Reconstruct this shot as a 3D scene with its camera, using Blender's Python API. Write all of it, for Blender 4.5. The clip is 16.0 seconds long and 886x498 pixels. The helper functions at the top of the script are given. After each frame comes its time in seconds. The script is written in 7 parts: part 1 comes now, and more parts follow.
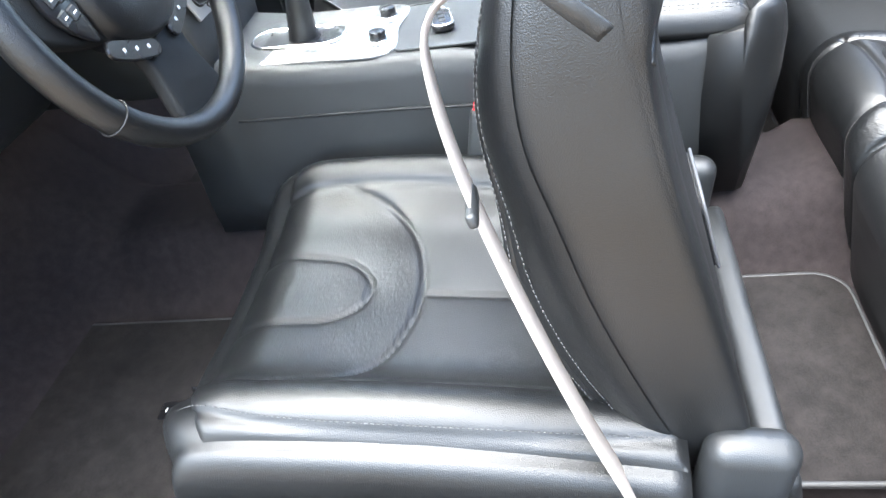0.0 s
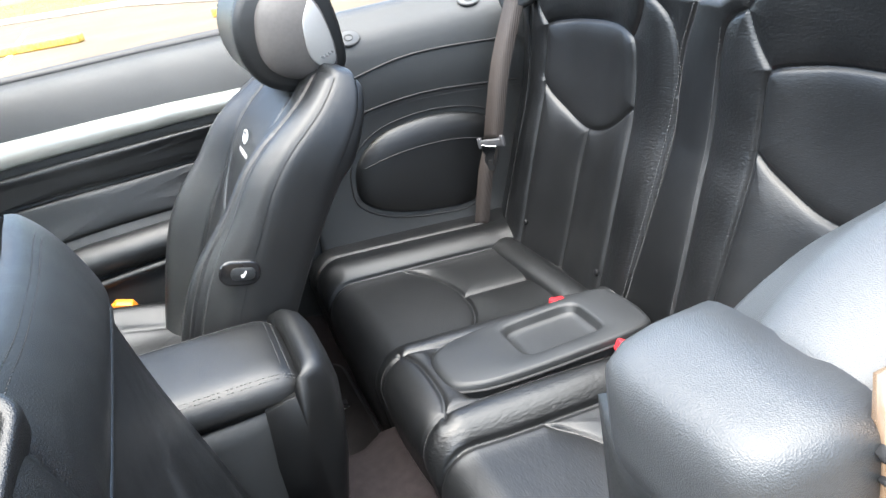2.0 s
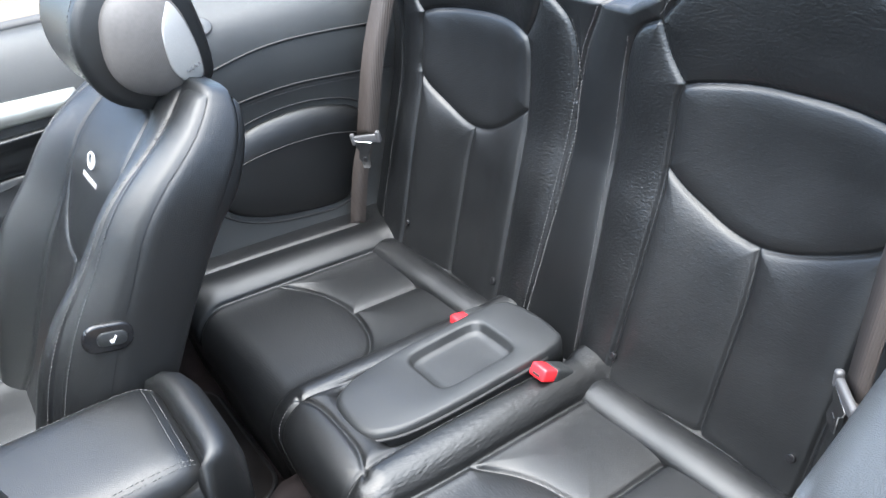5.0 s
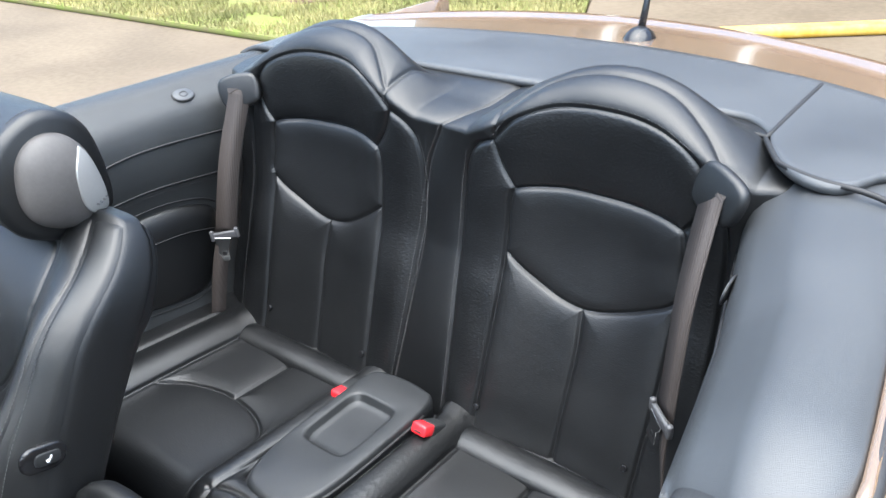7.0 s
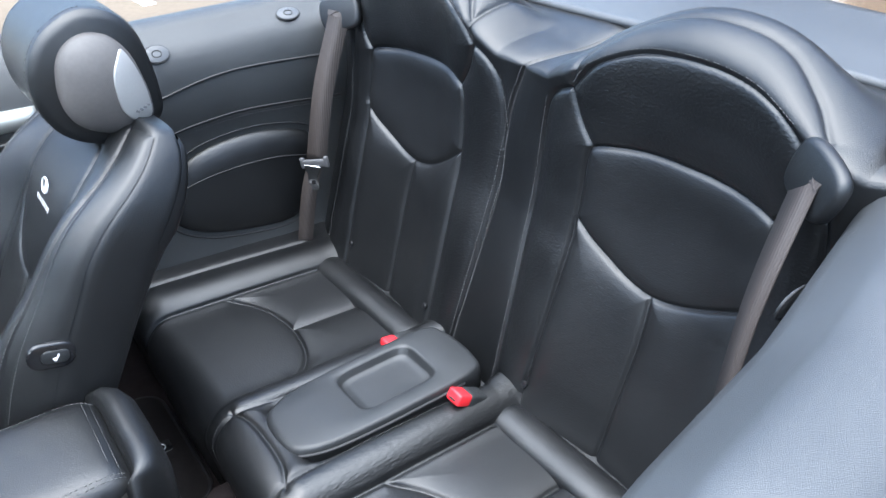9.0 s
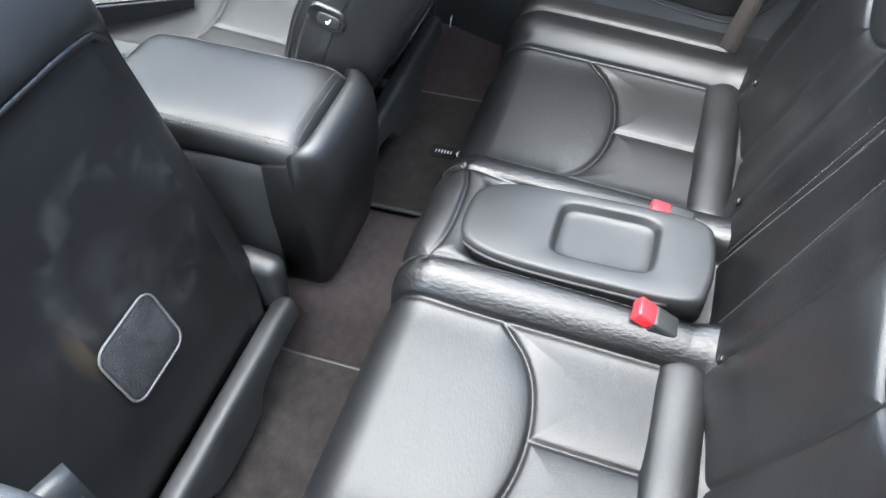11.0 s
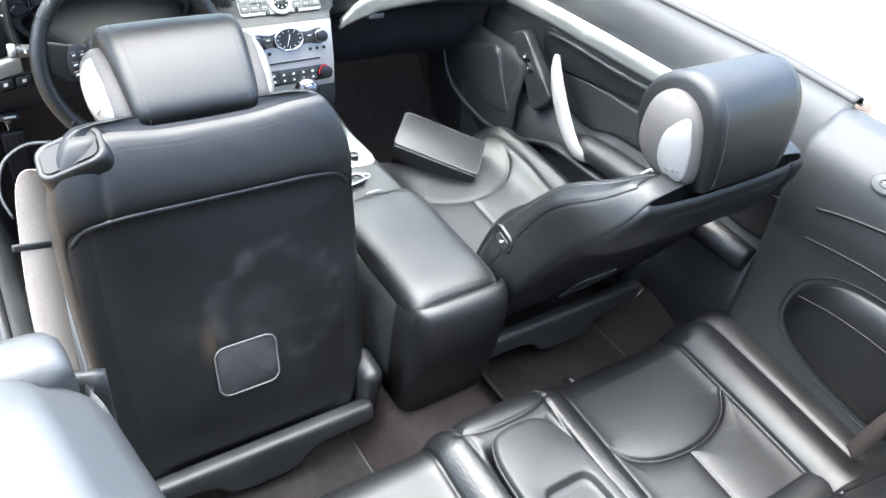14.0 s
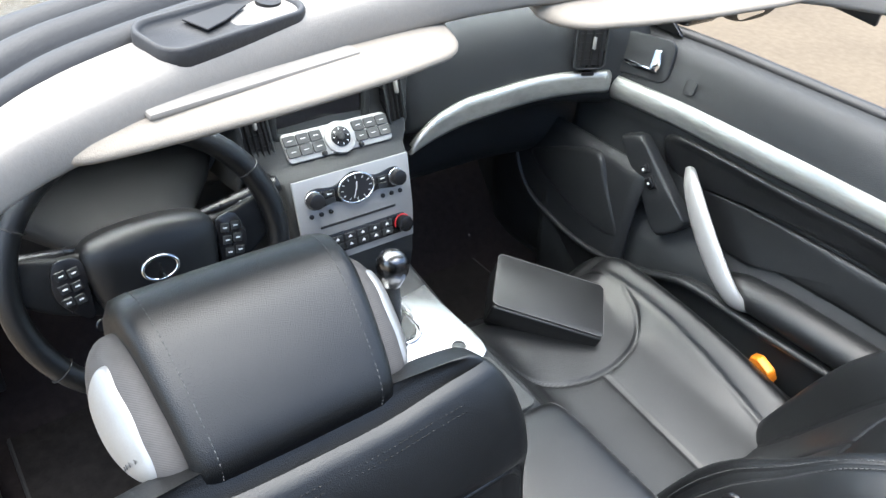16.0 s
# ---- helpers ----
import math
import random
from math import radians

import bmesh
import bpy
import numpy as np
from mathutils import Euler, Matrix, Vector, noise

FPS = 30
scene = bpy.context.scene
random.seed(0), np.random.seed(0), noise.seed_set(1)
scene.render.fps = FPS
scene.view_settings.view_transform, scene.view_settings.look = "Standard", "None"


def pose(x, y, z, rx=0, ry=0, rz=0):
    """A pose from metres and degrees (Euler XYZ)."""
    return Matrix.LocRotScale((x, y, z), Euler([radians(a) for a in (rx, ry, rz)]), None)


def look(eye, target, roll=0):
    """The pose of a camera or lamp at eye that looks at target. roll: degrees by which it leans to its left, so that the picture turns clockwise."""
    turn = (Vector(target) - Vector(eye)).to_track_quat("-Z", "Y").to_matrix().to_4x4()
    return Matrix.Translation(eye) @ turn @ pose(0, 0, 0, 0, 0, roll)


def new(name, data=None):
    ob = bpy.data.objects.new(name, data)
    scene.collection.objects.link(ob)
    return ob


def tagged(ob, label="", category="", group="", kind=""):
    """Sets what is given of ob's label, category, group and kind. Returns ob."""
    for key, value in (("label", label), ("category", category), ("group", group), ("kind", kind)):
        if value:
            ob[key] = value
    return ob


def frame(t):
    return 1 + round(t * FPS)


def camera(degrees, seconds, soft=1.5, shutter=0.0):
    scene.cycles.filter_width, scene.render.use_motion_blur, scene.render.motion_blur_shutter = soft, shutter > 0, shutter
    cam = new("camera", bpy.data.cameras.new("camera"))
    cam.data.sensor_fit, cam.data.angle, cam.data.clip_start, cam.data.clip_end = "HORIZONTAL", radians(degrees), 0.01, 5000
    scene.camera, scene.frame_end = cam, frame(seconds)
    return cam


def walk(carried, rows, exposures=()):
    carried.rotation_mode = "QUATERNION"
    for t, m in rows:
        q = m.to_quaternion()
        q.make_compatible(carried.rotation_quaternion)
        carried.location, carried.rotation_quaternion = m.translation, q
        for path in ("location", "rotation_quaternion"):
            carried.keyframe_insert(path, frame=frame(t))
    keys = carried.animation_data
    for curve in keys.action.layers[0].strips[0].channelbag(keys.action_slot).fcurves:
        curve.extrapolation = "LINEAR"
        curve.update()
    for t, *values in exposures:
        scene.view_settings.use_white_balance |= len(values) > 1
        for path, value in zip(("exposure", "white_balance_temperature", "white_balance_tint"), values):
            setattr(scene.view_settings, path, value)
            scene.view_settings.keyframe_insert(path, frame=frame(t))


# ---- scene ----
cam = camera(60.7, 16.0)
PATH = [
    (0, (-1.084, 0.187, 1.036), (0.462, 0.575, -0.173), -12.2),
    (0.5, (-1.105, 0.186, 1.123), (0.561, 0.226, 0.017), -12.1),
    (1, (-1.105, 0.203, 1.174), (0.62, -0.05, 0.195), -11.4),
    (1.5, (-1.061, 0.135, 1.178), (0.677, -0.303, 0.291), -10.7),
    (2, (-0.975, 0.02, 1.16), (0.751, -0.54, 0.319), -11.2),
    (2.5, (-0.864, -0.117, 1.183), (0.825, -0.736, 0.309), -12.5),
    (3, (-0.755, -0.166, 1.187), (0.871, -0.938, 0.314), -12.0),
    (3.5, (-0.729, -0.169, 1.183), (0.864, -0.97, 0.278), -11.2),
    (3.7, (-0.721, -0.164, 1.183), (0.881, -0.926, 0.259), -11.1),
    (5.8, (-0.82, 0.166, 1.315), (0.462, -0.897, 0.208), -6.8),
    (6, (-0.811, 0.185, 1.339), (0.428, -0.941, 0.244), -6.4),
    (6.5, (-0.809, 0.207, 1.391), (0.343, -1.072, 0.374), -4.9),
    (7, (-0.814, 0.224, 1.41), (0.305, -1.116, 0.433), -4.3),
    (7.5, (-0.818, 0.243, 1.423), (0.308, -1.106, 0.467), -4.1),
    (8, (-0.816, 0.236, 1.418), (0.371, -1.06, 0.465), -4.3),
    (8.5, (-0.819, 0.173, 1.399), (0.467, -1.004, 0.418), -4.8),
    (9, (-0.877, -0.003, 1.336), (0.533, -0.95, 0.28), -4.5),
    (9.5, (-0.864, -0.156, 1.295), (0.594, -0.767, 0.069), -3.2),
    (10, (-0.797, -0.294, 1.304), (0.609, -0.578, -0.089), -1.9),
    (10.2, (-0.783, -0.343, 1.296), (0.593, -0.453, -0.151), -2.7),
    (12.3, (-0.671, -0.724, 1.385), (0.271, 0.214, -0.109), 5.2),
    (12.5, (-0.655, -0.771, 1.402), (0.257, 0.204, -0.087), 6.4),
    (13, (-0.65, -0.858, 1.476), (0.231, 0.209, 0.032), 8.2),
    (13.5, (-0.667, -0.881, 1.529), (0.275, 0.296, 0.214), 9.1),
    (14, (-0.697, -0.863, 1.547), (0.28, 0.394, 0.336), 8.1),
    (14.5, (-0.729, -0.792, 1.54), (0.283, 0.518, 0.417), 6.8),
    (15, (-0.782, -0.588, 1.51), (0.266, 0.723, 0.421), 6.0),
    (15.5, (-0.742, -0.388, 1.497), (0.324, 0.902, 0.402), 5.2),
    (16, (-0.586, -0.202, 1.495), (0.462, 1.036, 0.324), 6.0),
]
EXPOSURES = [(0, 3.9, 6230), (1.0, 3.3, 6230), (1.5, 2.93, 6380), (2.5, 2.98, 6480), (3.0, 3.06, 6480), (3.7, 2.96, 6230), (5.8, 3.02, 6120), (6.5, 2.79, 6120), (7, 2.43, 6120), (7.5, 2.3, 5720), (8, 2.28, 5420), (8.5, 2.28, 5470), (9.0, 2.53, 5720), (9.5, 3.0, 6120), (10.2, 3.2, 6230), (12.5, 3.17, 6230), (13.5, 3.32, 6230), (14, 3.27, 6280), (14.5, 2.93, 6220), (15, 2.78, 6270), (15.5, 2.63, 6270), (16, 2.38, 6270)]
walk(cam, [(t, look(eye, target, roll)) for t, eye, target, roll in PATH], [(t, e, k, 6) for t, e, k in EXPOSURES])

# ---- world and light ----
world = bpy.data.worlds.new("world")
scene.world = world
world.use_nodes = True
wn = world.node_tree.nodes
sky = wn.new("ShaderNodeTexSky")
sky.sky_type = "NISHITA"
sky.sun_disc = False
SUN_UP, SUN_ROUND = 76.0, 325.0
sky.sun_elevation, sky.sun_rotation = radians(SUN_UP), radians(SUN_ROUND)
sky.air_density, sky.dust_density, sky.ozone_density = 1.0, 2.5, 1.0
wn["Background"].inputs[1].default_value = 0.12
world.node_tree.links.new(sky.outputs[0], wn["Background"].inputs[0])
sun_data = bpy.data.lights.new("sun", "SUN")
sun_data.energy, sun_data.angle, sun_data.color = 3.0, radians(100), (1.0, 0.97, 0.92)
sun = new("sun", sun_data)
up, rnd = radians(SUN_UP), radians(SUN_ROUND)
sun.matrix_world = look((math.sin(rnd) * math.cos(up) * 20, math.cos(rnd) * math.cos(up) * 20, math.sin(up) * 20), (0, 0, 0))

# ---- materials ----


def material(name, color, rough=0.5, metal=0.0, grain=0.0, scale=400.0, vary=0.12, big=6.0, tint=None, spec=0.5, coat=0.0, voronoi=False, rvary=0.08, rand=0.0, stretch=None):
    """A surface with colour variation at two scales, uneven gloss and a fine relief."""
    m = bpy.data.materials.new(name)
    m.use_nodes = True
    n, l = m.node_tree.nodes, m.node_tree.links
    b = n["Principled BSDF"]
    b.inputs["Metallic"].default_value = metal
    b.inputs["Specular IOR Level"].default_value = spec
    b.inputs["Coat Weight"].default_value = coat
    b.inputs["Coat Roughness"].default_value = 0.08
    co = n.new("ShaderNodeTexCoord")
    src = co.outputs["Object"]
    if stretch:
        mp = n.new("ShaderNodeMapping")
        mp.inputs["Scale"].default_value = stretch
        l.new(src, mp.inputs["Vector"])
        src = mp.outputs[0]

    def tex(s, detail):
        t = n.new("ShaderNodeTexNoise")
        t.inputs["Scale"].default_value, t.inputs["Detail"].default_value = s, detail
        l.new(src, t.inputs["Vector"])
        return t

    large, small = tex(big, 4), tex(scale * 0.35, 3)
    mix = n.new("ShaderNodeMix")
    mix.data_type = "RGBA"
    c = Vector(color[:3])
    lo, hi = c * (1 - vary), (Vector(tint) if tint else c * (1 + vary))
    mix.inputs["A"].default_value, mix.inputs["B"].default_value = (*lo, 1), (*hi, 1)
    add = n.new("ShaderNodeMath")
    add.operation = "ADD"
    l.new(large.outputs["Fac"], add.inputs[0])
    half = n.new("ShaderNodeMath")
    half.operation = "MULTIPLY_ADD"
    half.inputs[1].default_value, half.inputs[2].default_value = 0.5, -0.25
    l.new(small.outputs["Fac"], half.inputs[0])
    l.new(half.outputs[0], add.inputs[1])
    ramp = n.new("ShaderNodeMapRange")
    ramp.inputs["From Min"].default_value, ramp.inputs["From Max"].default_value = 0.3, 0.7
    l.new(add.outputs[0], ramp.inputs["Value"])
    l.new(ramp.outputs[0], mix.inputs["Factor"])
    out = mix.outputs["Result"]
    if rand:
        info = n.new("ShaderNodeObjectInfo")
        hsv = n.new("ShaderNodeHueSaturation")
        mr = n.new("ShaderNodeMapRange")
        mr.inputs["To Min"].default_value, mr.inputs["To Max"].default_value = 1 - rand, 1 + rand
        l.new(info.outputs["Random"], mr.inputs["Value"])
        l.new(mr.outputs[0], hsv.inputs["Value"])
        l.new(out, hsv.inputs["Color"])
        out = hsv.outputs[0]
    l.new(out, b.inputs["Base Color"])
    rr = n.new("ShaderNodeMapRange")
    rr.inputs["From Min"].default_value, rr.inputs["From Max"].default_value = 0.3, 0.7
    rr.inputs["To Min"].default_value, rr.inputs["To Max"].default_value = max(rough - rvary, 0.02), rough + rvary
    l.new(large.outputs["Fac"], rr.inputs["Value"])
    l.new(rr.outputs[0], b.inputs["Roughness"])
    if grain:
        if voronoi:
            t = n.new("ShaderNodeTexVoronoi")
            t.inputs["Scale"].default_value = scale
            l.new(src, t.inputs["Vector"])
            h = t.outputs["Distance"]
        else:
            h = tex(scale, 2).outputs["Fac"]
        bump = n.new("ShaderNodeBump")
        bump.inputs["Strength"].default_value, bump.inputs["Distance"].default_value = grain, 0.001
        l.new(h, bump.inputs["Height"])
        l.new(bump.outputs[0], b.inputs["Normal"])
    return m


def woven(name, color, rough, pitch, strength, axis="X"):
    """Cloth or mesh with a fine rib."""
    m = material(name, color, rough, vary=0.15, scale=500)
    n, l = m.node_tree.nodes, m.node_tree.links
    w = n.new("ShaderNodeTexWave")
    w.bands_direction = axis
    w.inputs["Scale"].default_value, w.inputs["Distortion"].default_value = 0.314 / pitch, 0.6
    w.inputs["Detail Scale"].default_value = 3
    co = n.new("ShaderNodeTexCoord")
    l.new(co.outputs["Object"], w.inputs["Vector"])
    bump = n.new("ShaderNodeBump")
    bump.inputs["Strength"].default_value, bump.inputs["Distance"].default_value = strength, 0.0012
    l.new(w.outputs["Fac"], bump.inputs["Height"])
    l.new(bump.outputs[0], n["Principled BSDF"].inputs["Normal"])
    return m


LEATHER = material("black_leather", (0.0046, 0.0050, 0.0055), 0.37, grain=0.30, scale=850, vary=0.25, big=5, voronoi=True, rvary=0.05, spec=0.55)
LEATHER_CREASED = material("creased_black_leather", (0.0046, 0.0050, 0.0055), 0.37, grain=0.75, scale=170, vary=0.15, big=7, rvary=0.05, stretch=(1, 0.6, 1.7), spec=0.55)
LEATHER_RIB = material("ribbed_black_leather", (0.0046, 0.0050, 0.0055), 0.41, grain=0.35, scale=420, vary=0.2, big=6, rvary=0.05, spec=0.55, stretch=(0.35, 1, 1.6))
LEATHER_WORN = material("scuffed_black_leather", (0.0055, 0.0060, 0.0065), 0.40, grain=0.3, scale=700, vary=0.1, big=4.5, tint=(0.0095, 0.0102, 0.0108), rvary=0.08, spec=0.55)
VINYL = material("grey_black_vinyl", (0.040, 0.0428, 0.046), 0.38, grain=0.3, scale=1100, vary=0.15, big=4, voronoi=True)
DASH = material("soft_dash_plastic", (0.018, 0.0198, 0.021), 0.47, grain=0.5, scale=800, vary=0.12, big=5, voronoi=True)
PLASTIC = material("black_plastic", (0.015, 0.0162, 0.0172), 0.41, grain=0.3, scale=1200, vary=0.2, big=12, voronoi=True)
SMOOTH = material("smooth_black_plastic", (0.008, 0.008, 0.009), 0.28, vary=0.15, big=14)
CONTROL_GREY = material("grey_control_plastic", (0.040, 0.042, 0.043), 0.4, vary=0.1, big=14)
GREY_PLASTIC = material("grey_plastic", (0.07, 0.07, 0.074), 0.45, grain=0.15, scale=900, vary=0.1)
MOULDING = material("satin_black_moulding", (0.013, 0.0142, 0.0155), 0.43, grain=0.25, scale=900, vary=0.12, big=9, voronoi=True)
SEAM = material("black_seam", (0.006, 0.006, 0.007), 0.6, vary=0.2)
THREAD = material("grey_thread", (0.065, 0.065, 0.066), 0.7, vary=0.2)
GRILLE = woven("grey_speaker_cloth", (0.058, 0.054, 0.052), 0.62, 0.0016, 0.15, "DIAGONAL")
GRILLE_BLACK = material("black_speaker_mesh", (0.018, 0.018, 0.02), 0.55, grain=1.0, scale=520, vary=0.4, big=30, voronoi=True)
SILVER = material("satin_silver_plastic", (0.33, 0.33, 0.325), 0.36, metal=0.5, grain=0.1, scale=1500, vary=0.06, rvary=0.05)
WASHI = material("brushed_silver_trim", (0.50, 0.51, 0.48), 0.36, metal=0.8, grain=0.35, scale=260, vary=0.10, big=30, stretch=(1, 0.25, 2.2))
CHROME = material("chrome", (0.82, 0.82, 0.83), 0.08, metal=1.0, vary=0.03, rvary=0.03)
DARK_CHROME = material("dark_chrome", (0.16, 0.16, 0.165), 0.24, metal=1.0, vary=0.05, rvary=0.03)
STEEL = material("brushed_steel", (0.55, 0.55, 0.55), 0.3, metal=1.0, vary=0.08, grain=0.2, scale=300, stretch=(1, 0.1, 1))
CARPET = material("dark_brown_carpet", (0.019, 0.0155, 0.016), 0.95, grain=1.0, scale=1400, vary=0.2, big=60, tint=(0.025, 0.0205, 0.021), spec=0.1)
MAT_CARPET = material("dusty_floor_mat", (0.013, 0.0118, 0.0118), 0.95, grain=1.0, scale=1100, vary=0.3, big=50, tint=(0.020, 0.0178, 0.0175), spec=0.1)
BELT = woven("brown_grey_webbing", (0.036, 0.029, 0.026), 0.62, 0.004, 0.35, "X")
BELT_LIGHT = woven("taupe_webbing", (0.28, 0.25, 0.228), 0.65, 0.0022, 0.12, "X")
RED = material("red_button_plastic", (0.62, 0.022, 0.03), 0.28, vary=0.1)
ORANGE = material("orange_plastic", (0.85, 0.25, 0.02), 0.4, vary=0.12)
CREAM = material("cream_headliner", (0.225, 0.208, 0.188), 0.75, grain=0.35, scale=700, vary=0.06, big=8)
CREAM_CLOTH = material("cream_visor_cloth", (0.235, 0.206, 0.172), 0.85, grain=0.6, scale=900, vary=0.08, big=10)
MATT = material("matt_black_plastic", (0.007, 0.0075, 0.008), 0.6, grain=0.3, scale=900, vary=0.15, big=9, voronoi=True, spec=0.25)
RUBBER = material("black_rubber_seal", (0.016, 0.016, 0.017), 0.55, vary=0.25, grain=0.3, scale=500)
FOAM = material("grey_seal_trim", (0.024, 0.024, 0.0255), 0.6, vary=0.2, grain=0.3, scale=400)
PAINT = material("bronze_metallic_paint", (0.30, 0.205, 0.135), 0.22, metal=0.6, vary=0.05, coat=1.0, grain=0.06, scale=2500, rvary=0.03)
SCREEN = material("dark_screen_glass", (0.012, 0.012, 0.014), 0.16, vary=0.1, spec=0.5)
GAUGE = material("gauge_face", (0.012, 0.013, 0.016), 0.3, vary=0.1)
WHITE_INK = material("white_print", (0.75, 0.75, 0.76), 0.5, vary=0.03)
LOGO = material("silver_embroidery", (0.62, 0.62, 0.63), 0.45, vary=0.08, metal=0.2)
ALUMINIUM = material("bright_console_aluminium", (0.72, 0.74, 0.74), 0.22, metal=0.9, vary=0.05, grain=0.25, scale=200, stretch=(1, 0.2, 1))
CONCRETE = material("beige_concrete", (0.103, 0.080, 0.056), 0.9, grain=0.6, scale=60, vary=0.16, big=0.9, tint=(0.130, 0.104, 0.075), spec=0.2)
CURB = material("concrete_curb", (0.46, 0.42, 0.36), 0.9, grain=0.6, scale=60, vary=0.2, big=3, spec=0.2)
YELLOW = material("worn_yellow_paint", (0.50, 0.30, 0.03), 0.75, vary=0.1, tint=(0.52, 0.37, 0.10), grain=0.4, scale=90, big=7)
WHITE_LINE = material("worn_white_line_paint", (0.78, 0.76, 0.72), 0.8, vary=0.15, grain=0.4, scale=70, big=12)
SOIL = material("turf_soil", (0.19, 0.165, 0.085), 0.95, vary=0.3, big=2.5, tint=(0.13, 0.16, 0.04), grain=0.8, scale=40, spec=0.1)
GRASS = material("grass_blades", (0.15, 0.155, 0.055), 0.7, vary=0.3, big=1.3, tint=(0.34, 0.30, 0.13), spec=0.25)
WALL_PAINT = material("beige_building_wall", (0.55, 0.47, 0.38), 0.85, vary=0.08, grain=0.3, scale=50)
CREAM_POST = material("cream_painted_post", (0.75, 0.72, 0.66), 0.6, vary=0.06)
ROOFING = material("brown_roof_fascia", (0.24, 0.16, 0.10), 0.8, vary=0.15, grain=0.4, scale=40)
DARK_GLASS = material("dark_window_glass", (0.02, 0.022, 0.025), 0.08, vary=0.1)
PAPER = material("white_paper_tag", (0.8, 0.8, 0.78), 0.7, vary=0.04)
MULCH = material("tree_mulch", (0.12, 0.085, 0.06), 0.95, vary=0.4, grain=1.0, scale=60, big=8, spec=0.1)


def glass_material():
    m = bpy.data.materials.new("clear_glass")
    m.use_nodes = True
    b = m.node_tree.nodes["Principled BSDF"]
    b.inputs["Base Color"].default_value = (0.9, 0.95, 0.93, 1)
    b.inputs["Roughness"].default_value = 0.02
    b.inputs["Transmission Weight"].default_value = 1.0
    b.inputs["IOR"].default_value = 1.45
    return m


GLASS = glass_material()


def scuffed_leather():
    """Black leather with a pale swirl of rubbed marks round one spot and a dry brown streak beside it."""
    m = material("chalky_black_leather", (0.0046, 0.0050, 0.0055), 0.40, grain=0.25, scale=900, vary=0.2, big=5.5, rvary=0.06, spec=0.55, voronoi=True)
    n, l = m.node_tree.nodes, m.node_tree.links
    b = n["Principled BSDF"]
    co = n.new("ShaderNodeTexCoord")

    def maths(op, a, b_):
        q = n.new("ShaderNodeMath")
        q.operation = op
        for k, v in enumerate((a, b_)):
            if isinstance(v, (int, float)):
                q.inputs[k].default_value = v
            else:
                l.new(v, q.inputs[k])
        return q.outputs[0]

    def spot(x, z, wx, wz, lo, hi):
        """A soft patch, 1 inside and 0 outside, round x and z."""
        mp = n.new("ShaderNodeMapping")
        mp.inputs["Location"].default_value = (-x / wx, 0, -z / wz)
        mp.inputs["Scale"].default_value = (1 / wx, 0.001, 1 / wz)
        l.new(co.outputs["Object"], mp.inputs["Vector"])
        ln = n.new("ShaderNodeVectorMath")
        ln.operation = "LENGTH"
        l.new(mp.outputs[0], ln.inputs[0])
        mr = n.new("ShaderNodeMapRange")
        mr.interpolation_type = "SMOOTHSTEP"
        mr.inputs["From Min"].default_value, mr.inputs["From Max"].default_value = hi, lo
        l.new(ln.outputs["Value"], mr.inputs["Value"])
        return mr.outputs[0]

    def noise(scale, detail, lo, hi, warp=0.0, stretch=(1, 1, 1)):
        mp = n.new("ShaderNodeMapping")
        mp.inputs["Scale"].default_value = stretch
        l.new(co.outputs["Object"], mp.inputs["Vector"])
        t = n.new("ShaderNodeTexNoise")
        t.inputs["Scale"].default_value, t.inputs["Detail"].default_value, t.inputs["Distortion"].default_value = scale, detail, warp
        l.new(mp.outputs[0], t.inputs["Vector"])
        mr = n.new("ShaderNodeMapRange")
        mr.inputs["From Min"].default_value, mr.inputs["From Max"].default_value = lo, hi
        l.new(t.outputs["Fac"], mr.inputs["Value"])
        return mr.outputs[0]

    ring = maths("MULTIPLY", spot(0.075, 0.400, 0.135, 0.125, 0.85, 1.08), maths("SUBTRACT", 1.0, spot(0.075, 0.395, 0.135, 0.125, 0.62, 0.98)))
    patch = maths("MULTIPLY", spot(0.045, 0.375, 0.075, 0.085, 0.2, 1.0), noise(9, 5, 0.30, 0.75, 1.2))
    swirl = maths("MULTIPLY", maths("MAXIMUM", maths("MULTIPLY", ring, noise(16, 6, 0.42, 0.8, 1.5)), maths("MULTIPLY", patch, 0.55)), 0.8)
    mist = maths("MULTIPLY", spot(0.0, 0.37, 0.21, 0.19, 0.3, 1.0), noise(7, 5, 0.5, 0.9, 1.0))
    pale = maths("MAXIMUM", swirl, maths("MULTIPLY", mist, 0.35))
    brown = maths("MULTIPLY", spot(-0.052, 0.370, 0.028, 0.075, 0.1, 1.0), noise(30, 5, 0.35, 0.7, 0.6, (1, 1, 0.35)))
    base = b.inputs["Base Color"].links[0].from_socket
    for fac, colour in ((pale, (0.038, 0.040, 0.042, 1)), (brown, (0.055, 0.040, 0.024, 1))):
        mx = n.new("ShaderNodeMix")
        mx.data_type = "RGBA"
        mx.inputs["B"].default_value = colour
        l.new(fac, mx.inputs["Factor"])
        l.new(base, mx.inputs["A"])
        base = mx.outputs["Result"]
    l.new(base, b.inputs["Base Color"])
    return m


LEATHER_SCUFFED = scuffed_leather()
MIRROR = material("mirror_glass", (0.9, 0.9, 0.9), 0.02, metal=1.0, vary=0.01, rvary=0.005)

# ---- building helpers ----
V = Vector
ORIGIN = {}


def thing(name, at, label, category, group="", kind=""):
    """A top-level thing: an empty at its base."""
    ob = new(name)
    ob.location = at
    ob.empty_display_size = 0.05
    ORIGIN[ob] = V(at)
    return tagged(ob, label, category, group, kind)


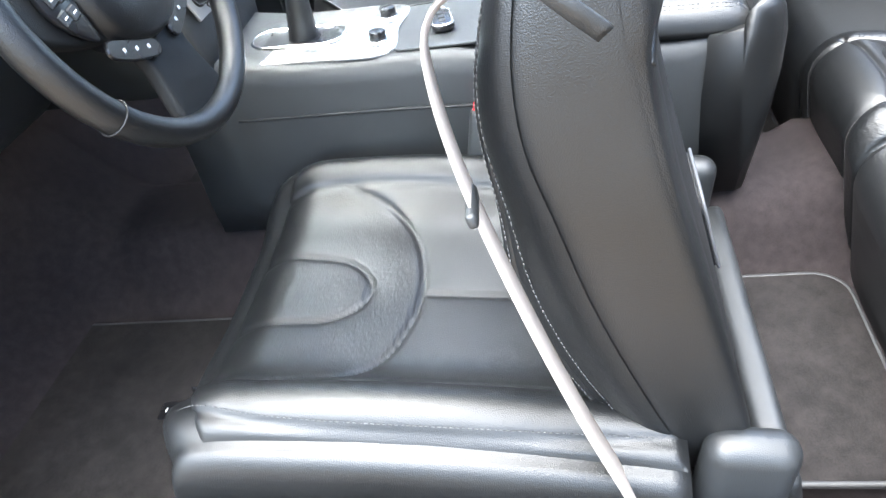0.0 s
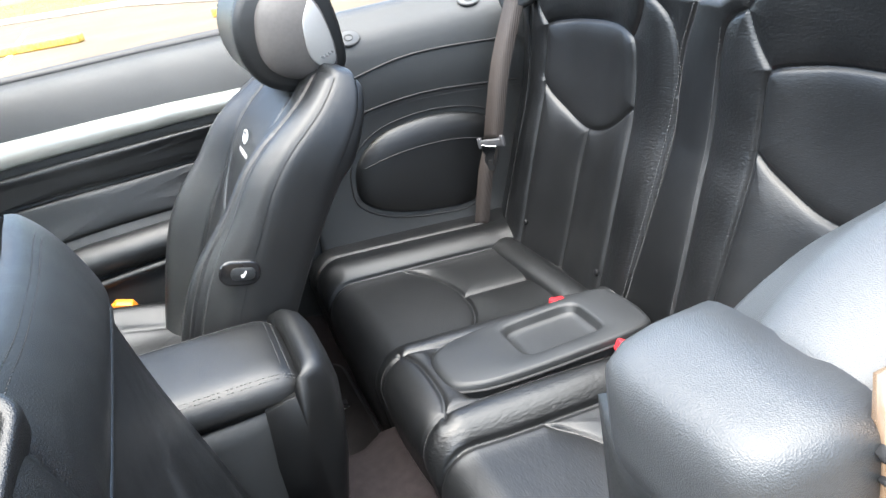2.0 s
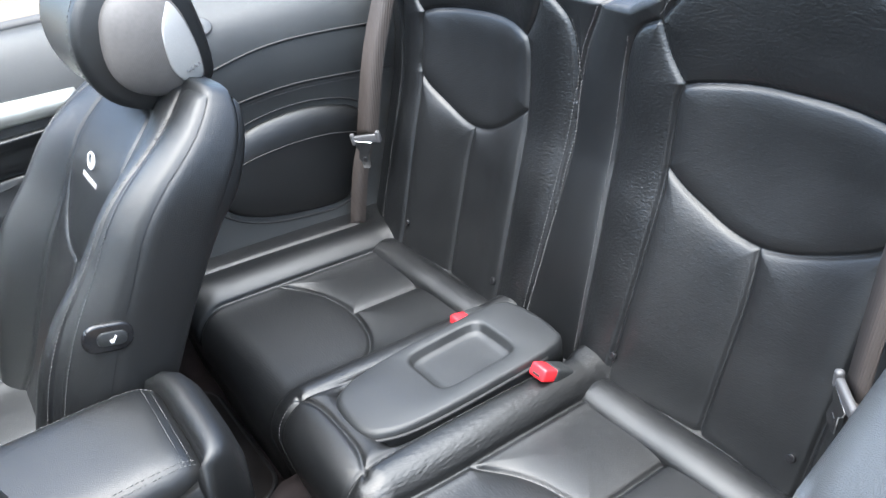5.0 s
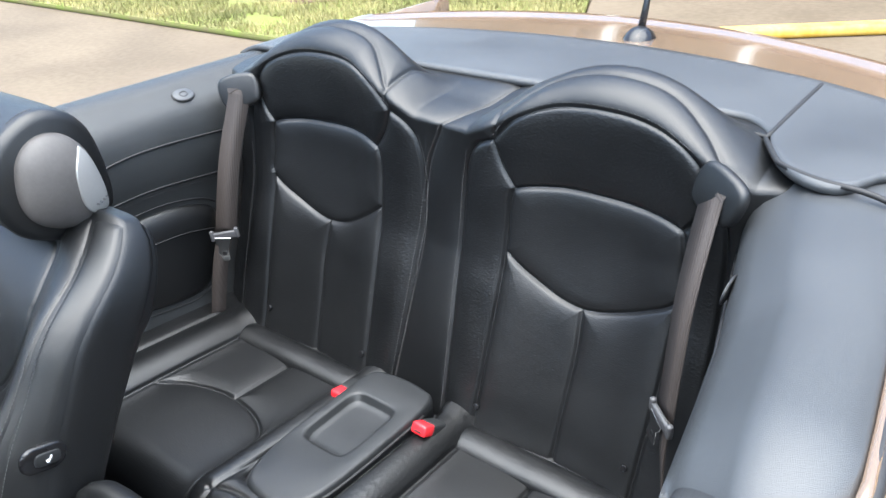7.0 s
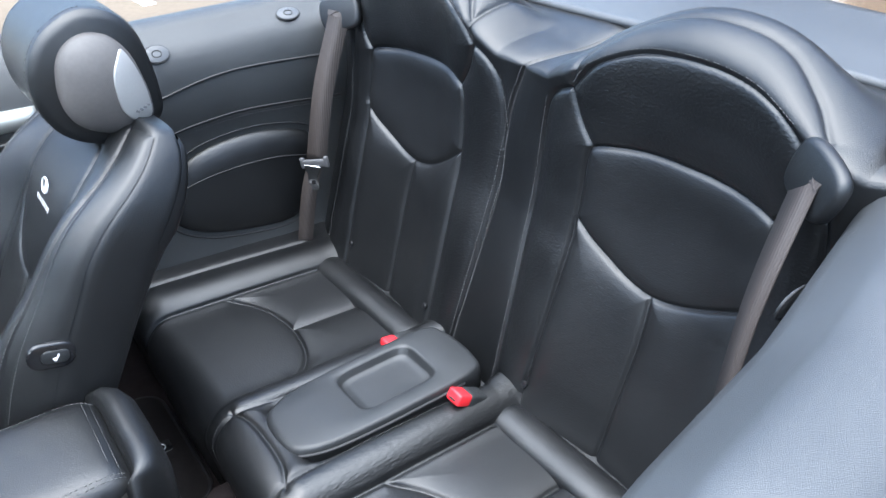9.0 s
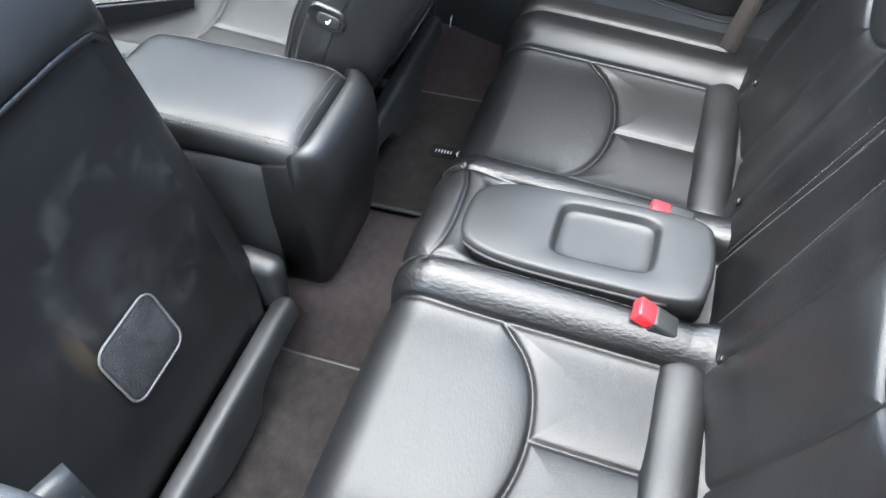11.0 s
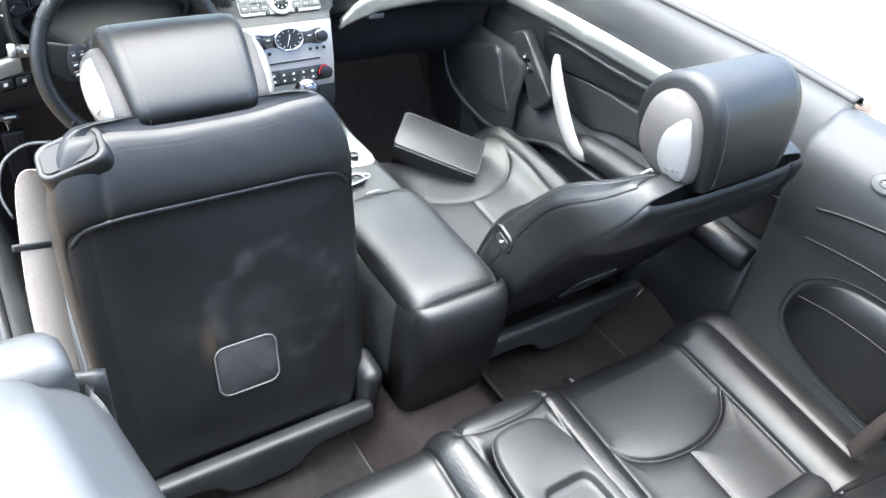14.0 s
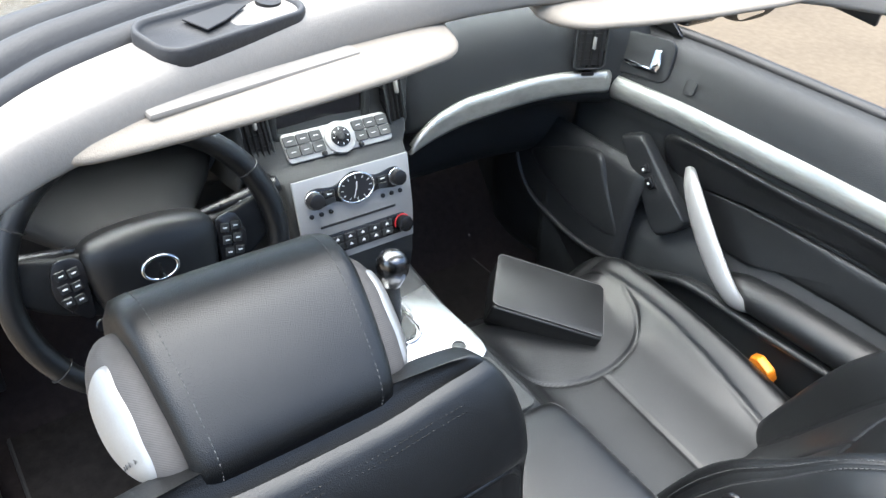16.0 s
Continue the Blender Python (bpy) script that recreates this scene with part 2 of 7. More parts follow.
def mesh(name, verts, faces, mat, parent=None, label="", smooth=True):
    """One mesh object from world coordinates, under a thing or a part."""
    o = ORIGIN.get(parent, V((0, 0, 0)))
    me = bpy.data.meshes.new(name)
    me.from_pydata([tuple(V(v) - o) for v in verts], [], faces)
    me.validate()
    b = bmesh.new()
    b.from_mesh(me)
    bmesh.ops.recalc_face_normals(b, faces=b.faces)
    b.to_mesh(me)
    b.free()
    me.materials.append(mat)
    if smooth:
        me.polygons.foreach_set("use_smooth", [True] * len(me.polygons))
    ob = new(name, me)
    if parent:
        ob.parent = parent
        ORIGIN[ob] = o
    if label:
        tagged(ob, label)
    return ob


def part(name, bm, mat, parent, label="", smooth=True, angle=35):
    """A bmesh in world coordinates as one mesh object under a thing or a part."""
    o = ORIGIN.get(parent, V((0, 0, 0)))
    bmesh.ops.translate(bm, verts=bm.verts, vec=-o)
    bmesh.ops.recalc_face_normals(bm, faces=bm.faces)
    for f in bm.faces:
        f.smooth = smooth
    for e in bm.edges:
        e.smooth = len(e.link_faces) < 2 or e.calc_face_angle(0) < radians(angle)
    me = bpy.data.meshes.new(name)
    bm.to_mesh(me)
    bm.free()
    me.materials.append(mat)
    ob = new(name, me)
    if parent:
        ob.parent = parent
        ORIGIN[ob] = o
    if label:
        tagged(ob, label)
    return ob


def solid(name, at, label, category, bm, mat, group="", kind=""):
    """A top-level thing that is one mesh."""
    bmesh.ops.translate(bm, verts=bm.verts, vec=-V(at))
    bmesh.ops.recalc_face_normals(bm, faces=bm.faces)
    for f in bm.faces:
        f.smooth = True
    for e in bm.edges:
        e.smooth = len(e.link_faces) < 2 or e.calc_face_angle(0) < radians(35)
    me = bpy.data.meshes.new(name)
    bm.to_mesh(me)
    bm.free()
    me.materials.append(mat)
    ob = new(name, me)
    ob.location = at
    ORIGIN[ob] = V(at)
    return tagged(ob, label, category, group, kind)


def spline(pts, n=8, closed=False):
    """A smooth line through the points."""
    p = [V(q) if len(q) == 3 else V((*q, 0)) for q in pts]
    out, k = [], len(p)
    for i in range(k if closed else k - 1):
        if closed:
            a, b, c, d = p[i - 1], p[i], p[(i + 1) % k], p[(i + 2) % k]
        else:
            a, b, c, d = p[max(i - 1, 0)], p[i], p[i + 1], p[min(i + 2, k - 1)]
        for j in range(n):
            t = j / n
            out.append(0.5 * (2 * b + (c - a) * t + (2 * a - 5 * b + 4 * c - d) * t * t + (3 * b - a - 3 * c + d) * t**3))
    if not closed:
        out.append(p[-1])
    return out


def lerp_keys(keys, t):
    """Values between rows of (t, values...), along a smooth curve through them."""
    if t <= keys[0][0]:
        return list(keys[0][1:])
    for k, (a, b) in enumerate(zip(keys, keys[1:])):
        if t <= b[0]:
            w = b[0] - a[0]
            u = (t - a[0]) / w
            p, n = keys[max(k - 1, 0)], keys[min(k + 2, len(keys) - 1)]
            out = []
            for q in range(1, len(a)):
                m0, m1 = (b[q] - p[q]) / (b[0] - p[0]) * w, (n[q] - a[q]) / (n[0] - a[0]) * w
                out.append((2 * u**3 - 3 * u * u + 1) * a[q] + (u**3 - 2 * u * u + u) * m0 + (3 * u * u - 2 * u**3) * b[q] + (u**3 - u * u) * m1)
            return out
    return list(keys[-1][1:])


def tube(path, r, n=8, closed=False, cap=True, ends=None):
    """Verts and faces of a round bar along a line. ends: radii at start and end."""
    p = [V(q) for q in path]
    k = len(p)
    verts, faces, up = [], [], None
    for i in range(k):
        d = (p[(i + 1) % k] - p[i - 1]) if closed else (p[min(i + 1, k - 1)] - p[max(i - 1, 0)])
        d = d.normalized() if d.length > 1e-9 else V((0, 0, 1))
        if up is None:
            up = d.orthogonal().normalized()
        up = (up - d * up.dot(d))
        up = up.normalized() if up.length > 1e-6 else d.orthogonal().normalized()
        side = d.cross(up)
        rr = r if ends is None else ends[0] + (ends[1] - ends[0]) * i / (k - 1)
        verts += [p[i] + (up * math.cos(a) + side * math.sin(a)) * rr for a in (2 * math.pi * j / n for j in range(n))]
    for i in range(k if closed else k - 1):
        for j in range(n):
            a, b = i * n + j, i * n + (j + 1) % n
            c, d = ((i + 1) % k) * n + (j + 1) % n, ((i + 1) % k) * n + j
            faces.append((a, b, c, d))
    if cap and not closed:
        faces += [tuple(range(n))[::-1], tuple(range((k - 1) * n, k * n))]
    return verts, faces


def strap(path, width, thick, across):
    """A flat band along a line. across: its width's direction, or one for each point."""
    p = [V(q) for q in path]
    verts, faces, k = [], [], len(p)
    for i in range(k):
        d = (p[min(i + 1, k - 1)] - p[max(i - 1, 0)]).normalized()
        w = V(across[i] if isinstance(across, list) else across)
        w = (w - d * w.dot(d)).normalized()
        nrm = d.cross(w)
        for s, t in ((-1, -1), (-0.96, 1), (0.96, 1), (1, -1)):
            verts.append(p[i] + w * (s * width / 2) + nrm * (t * thick / 2))
    for i in range(k - 1):
        for j in range(4):
            faces.append((i * 4 + j, i * 4 + (j + 1) % 4, i * 4 + 4 + (j + 1) % 4, i * 4 + 4 + j))
    faces += [(0, 1, 2, 3), tuple(range(4 * k - 4, 4 * k))]
    return verts, faces


def loft(rings, caps=True, closed=False):
    """Verts and faces of a skin over closed rings of equal count."""
    n, k = len(rings[0]), len(rings)
    verts = [v for r in rings for v in r]
    faces = []
    for i in range(k if closed else k - 1):
        for j in range(n):
            i2 = (i + 1) % k
            faces.append((i * n + j, i * n + (j + 1) % n, i2 * n + (j + 1) % n, i2 * n + j))
    if caps and not closed:
        for base, ring in ((0, rings[0]), ((k - 1) * n, rings[-1])):
            c = sum((V(v) for v in ring), V((0, 0, 0))) / n
            verts.append(c)
            faces += [(base + j, base + (j + 1) % n, len(verts) - 1) for j in range(n)]
    return verts, faces


def sheet(grid, thick=0.0):
    """Verts and faces of a grid of points, with a back at a distance along the normal where thick is set."""
    k, n = len(grid), len(grid[0])
    verts = [V(v) for row in grid for v in row]
    faces = [(i * n + j, i * n + j + 1, (i + 1) * n + j + 1, (i + 1) * n + j) for i in range(k - 1) for j in range(n - 1)]
    if thick:
        back = []
        for i in range(k):
            for j in range(n):
                a = V(grid[min(i + 1, k - 1)][j]) - V(grid[max(i - 1, 0)][j])
                b = V(grid[i][min(j + 1, n - 1)]) - V(grid[i][max(j - 1, 0)])
                back.append(V(grid[i][j]) - a.cross(b).normalized() * thick)
        m = len(verts)
        verts += back
        faces += [(m + i * n + j, m + (i + 1) * n + j, m + (i + 1) * n + j + 1, m + i * n + j + 1) for i in range(k - 1) for j in range(n - 1)]
        edge = [(0, j) for j in range(n)] + [(i, n - 1) for i in range(1, k)] + [(k - 1, j) for j in range(n - 2, -1, -1)] + [(i, 0) for i in range(k - 2, 0, -1)]
        ids = [i * n + j for i, j in edge]
        faces += [(ids[q], ids[(q + 1) % len(ids)], m + ids[(q + 1) % len(ids)], m + ids[q]) for q in range(len(ids))]
    return verts, faces


def normal_of(S, u, v, e=0.002):
    a, b = V(S(u + e, v)) - V(S(u - e, v)), V(S(u, v + e)) - V(S(u, v - e))
    return a.cross(b).normalized()


def pad(outline, S, thick=0.008, edge=0.012, puff=0.004, n=8, rings=9, smooth_line=True, sink=0.01, flip=1, corner=()):
    """An upholstered panel: its outline in the two coordinates of the surface S, rounded at the edge and slightly domed."""
    line = spline(outline, n, True) if smooth_line else [V((*q, 0)) for q in outline]
    c = sum(line, V((0, 0, 0))) / len(line)
    verts, faces, m = [], [], len(line)
    fr = [1.0, 1.0, 0.985, 0.965, 0.93, 0.87, 0.78, 0.62, 0.42, 0.2]
    for q, f in enumerate(fr):
        for p in line:
            w = c + (p - c) * f
            d = (1 - f) * (p - c).length
            x = min(d / edge, 1)
            h = thick * math.sqrt(max(0, 1 - (1 - x) ** 2)) + puff * (1 - f * f)
            if q == 0:
                h = -sink
            s = V(S(w.x, w.y))
            verts.append(s + normal_of(S, w.x, w.y) * h * flip)
    verts.append(V(S(c.x, c.y)) + normal_of(S, c.x, c.y) * (thick + puff) * flip)
    for q in range(len(fr) - 1):
        for j in range(m):
            faces.append((q * m + j, q * m + (j + 1) % m, (q + 1) * m + (j + 1) % m, (q + 1) * m + j))
    q = len(fr) - 1
    faces += [(q * m + j, q * m + (j + 1) % m, len(verts) - 1) for j in range(m)]
    return verts, faces


class Quilt:
    """Sewn upholstery over the surface S: leather puffed between seams that are drawn in. U, V: arrays of the surface's coordinates."""

    def __init__(self, S, U, V_, seams, flip=1, puff=0.006, lam=0.016, depth=0.004, width=0.0032, rim=0.0, wrinkle=0.0):
        self.S, self.flip, self.puff, self.lam, self.depth, self.width = S, flip, puff, lam, depth, width
        segs = []
        for line, k in seams:
            p = spline(line, 6)
            segs += [(q.x, q.y, r.x, r.y, k) for q, r in zip(p, p[1:])]
        self.segs = np.array(segs)
        self.U, self.V = U, V_
        P = np.array([[tuple(S(float(u), float(v))) for u, v in zip(ru, rv)] for ru, rv in zip(U, V_)])
        N = self.normals(P) * flip
        H = self.height(U, V_)
        if wrinkle:
            H = H + wrinkle * (np.sin(U * 61 + 3 * np.sin(V_ * 23)) * np.sin(V_ * 47 + 2 * np.sin(U * 31)) + 0.6 * np.sin(U * 127 + 4 * np.sin(V_ * 57)) * np.sin(V_ * 96 + U * 40))
        if rim:
            k, n = U.shape
            a = np.minimum(np.arange(k), np.arange(k)[::-1])[:, None]
            b = np.minimum(np.arange(n), np.arange(n)[::-1])[None, :]
            H = H - rim * (np.minimum(a, b) == 0) - 0.4 * rim * (np.minimum(a, b) == 1)
        self.P = P + N * H[..., None]
        self.N = self.normals(self.P) * flip

    def normals(self, P):
        n = np.cross(np.gradient(P, axis=0), np.gradient(P, axis=1))
        return n / np.maximum(np.linalg.norm(n, axis=-1, keepdims=True), 1e-12)

    def height(self, U, V_):
        d = np.full(np.shape(U), 9.0)
        k = np.ones(np.shape(U))
        for x0, y0, x1, y1, w in self.segs:
            dx, dy = x1 - x0, y1 - y0
            f = np.clip(((U - x0) * dx + (V_ - y0) * dy) / max(dx * dx + dy * dy, 1e-12), 0, 1)
            e = np.hypot(U - x0 - f * dx, V_ - y0 - f * dy)
            k = np.where(e < d, w, k)
            d = np.minimum(d, e)
        return self.puff * (1 - np.exp(-d / self.lam)) - self.depth * k * np.exp(-((d / self.width) ** 2))

    def line(self, pts, lift=0.0008, n=8):
        """A line in the surface's coordinates that lies on the leather."""
        out = []
        for p in spline(pts, n):
            h = float(self.height(np.array(p.x), np.array(p.y))) + lift
            out.append(V(self.S(p.x, p.y)) + normal_of(self.S, p.x, p.y) * h * self.flip)
        return out

    def panels(self, parent, rest, polys, mat):
        """One mesh for each panel (name, outline, material, label) and one for what is left."""
        k, n = self.U.shape
        cu = (self.U[:-1, :-1] + self.U[1:, 1:]) / 2
        cv = (self.V[:-1, :-1] + self.V[1:, 1:]) / 2
        owner = np.full(cu.shape, -1)
        for q, (nm, poly, m, lab) in enumerate(polys):
            pts = spline(poly, 4, True)
            inside = np.zeros(cu.shape, bool)
            for a, b in zip(pts, pts[1:] + pts[:1]):
                if a.y != b.y:
                    inside ^= ((a.y > cv) != (b.y > cv)) & (cu < (b.x - a.x) * (cv - a.y) / (b.y - a.y) + a.x)
            owner[inside & (owner < 0)] = q
        idx = np.arange(k * n).reshape(k, n)
        quads = np.stack([idx[:-1, :-1], idx[1:, :-1], idx[1:, 1:], idx[:-1, 1:]], -1)
        if self.flip < 0:
            quads = quads[..., ::-1]
        P, N = self.P.reshape(-1, 3), self.N.reshape(-1, 3)
        o = np.array(ORIGIN.get(parent, V((0, 0, 0))))
        made = []
        for q, (nm, poly, m, lab) in list(enumerate(polys)) + [(-1, (rest, None, mat, ""))]:
            f = quads[owner == q]
            if not len(f):
                continue
            used, inv = np.unique(f, return_inverse=True)
            me = bpy.data.meshes.new(nm)
            me.from_pydata((P[used] - o).tolist(), [], inv.reshape(-1, 4).tolist())
            me.polygons.foreach_set("use_smooth", [True] * len(me.polygons))
            me.normals_split_custom_set_from_vertices(N[used].tolist())
            me.materials.append(m)
            ob = new(nm, me)
            ob.parent = parent
            ORIGIN[ob] = ORIGIN.get(parent, V((0, 0, 0)))
            if lab:
                tagged(ob, lab)
            made.append(ob)
        return made


def on(S, line, h=0.0, n=8, closed=False):
    """A line in the coordinates of the surface S, lifted by h."""
    return [V(S(p.x, p.y)) + normal_of(S, p.x, p.y) * h for p in spline(line, n, closed)]


def stitches(path, step=0.0060, size=0.0038, r=0.00055):
    """Short threads along a line, as one mesh."""
    p = [V(q) for q in path]
    verts, faces, left = [], [], 0.0
    for a, b in zip(p, p[1:]):
        d = b - a
        ln = d.length
        if ln < 1e-9:
            continue
        d.normalize()
        u = d.orthogonal().normalized()
        w = d.cross(u)
        t = left
        while t < ln:
            s, e = a + d * t, a + d * min(t + size, ln)
            m = len(verts)
            for q in (s, e):
                verts += [q + u * r, q + w * r, q - u * r, q - w * r]
            faces += [(m + j, m + (j + 1) % 4, m + 4 + (j + 1) % 4, m + 4 + j) for j in range(4)] + [(m, m + 1, m + 2, m + 3), (m + 4, m + 5, m + 6, m + 7)]
            t += step
        left = t - ln
    return verts, faces


def box_bm(size, m=None, bevel=0.003, seg=2):
    """A box with rounded edges, as a bmesh; m places its middle."""
    b = bmesh.new()
    bmesh.ops.create_cube(b, size=1.0, matrix=Matrix.Diagonal((*size, 1)))
    if bevel:
        bmesh.ops.bevel(b, geom=list(b.edges), offset=min(bevel, min(size) * 0.49), segments=seg, profile=0.5, affect="EDGES")
    if m is not None:
        bmesh.ops.transform(b, matrix=m, verts=b.verts)
    return b


def plate_bm(outline, depth, m=None, bevel=0.002, seg=2):
    """A plate with the given outline in x and y, depth along z, with rounded edges."""
    b = bmesh.new()
    vs = [b.verts.new((p[0], p[1], 0)) for p in outline]
    f = b.faces.new(vs)
    r = bmesh.ops.extrude_face_region(b, geom=[f])
    bmesh.ops.translate(b, verts=[v for v in r["geom"] if isinstance(v, bmesh.types.BMVert)], vec=(0, 0, depth))
    if bevel:
        es = [e for e in b.edges if len(e.link_faces) == 2 and e.calc_face_angle(0) > radians(50)]
        bmesh.ops.bevel(b, geom=es, offset=bevel, segments=seg, profile=0.5, affect="EDGES", clamp_overlap=True)
    if m is not None:
        bmesh.ops.transform(b, matrix=m, verts=b.verts)
    return b


def cyl_bm(r, h, m=None, seg=24, bevel=0.0, r2=None):
    b = bmesh.new()
    bmesh.ops.create_cone(b, cap_ends=True, segments=seg, radius1=r, radius2=r if r2 is None else r2, depth=h)
    if bevel:
        es = [e for e in b.edges if e.calc_face_angle(0) > radians(40)]
        bmesh.ops.bevel(b, geom=es, offset=bevel, segments=2, profile=0.5, affect="EDGES")
    if m is not None:
        bmesh.ops.transform(b, matrix=m, verts=b.verts)
    return b


def round_rect(w, h, r, n=5):
    out = []
    for cx, cy, a0 in ((w / 2 - r, h / 2 - r, 0), (-w / 2 + r, h / 2 - r, 90), (-w / 2 + r, -h / 2 + r, 180), (w / 2 - r, -h / 2 + r, 270)):
        out += [(cx + r * math.cos(radians(a0 + 90 * i / n)), cy + r * math.sin(radians(a0 + 90 * i / n))) for i in range(n + 1)]
    return out


def frame_at(o, right, up):
    """The pose whose x runs along right and y along up, z out of them."""
    x = V(right).normalized()
    y = (V(up) - x * V(up).dot(x)).normalized()
    z = x.cross(y)
    return Matrix.Translation(o) @ Matrix((x, y, z)).transposed().to_4x4()


# ---- rear seat ----
def S_back(x, z):
    """Face of the rear backrest: x across, z up."""
    a = abs(x)
    y = -0.615 - 0.375 * (z - 0.38)
    if z > 0.70:
        y += 0.60 * (z - 0.70) ** 1.6
    dish = 0.022 * math.exp(-(((a - 0.31) / 0.12) ** 4))
    col = 0.012 * math.exp(-((a / 0.07) ** 4))
    if a > 0.535:
        y -= 0.45 * (a - 0.535)
    lift = 0.020 * min(max((x + 0.10) / 0.30, 0.0), 1.0) * min(max((z - 0.42) / 0.40, 0.0), 1.0)
    return V((x, y - dish - col, z + lift))


def rear_top(x):
    """Height at which the rear backrest's face rolls over to the back."""
    a = abs(x)
    arch = 0.075 * max(0.0, 1 - ((a - 0.305) / 0.245) ** 2) ** 1.2
    return 0.940 + arch - 0.006 * math.exp(-((a / 0.08) ** 2))


def S_roll(x, z):
    """Face of the backrest, carried on over its rolled top towards the roof cover; z runs along the leather."""
    zt = rear_top(x)
    f = S_back(x, min(z, zt))
    s = z - zt
    if s <= 0:
        return f
    arch = max(0.0, (zt - 0.94) / 0.075)
    ry, rz = 0.062, 0.012 + 0.030 * arch
    q = min(s / 0.085, 1.0) * math.pi / 2
    y, zz = f.y - ry * (1 - math.cos(q)) - 0.012 * q, f.z + rz * math.sin(q)
    s -= 0.085
    if s > 0:
        g = min(s / 0.10, 1.0)
        zz += (0.966 - zz) * g * g * (3 - 2 * g)
        y -= s
    return V((x, max(y, -1.02), zz))


def rear_seat():
    t = thing("bench_seat", (0, -0.62, 0.2), "black leather rear bench with two shaped places and console", "car seat")

    def both(pts, s):
        q = [(s * x, z) for x, z in pts]
        return q if s > 0 else q[::-1]

    patch = [(0.148, 0.742), (0.149, 0.80), (0.152, 0.842), (0.168, 0.861), (0.24, 0.870), (0.31, 0.871), (0.39, 0.867), (0.445, 0.860), (0.461, 0.845), (0.466, 0.79), (0.468, 0.744), (0.42, 0.709), (0.36, 0.682), (0.304, 0.672), (0.25, 0.681), (0.195, 0.709)]
    arch = [(0.117, 0.940), (0.155, 0.979), (0.205, 1.005), (0.26, 1.015), (0.34, 1.015), (0.41, 1.002), (0.456, 0.979), (0.484, 0.948)]
    seams = []
    for s in (-1, 1):
        B = lambda pts: [(s * x, z) for x, z in pts]
        seams += [(B(patch + patch[:1]), 1.1), (B(arch), 0.9)]
        seams += [(B([(0.304, 0.672), (0.309, 0.60), (0.306, 0.50), (0.303, 0.38)]), 0.8)]
        seams += [(B([(0.148, 0.742), (0.146, 0.62), (0.142, 0.50), (0.138, 0.38)]), 1.3), (B([(0.468, 0.740), (0.467, 0.62), (0.462, 0.50), (0.458, 0.38)]), 1.3)]
        seams += [(B([(0.160, 0.858), (0.134, 0.896), (0.117, 0.940)]), 1.2), (B([(0.456, 0.855), (0.480, 0.890), (0.484, 0.948)]), 1.2)]
        seams += [(B([(0.117, 0.940), (0.085, 0.926), (0.060, 0.895), (0.048, 0.83), (0.045, 0.70), (0.054, 0.58), (0.070, 0.38)]), 1.0)]
        seams += [(B([(0.484, 0.948), (0.515, 0.90), (0.530, 0.80), (0.538, 0.55), (0.538, 0.38)]), 1.0)]
        # back cap of the head bolster and the wing seams beside the column
        seams += [(B([(0.126, 0.99), (0.16, 1.035), (0.21, 1.070), (0.30, 1.083), (0.40, 1.070), (0.465, 1.030), (0.50, 0.985)]), 0.7)]
        seams += [(B([(0.117, 0.940), (0.124, 0.97), (0.122, 1.02), (0.126, 1.10)]), 0.6)]
    seams += [([(-0.05, 1.12), (-0.03, 1.02), (0.004, 0.93), (0.036, 0.85), (0.050, 0.72), (0.056, 0.60), (0.066, 0.40)], 0.5)]
    U, Z = np.meshgrid(np.linspace(-0.60, 0.60, 521), np.concatenate([np.linspace(0.36, 1.09, 318), np.linspace(1.094, 1.24, 22)]), indexing="ij")
    Q = Quilt(S_roll, U, Z, seams, flip=-1, puff=0.0075, lam=0.014, depth=0.0034, width=0.0036, wrinkle=0.0001)
    # solid core behind the leather
    rows = [[S_roll(x, z) + V((0, -0.03, -0.02)) for z in [0.34 + 0.86 * k / 40 for k in range(41)]] for x in [-0.60 + 1.2 * i / 60 for i in range(61)]]
    back = mesh("backrest", *sheet(rows, -0.03), LEATHER, t)
    polys = []
    for s in (-1, 1):
        B = lambda pts: [(s * x, z) for x, z in pts]
        polys += [("shoulder_insert", B(patch), LEATHER_RIB, "ribbed black leather shoulder panel")]
        polys += [("inner_back_panel", B([(0.148, 0.742), (0.195, 0.709), (0.25, 0.681), (0.304, 0.672), (0.309, 0.60), (0.306, 0.50), (0.303, 0.36), (0.138, 0.36), (0.142, 0.50), (0.146, 0.62)]), LEATHER_RIB, "")]
        polys += [("outer_back_panel", B([(0.304, 0.672), (0.36, 0.682), (0.42, 0.709), (0.468, 0.744), (0.467, 0.62), (0.462, 0.50), (0.458, 0.36), (0.303, 0.36), (0.306, 0.50), (0.309, 0.60)]), LEATHER_RIB, "")]
        polys += [("head_bolster", B(arch + [(0.480, 0.890), (0.458, 0.852), (0.43, 0.863), (0.39, 0.867), (0.31, 0.871), (0.24, 0.870), (0.168, 0.861), (0.155, 0.850), (0.134, 0.896)]), LEATHER_CREASED, "creased black leather head bolster")]
        polys += [("inner_side_bolster", B([(0.138, 0.36), (0.142, 0.50), (0.148, 0.70), (0.152, 0.85), (0.134, 0.896), (0.117, 0.940), (0.085, 0.926), (0.060, 0.895), (0.048, 0.83), (0.045, 0.70), (0.054, 0.58), (0.072, 0.36)]), LEATHER_CREASED, "")]
        polys += [("outer_side_bolster", B([(0.458, 0.36), (0.464, 0.55), (0.469, 0.74), (0.468, 0.85), (0.480, 0.890), (0.484, 0.948), (0.515, 0.90), (0.530, 0.80), (0.538, 0.55), (0.538, 0.36)]), LEATHER_CREASED, "")]
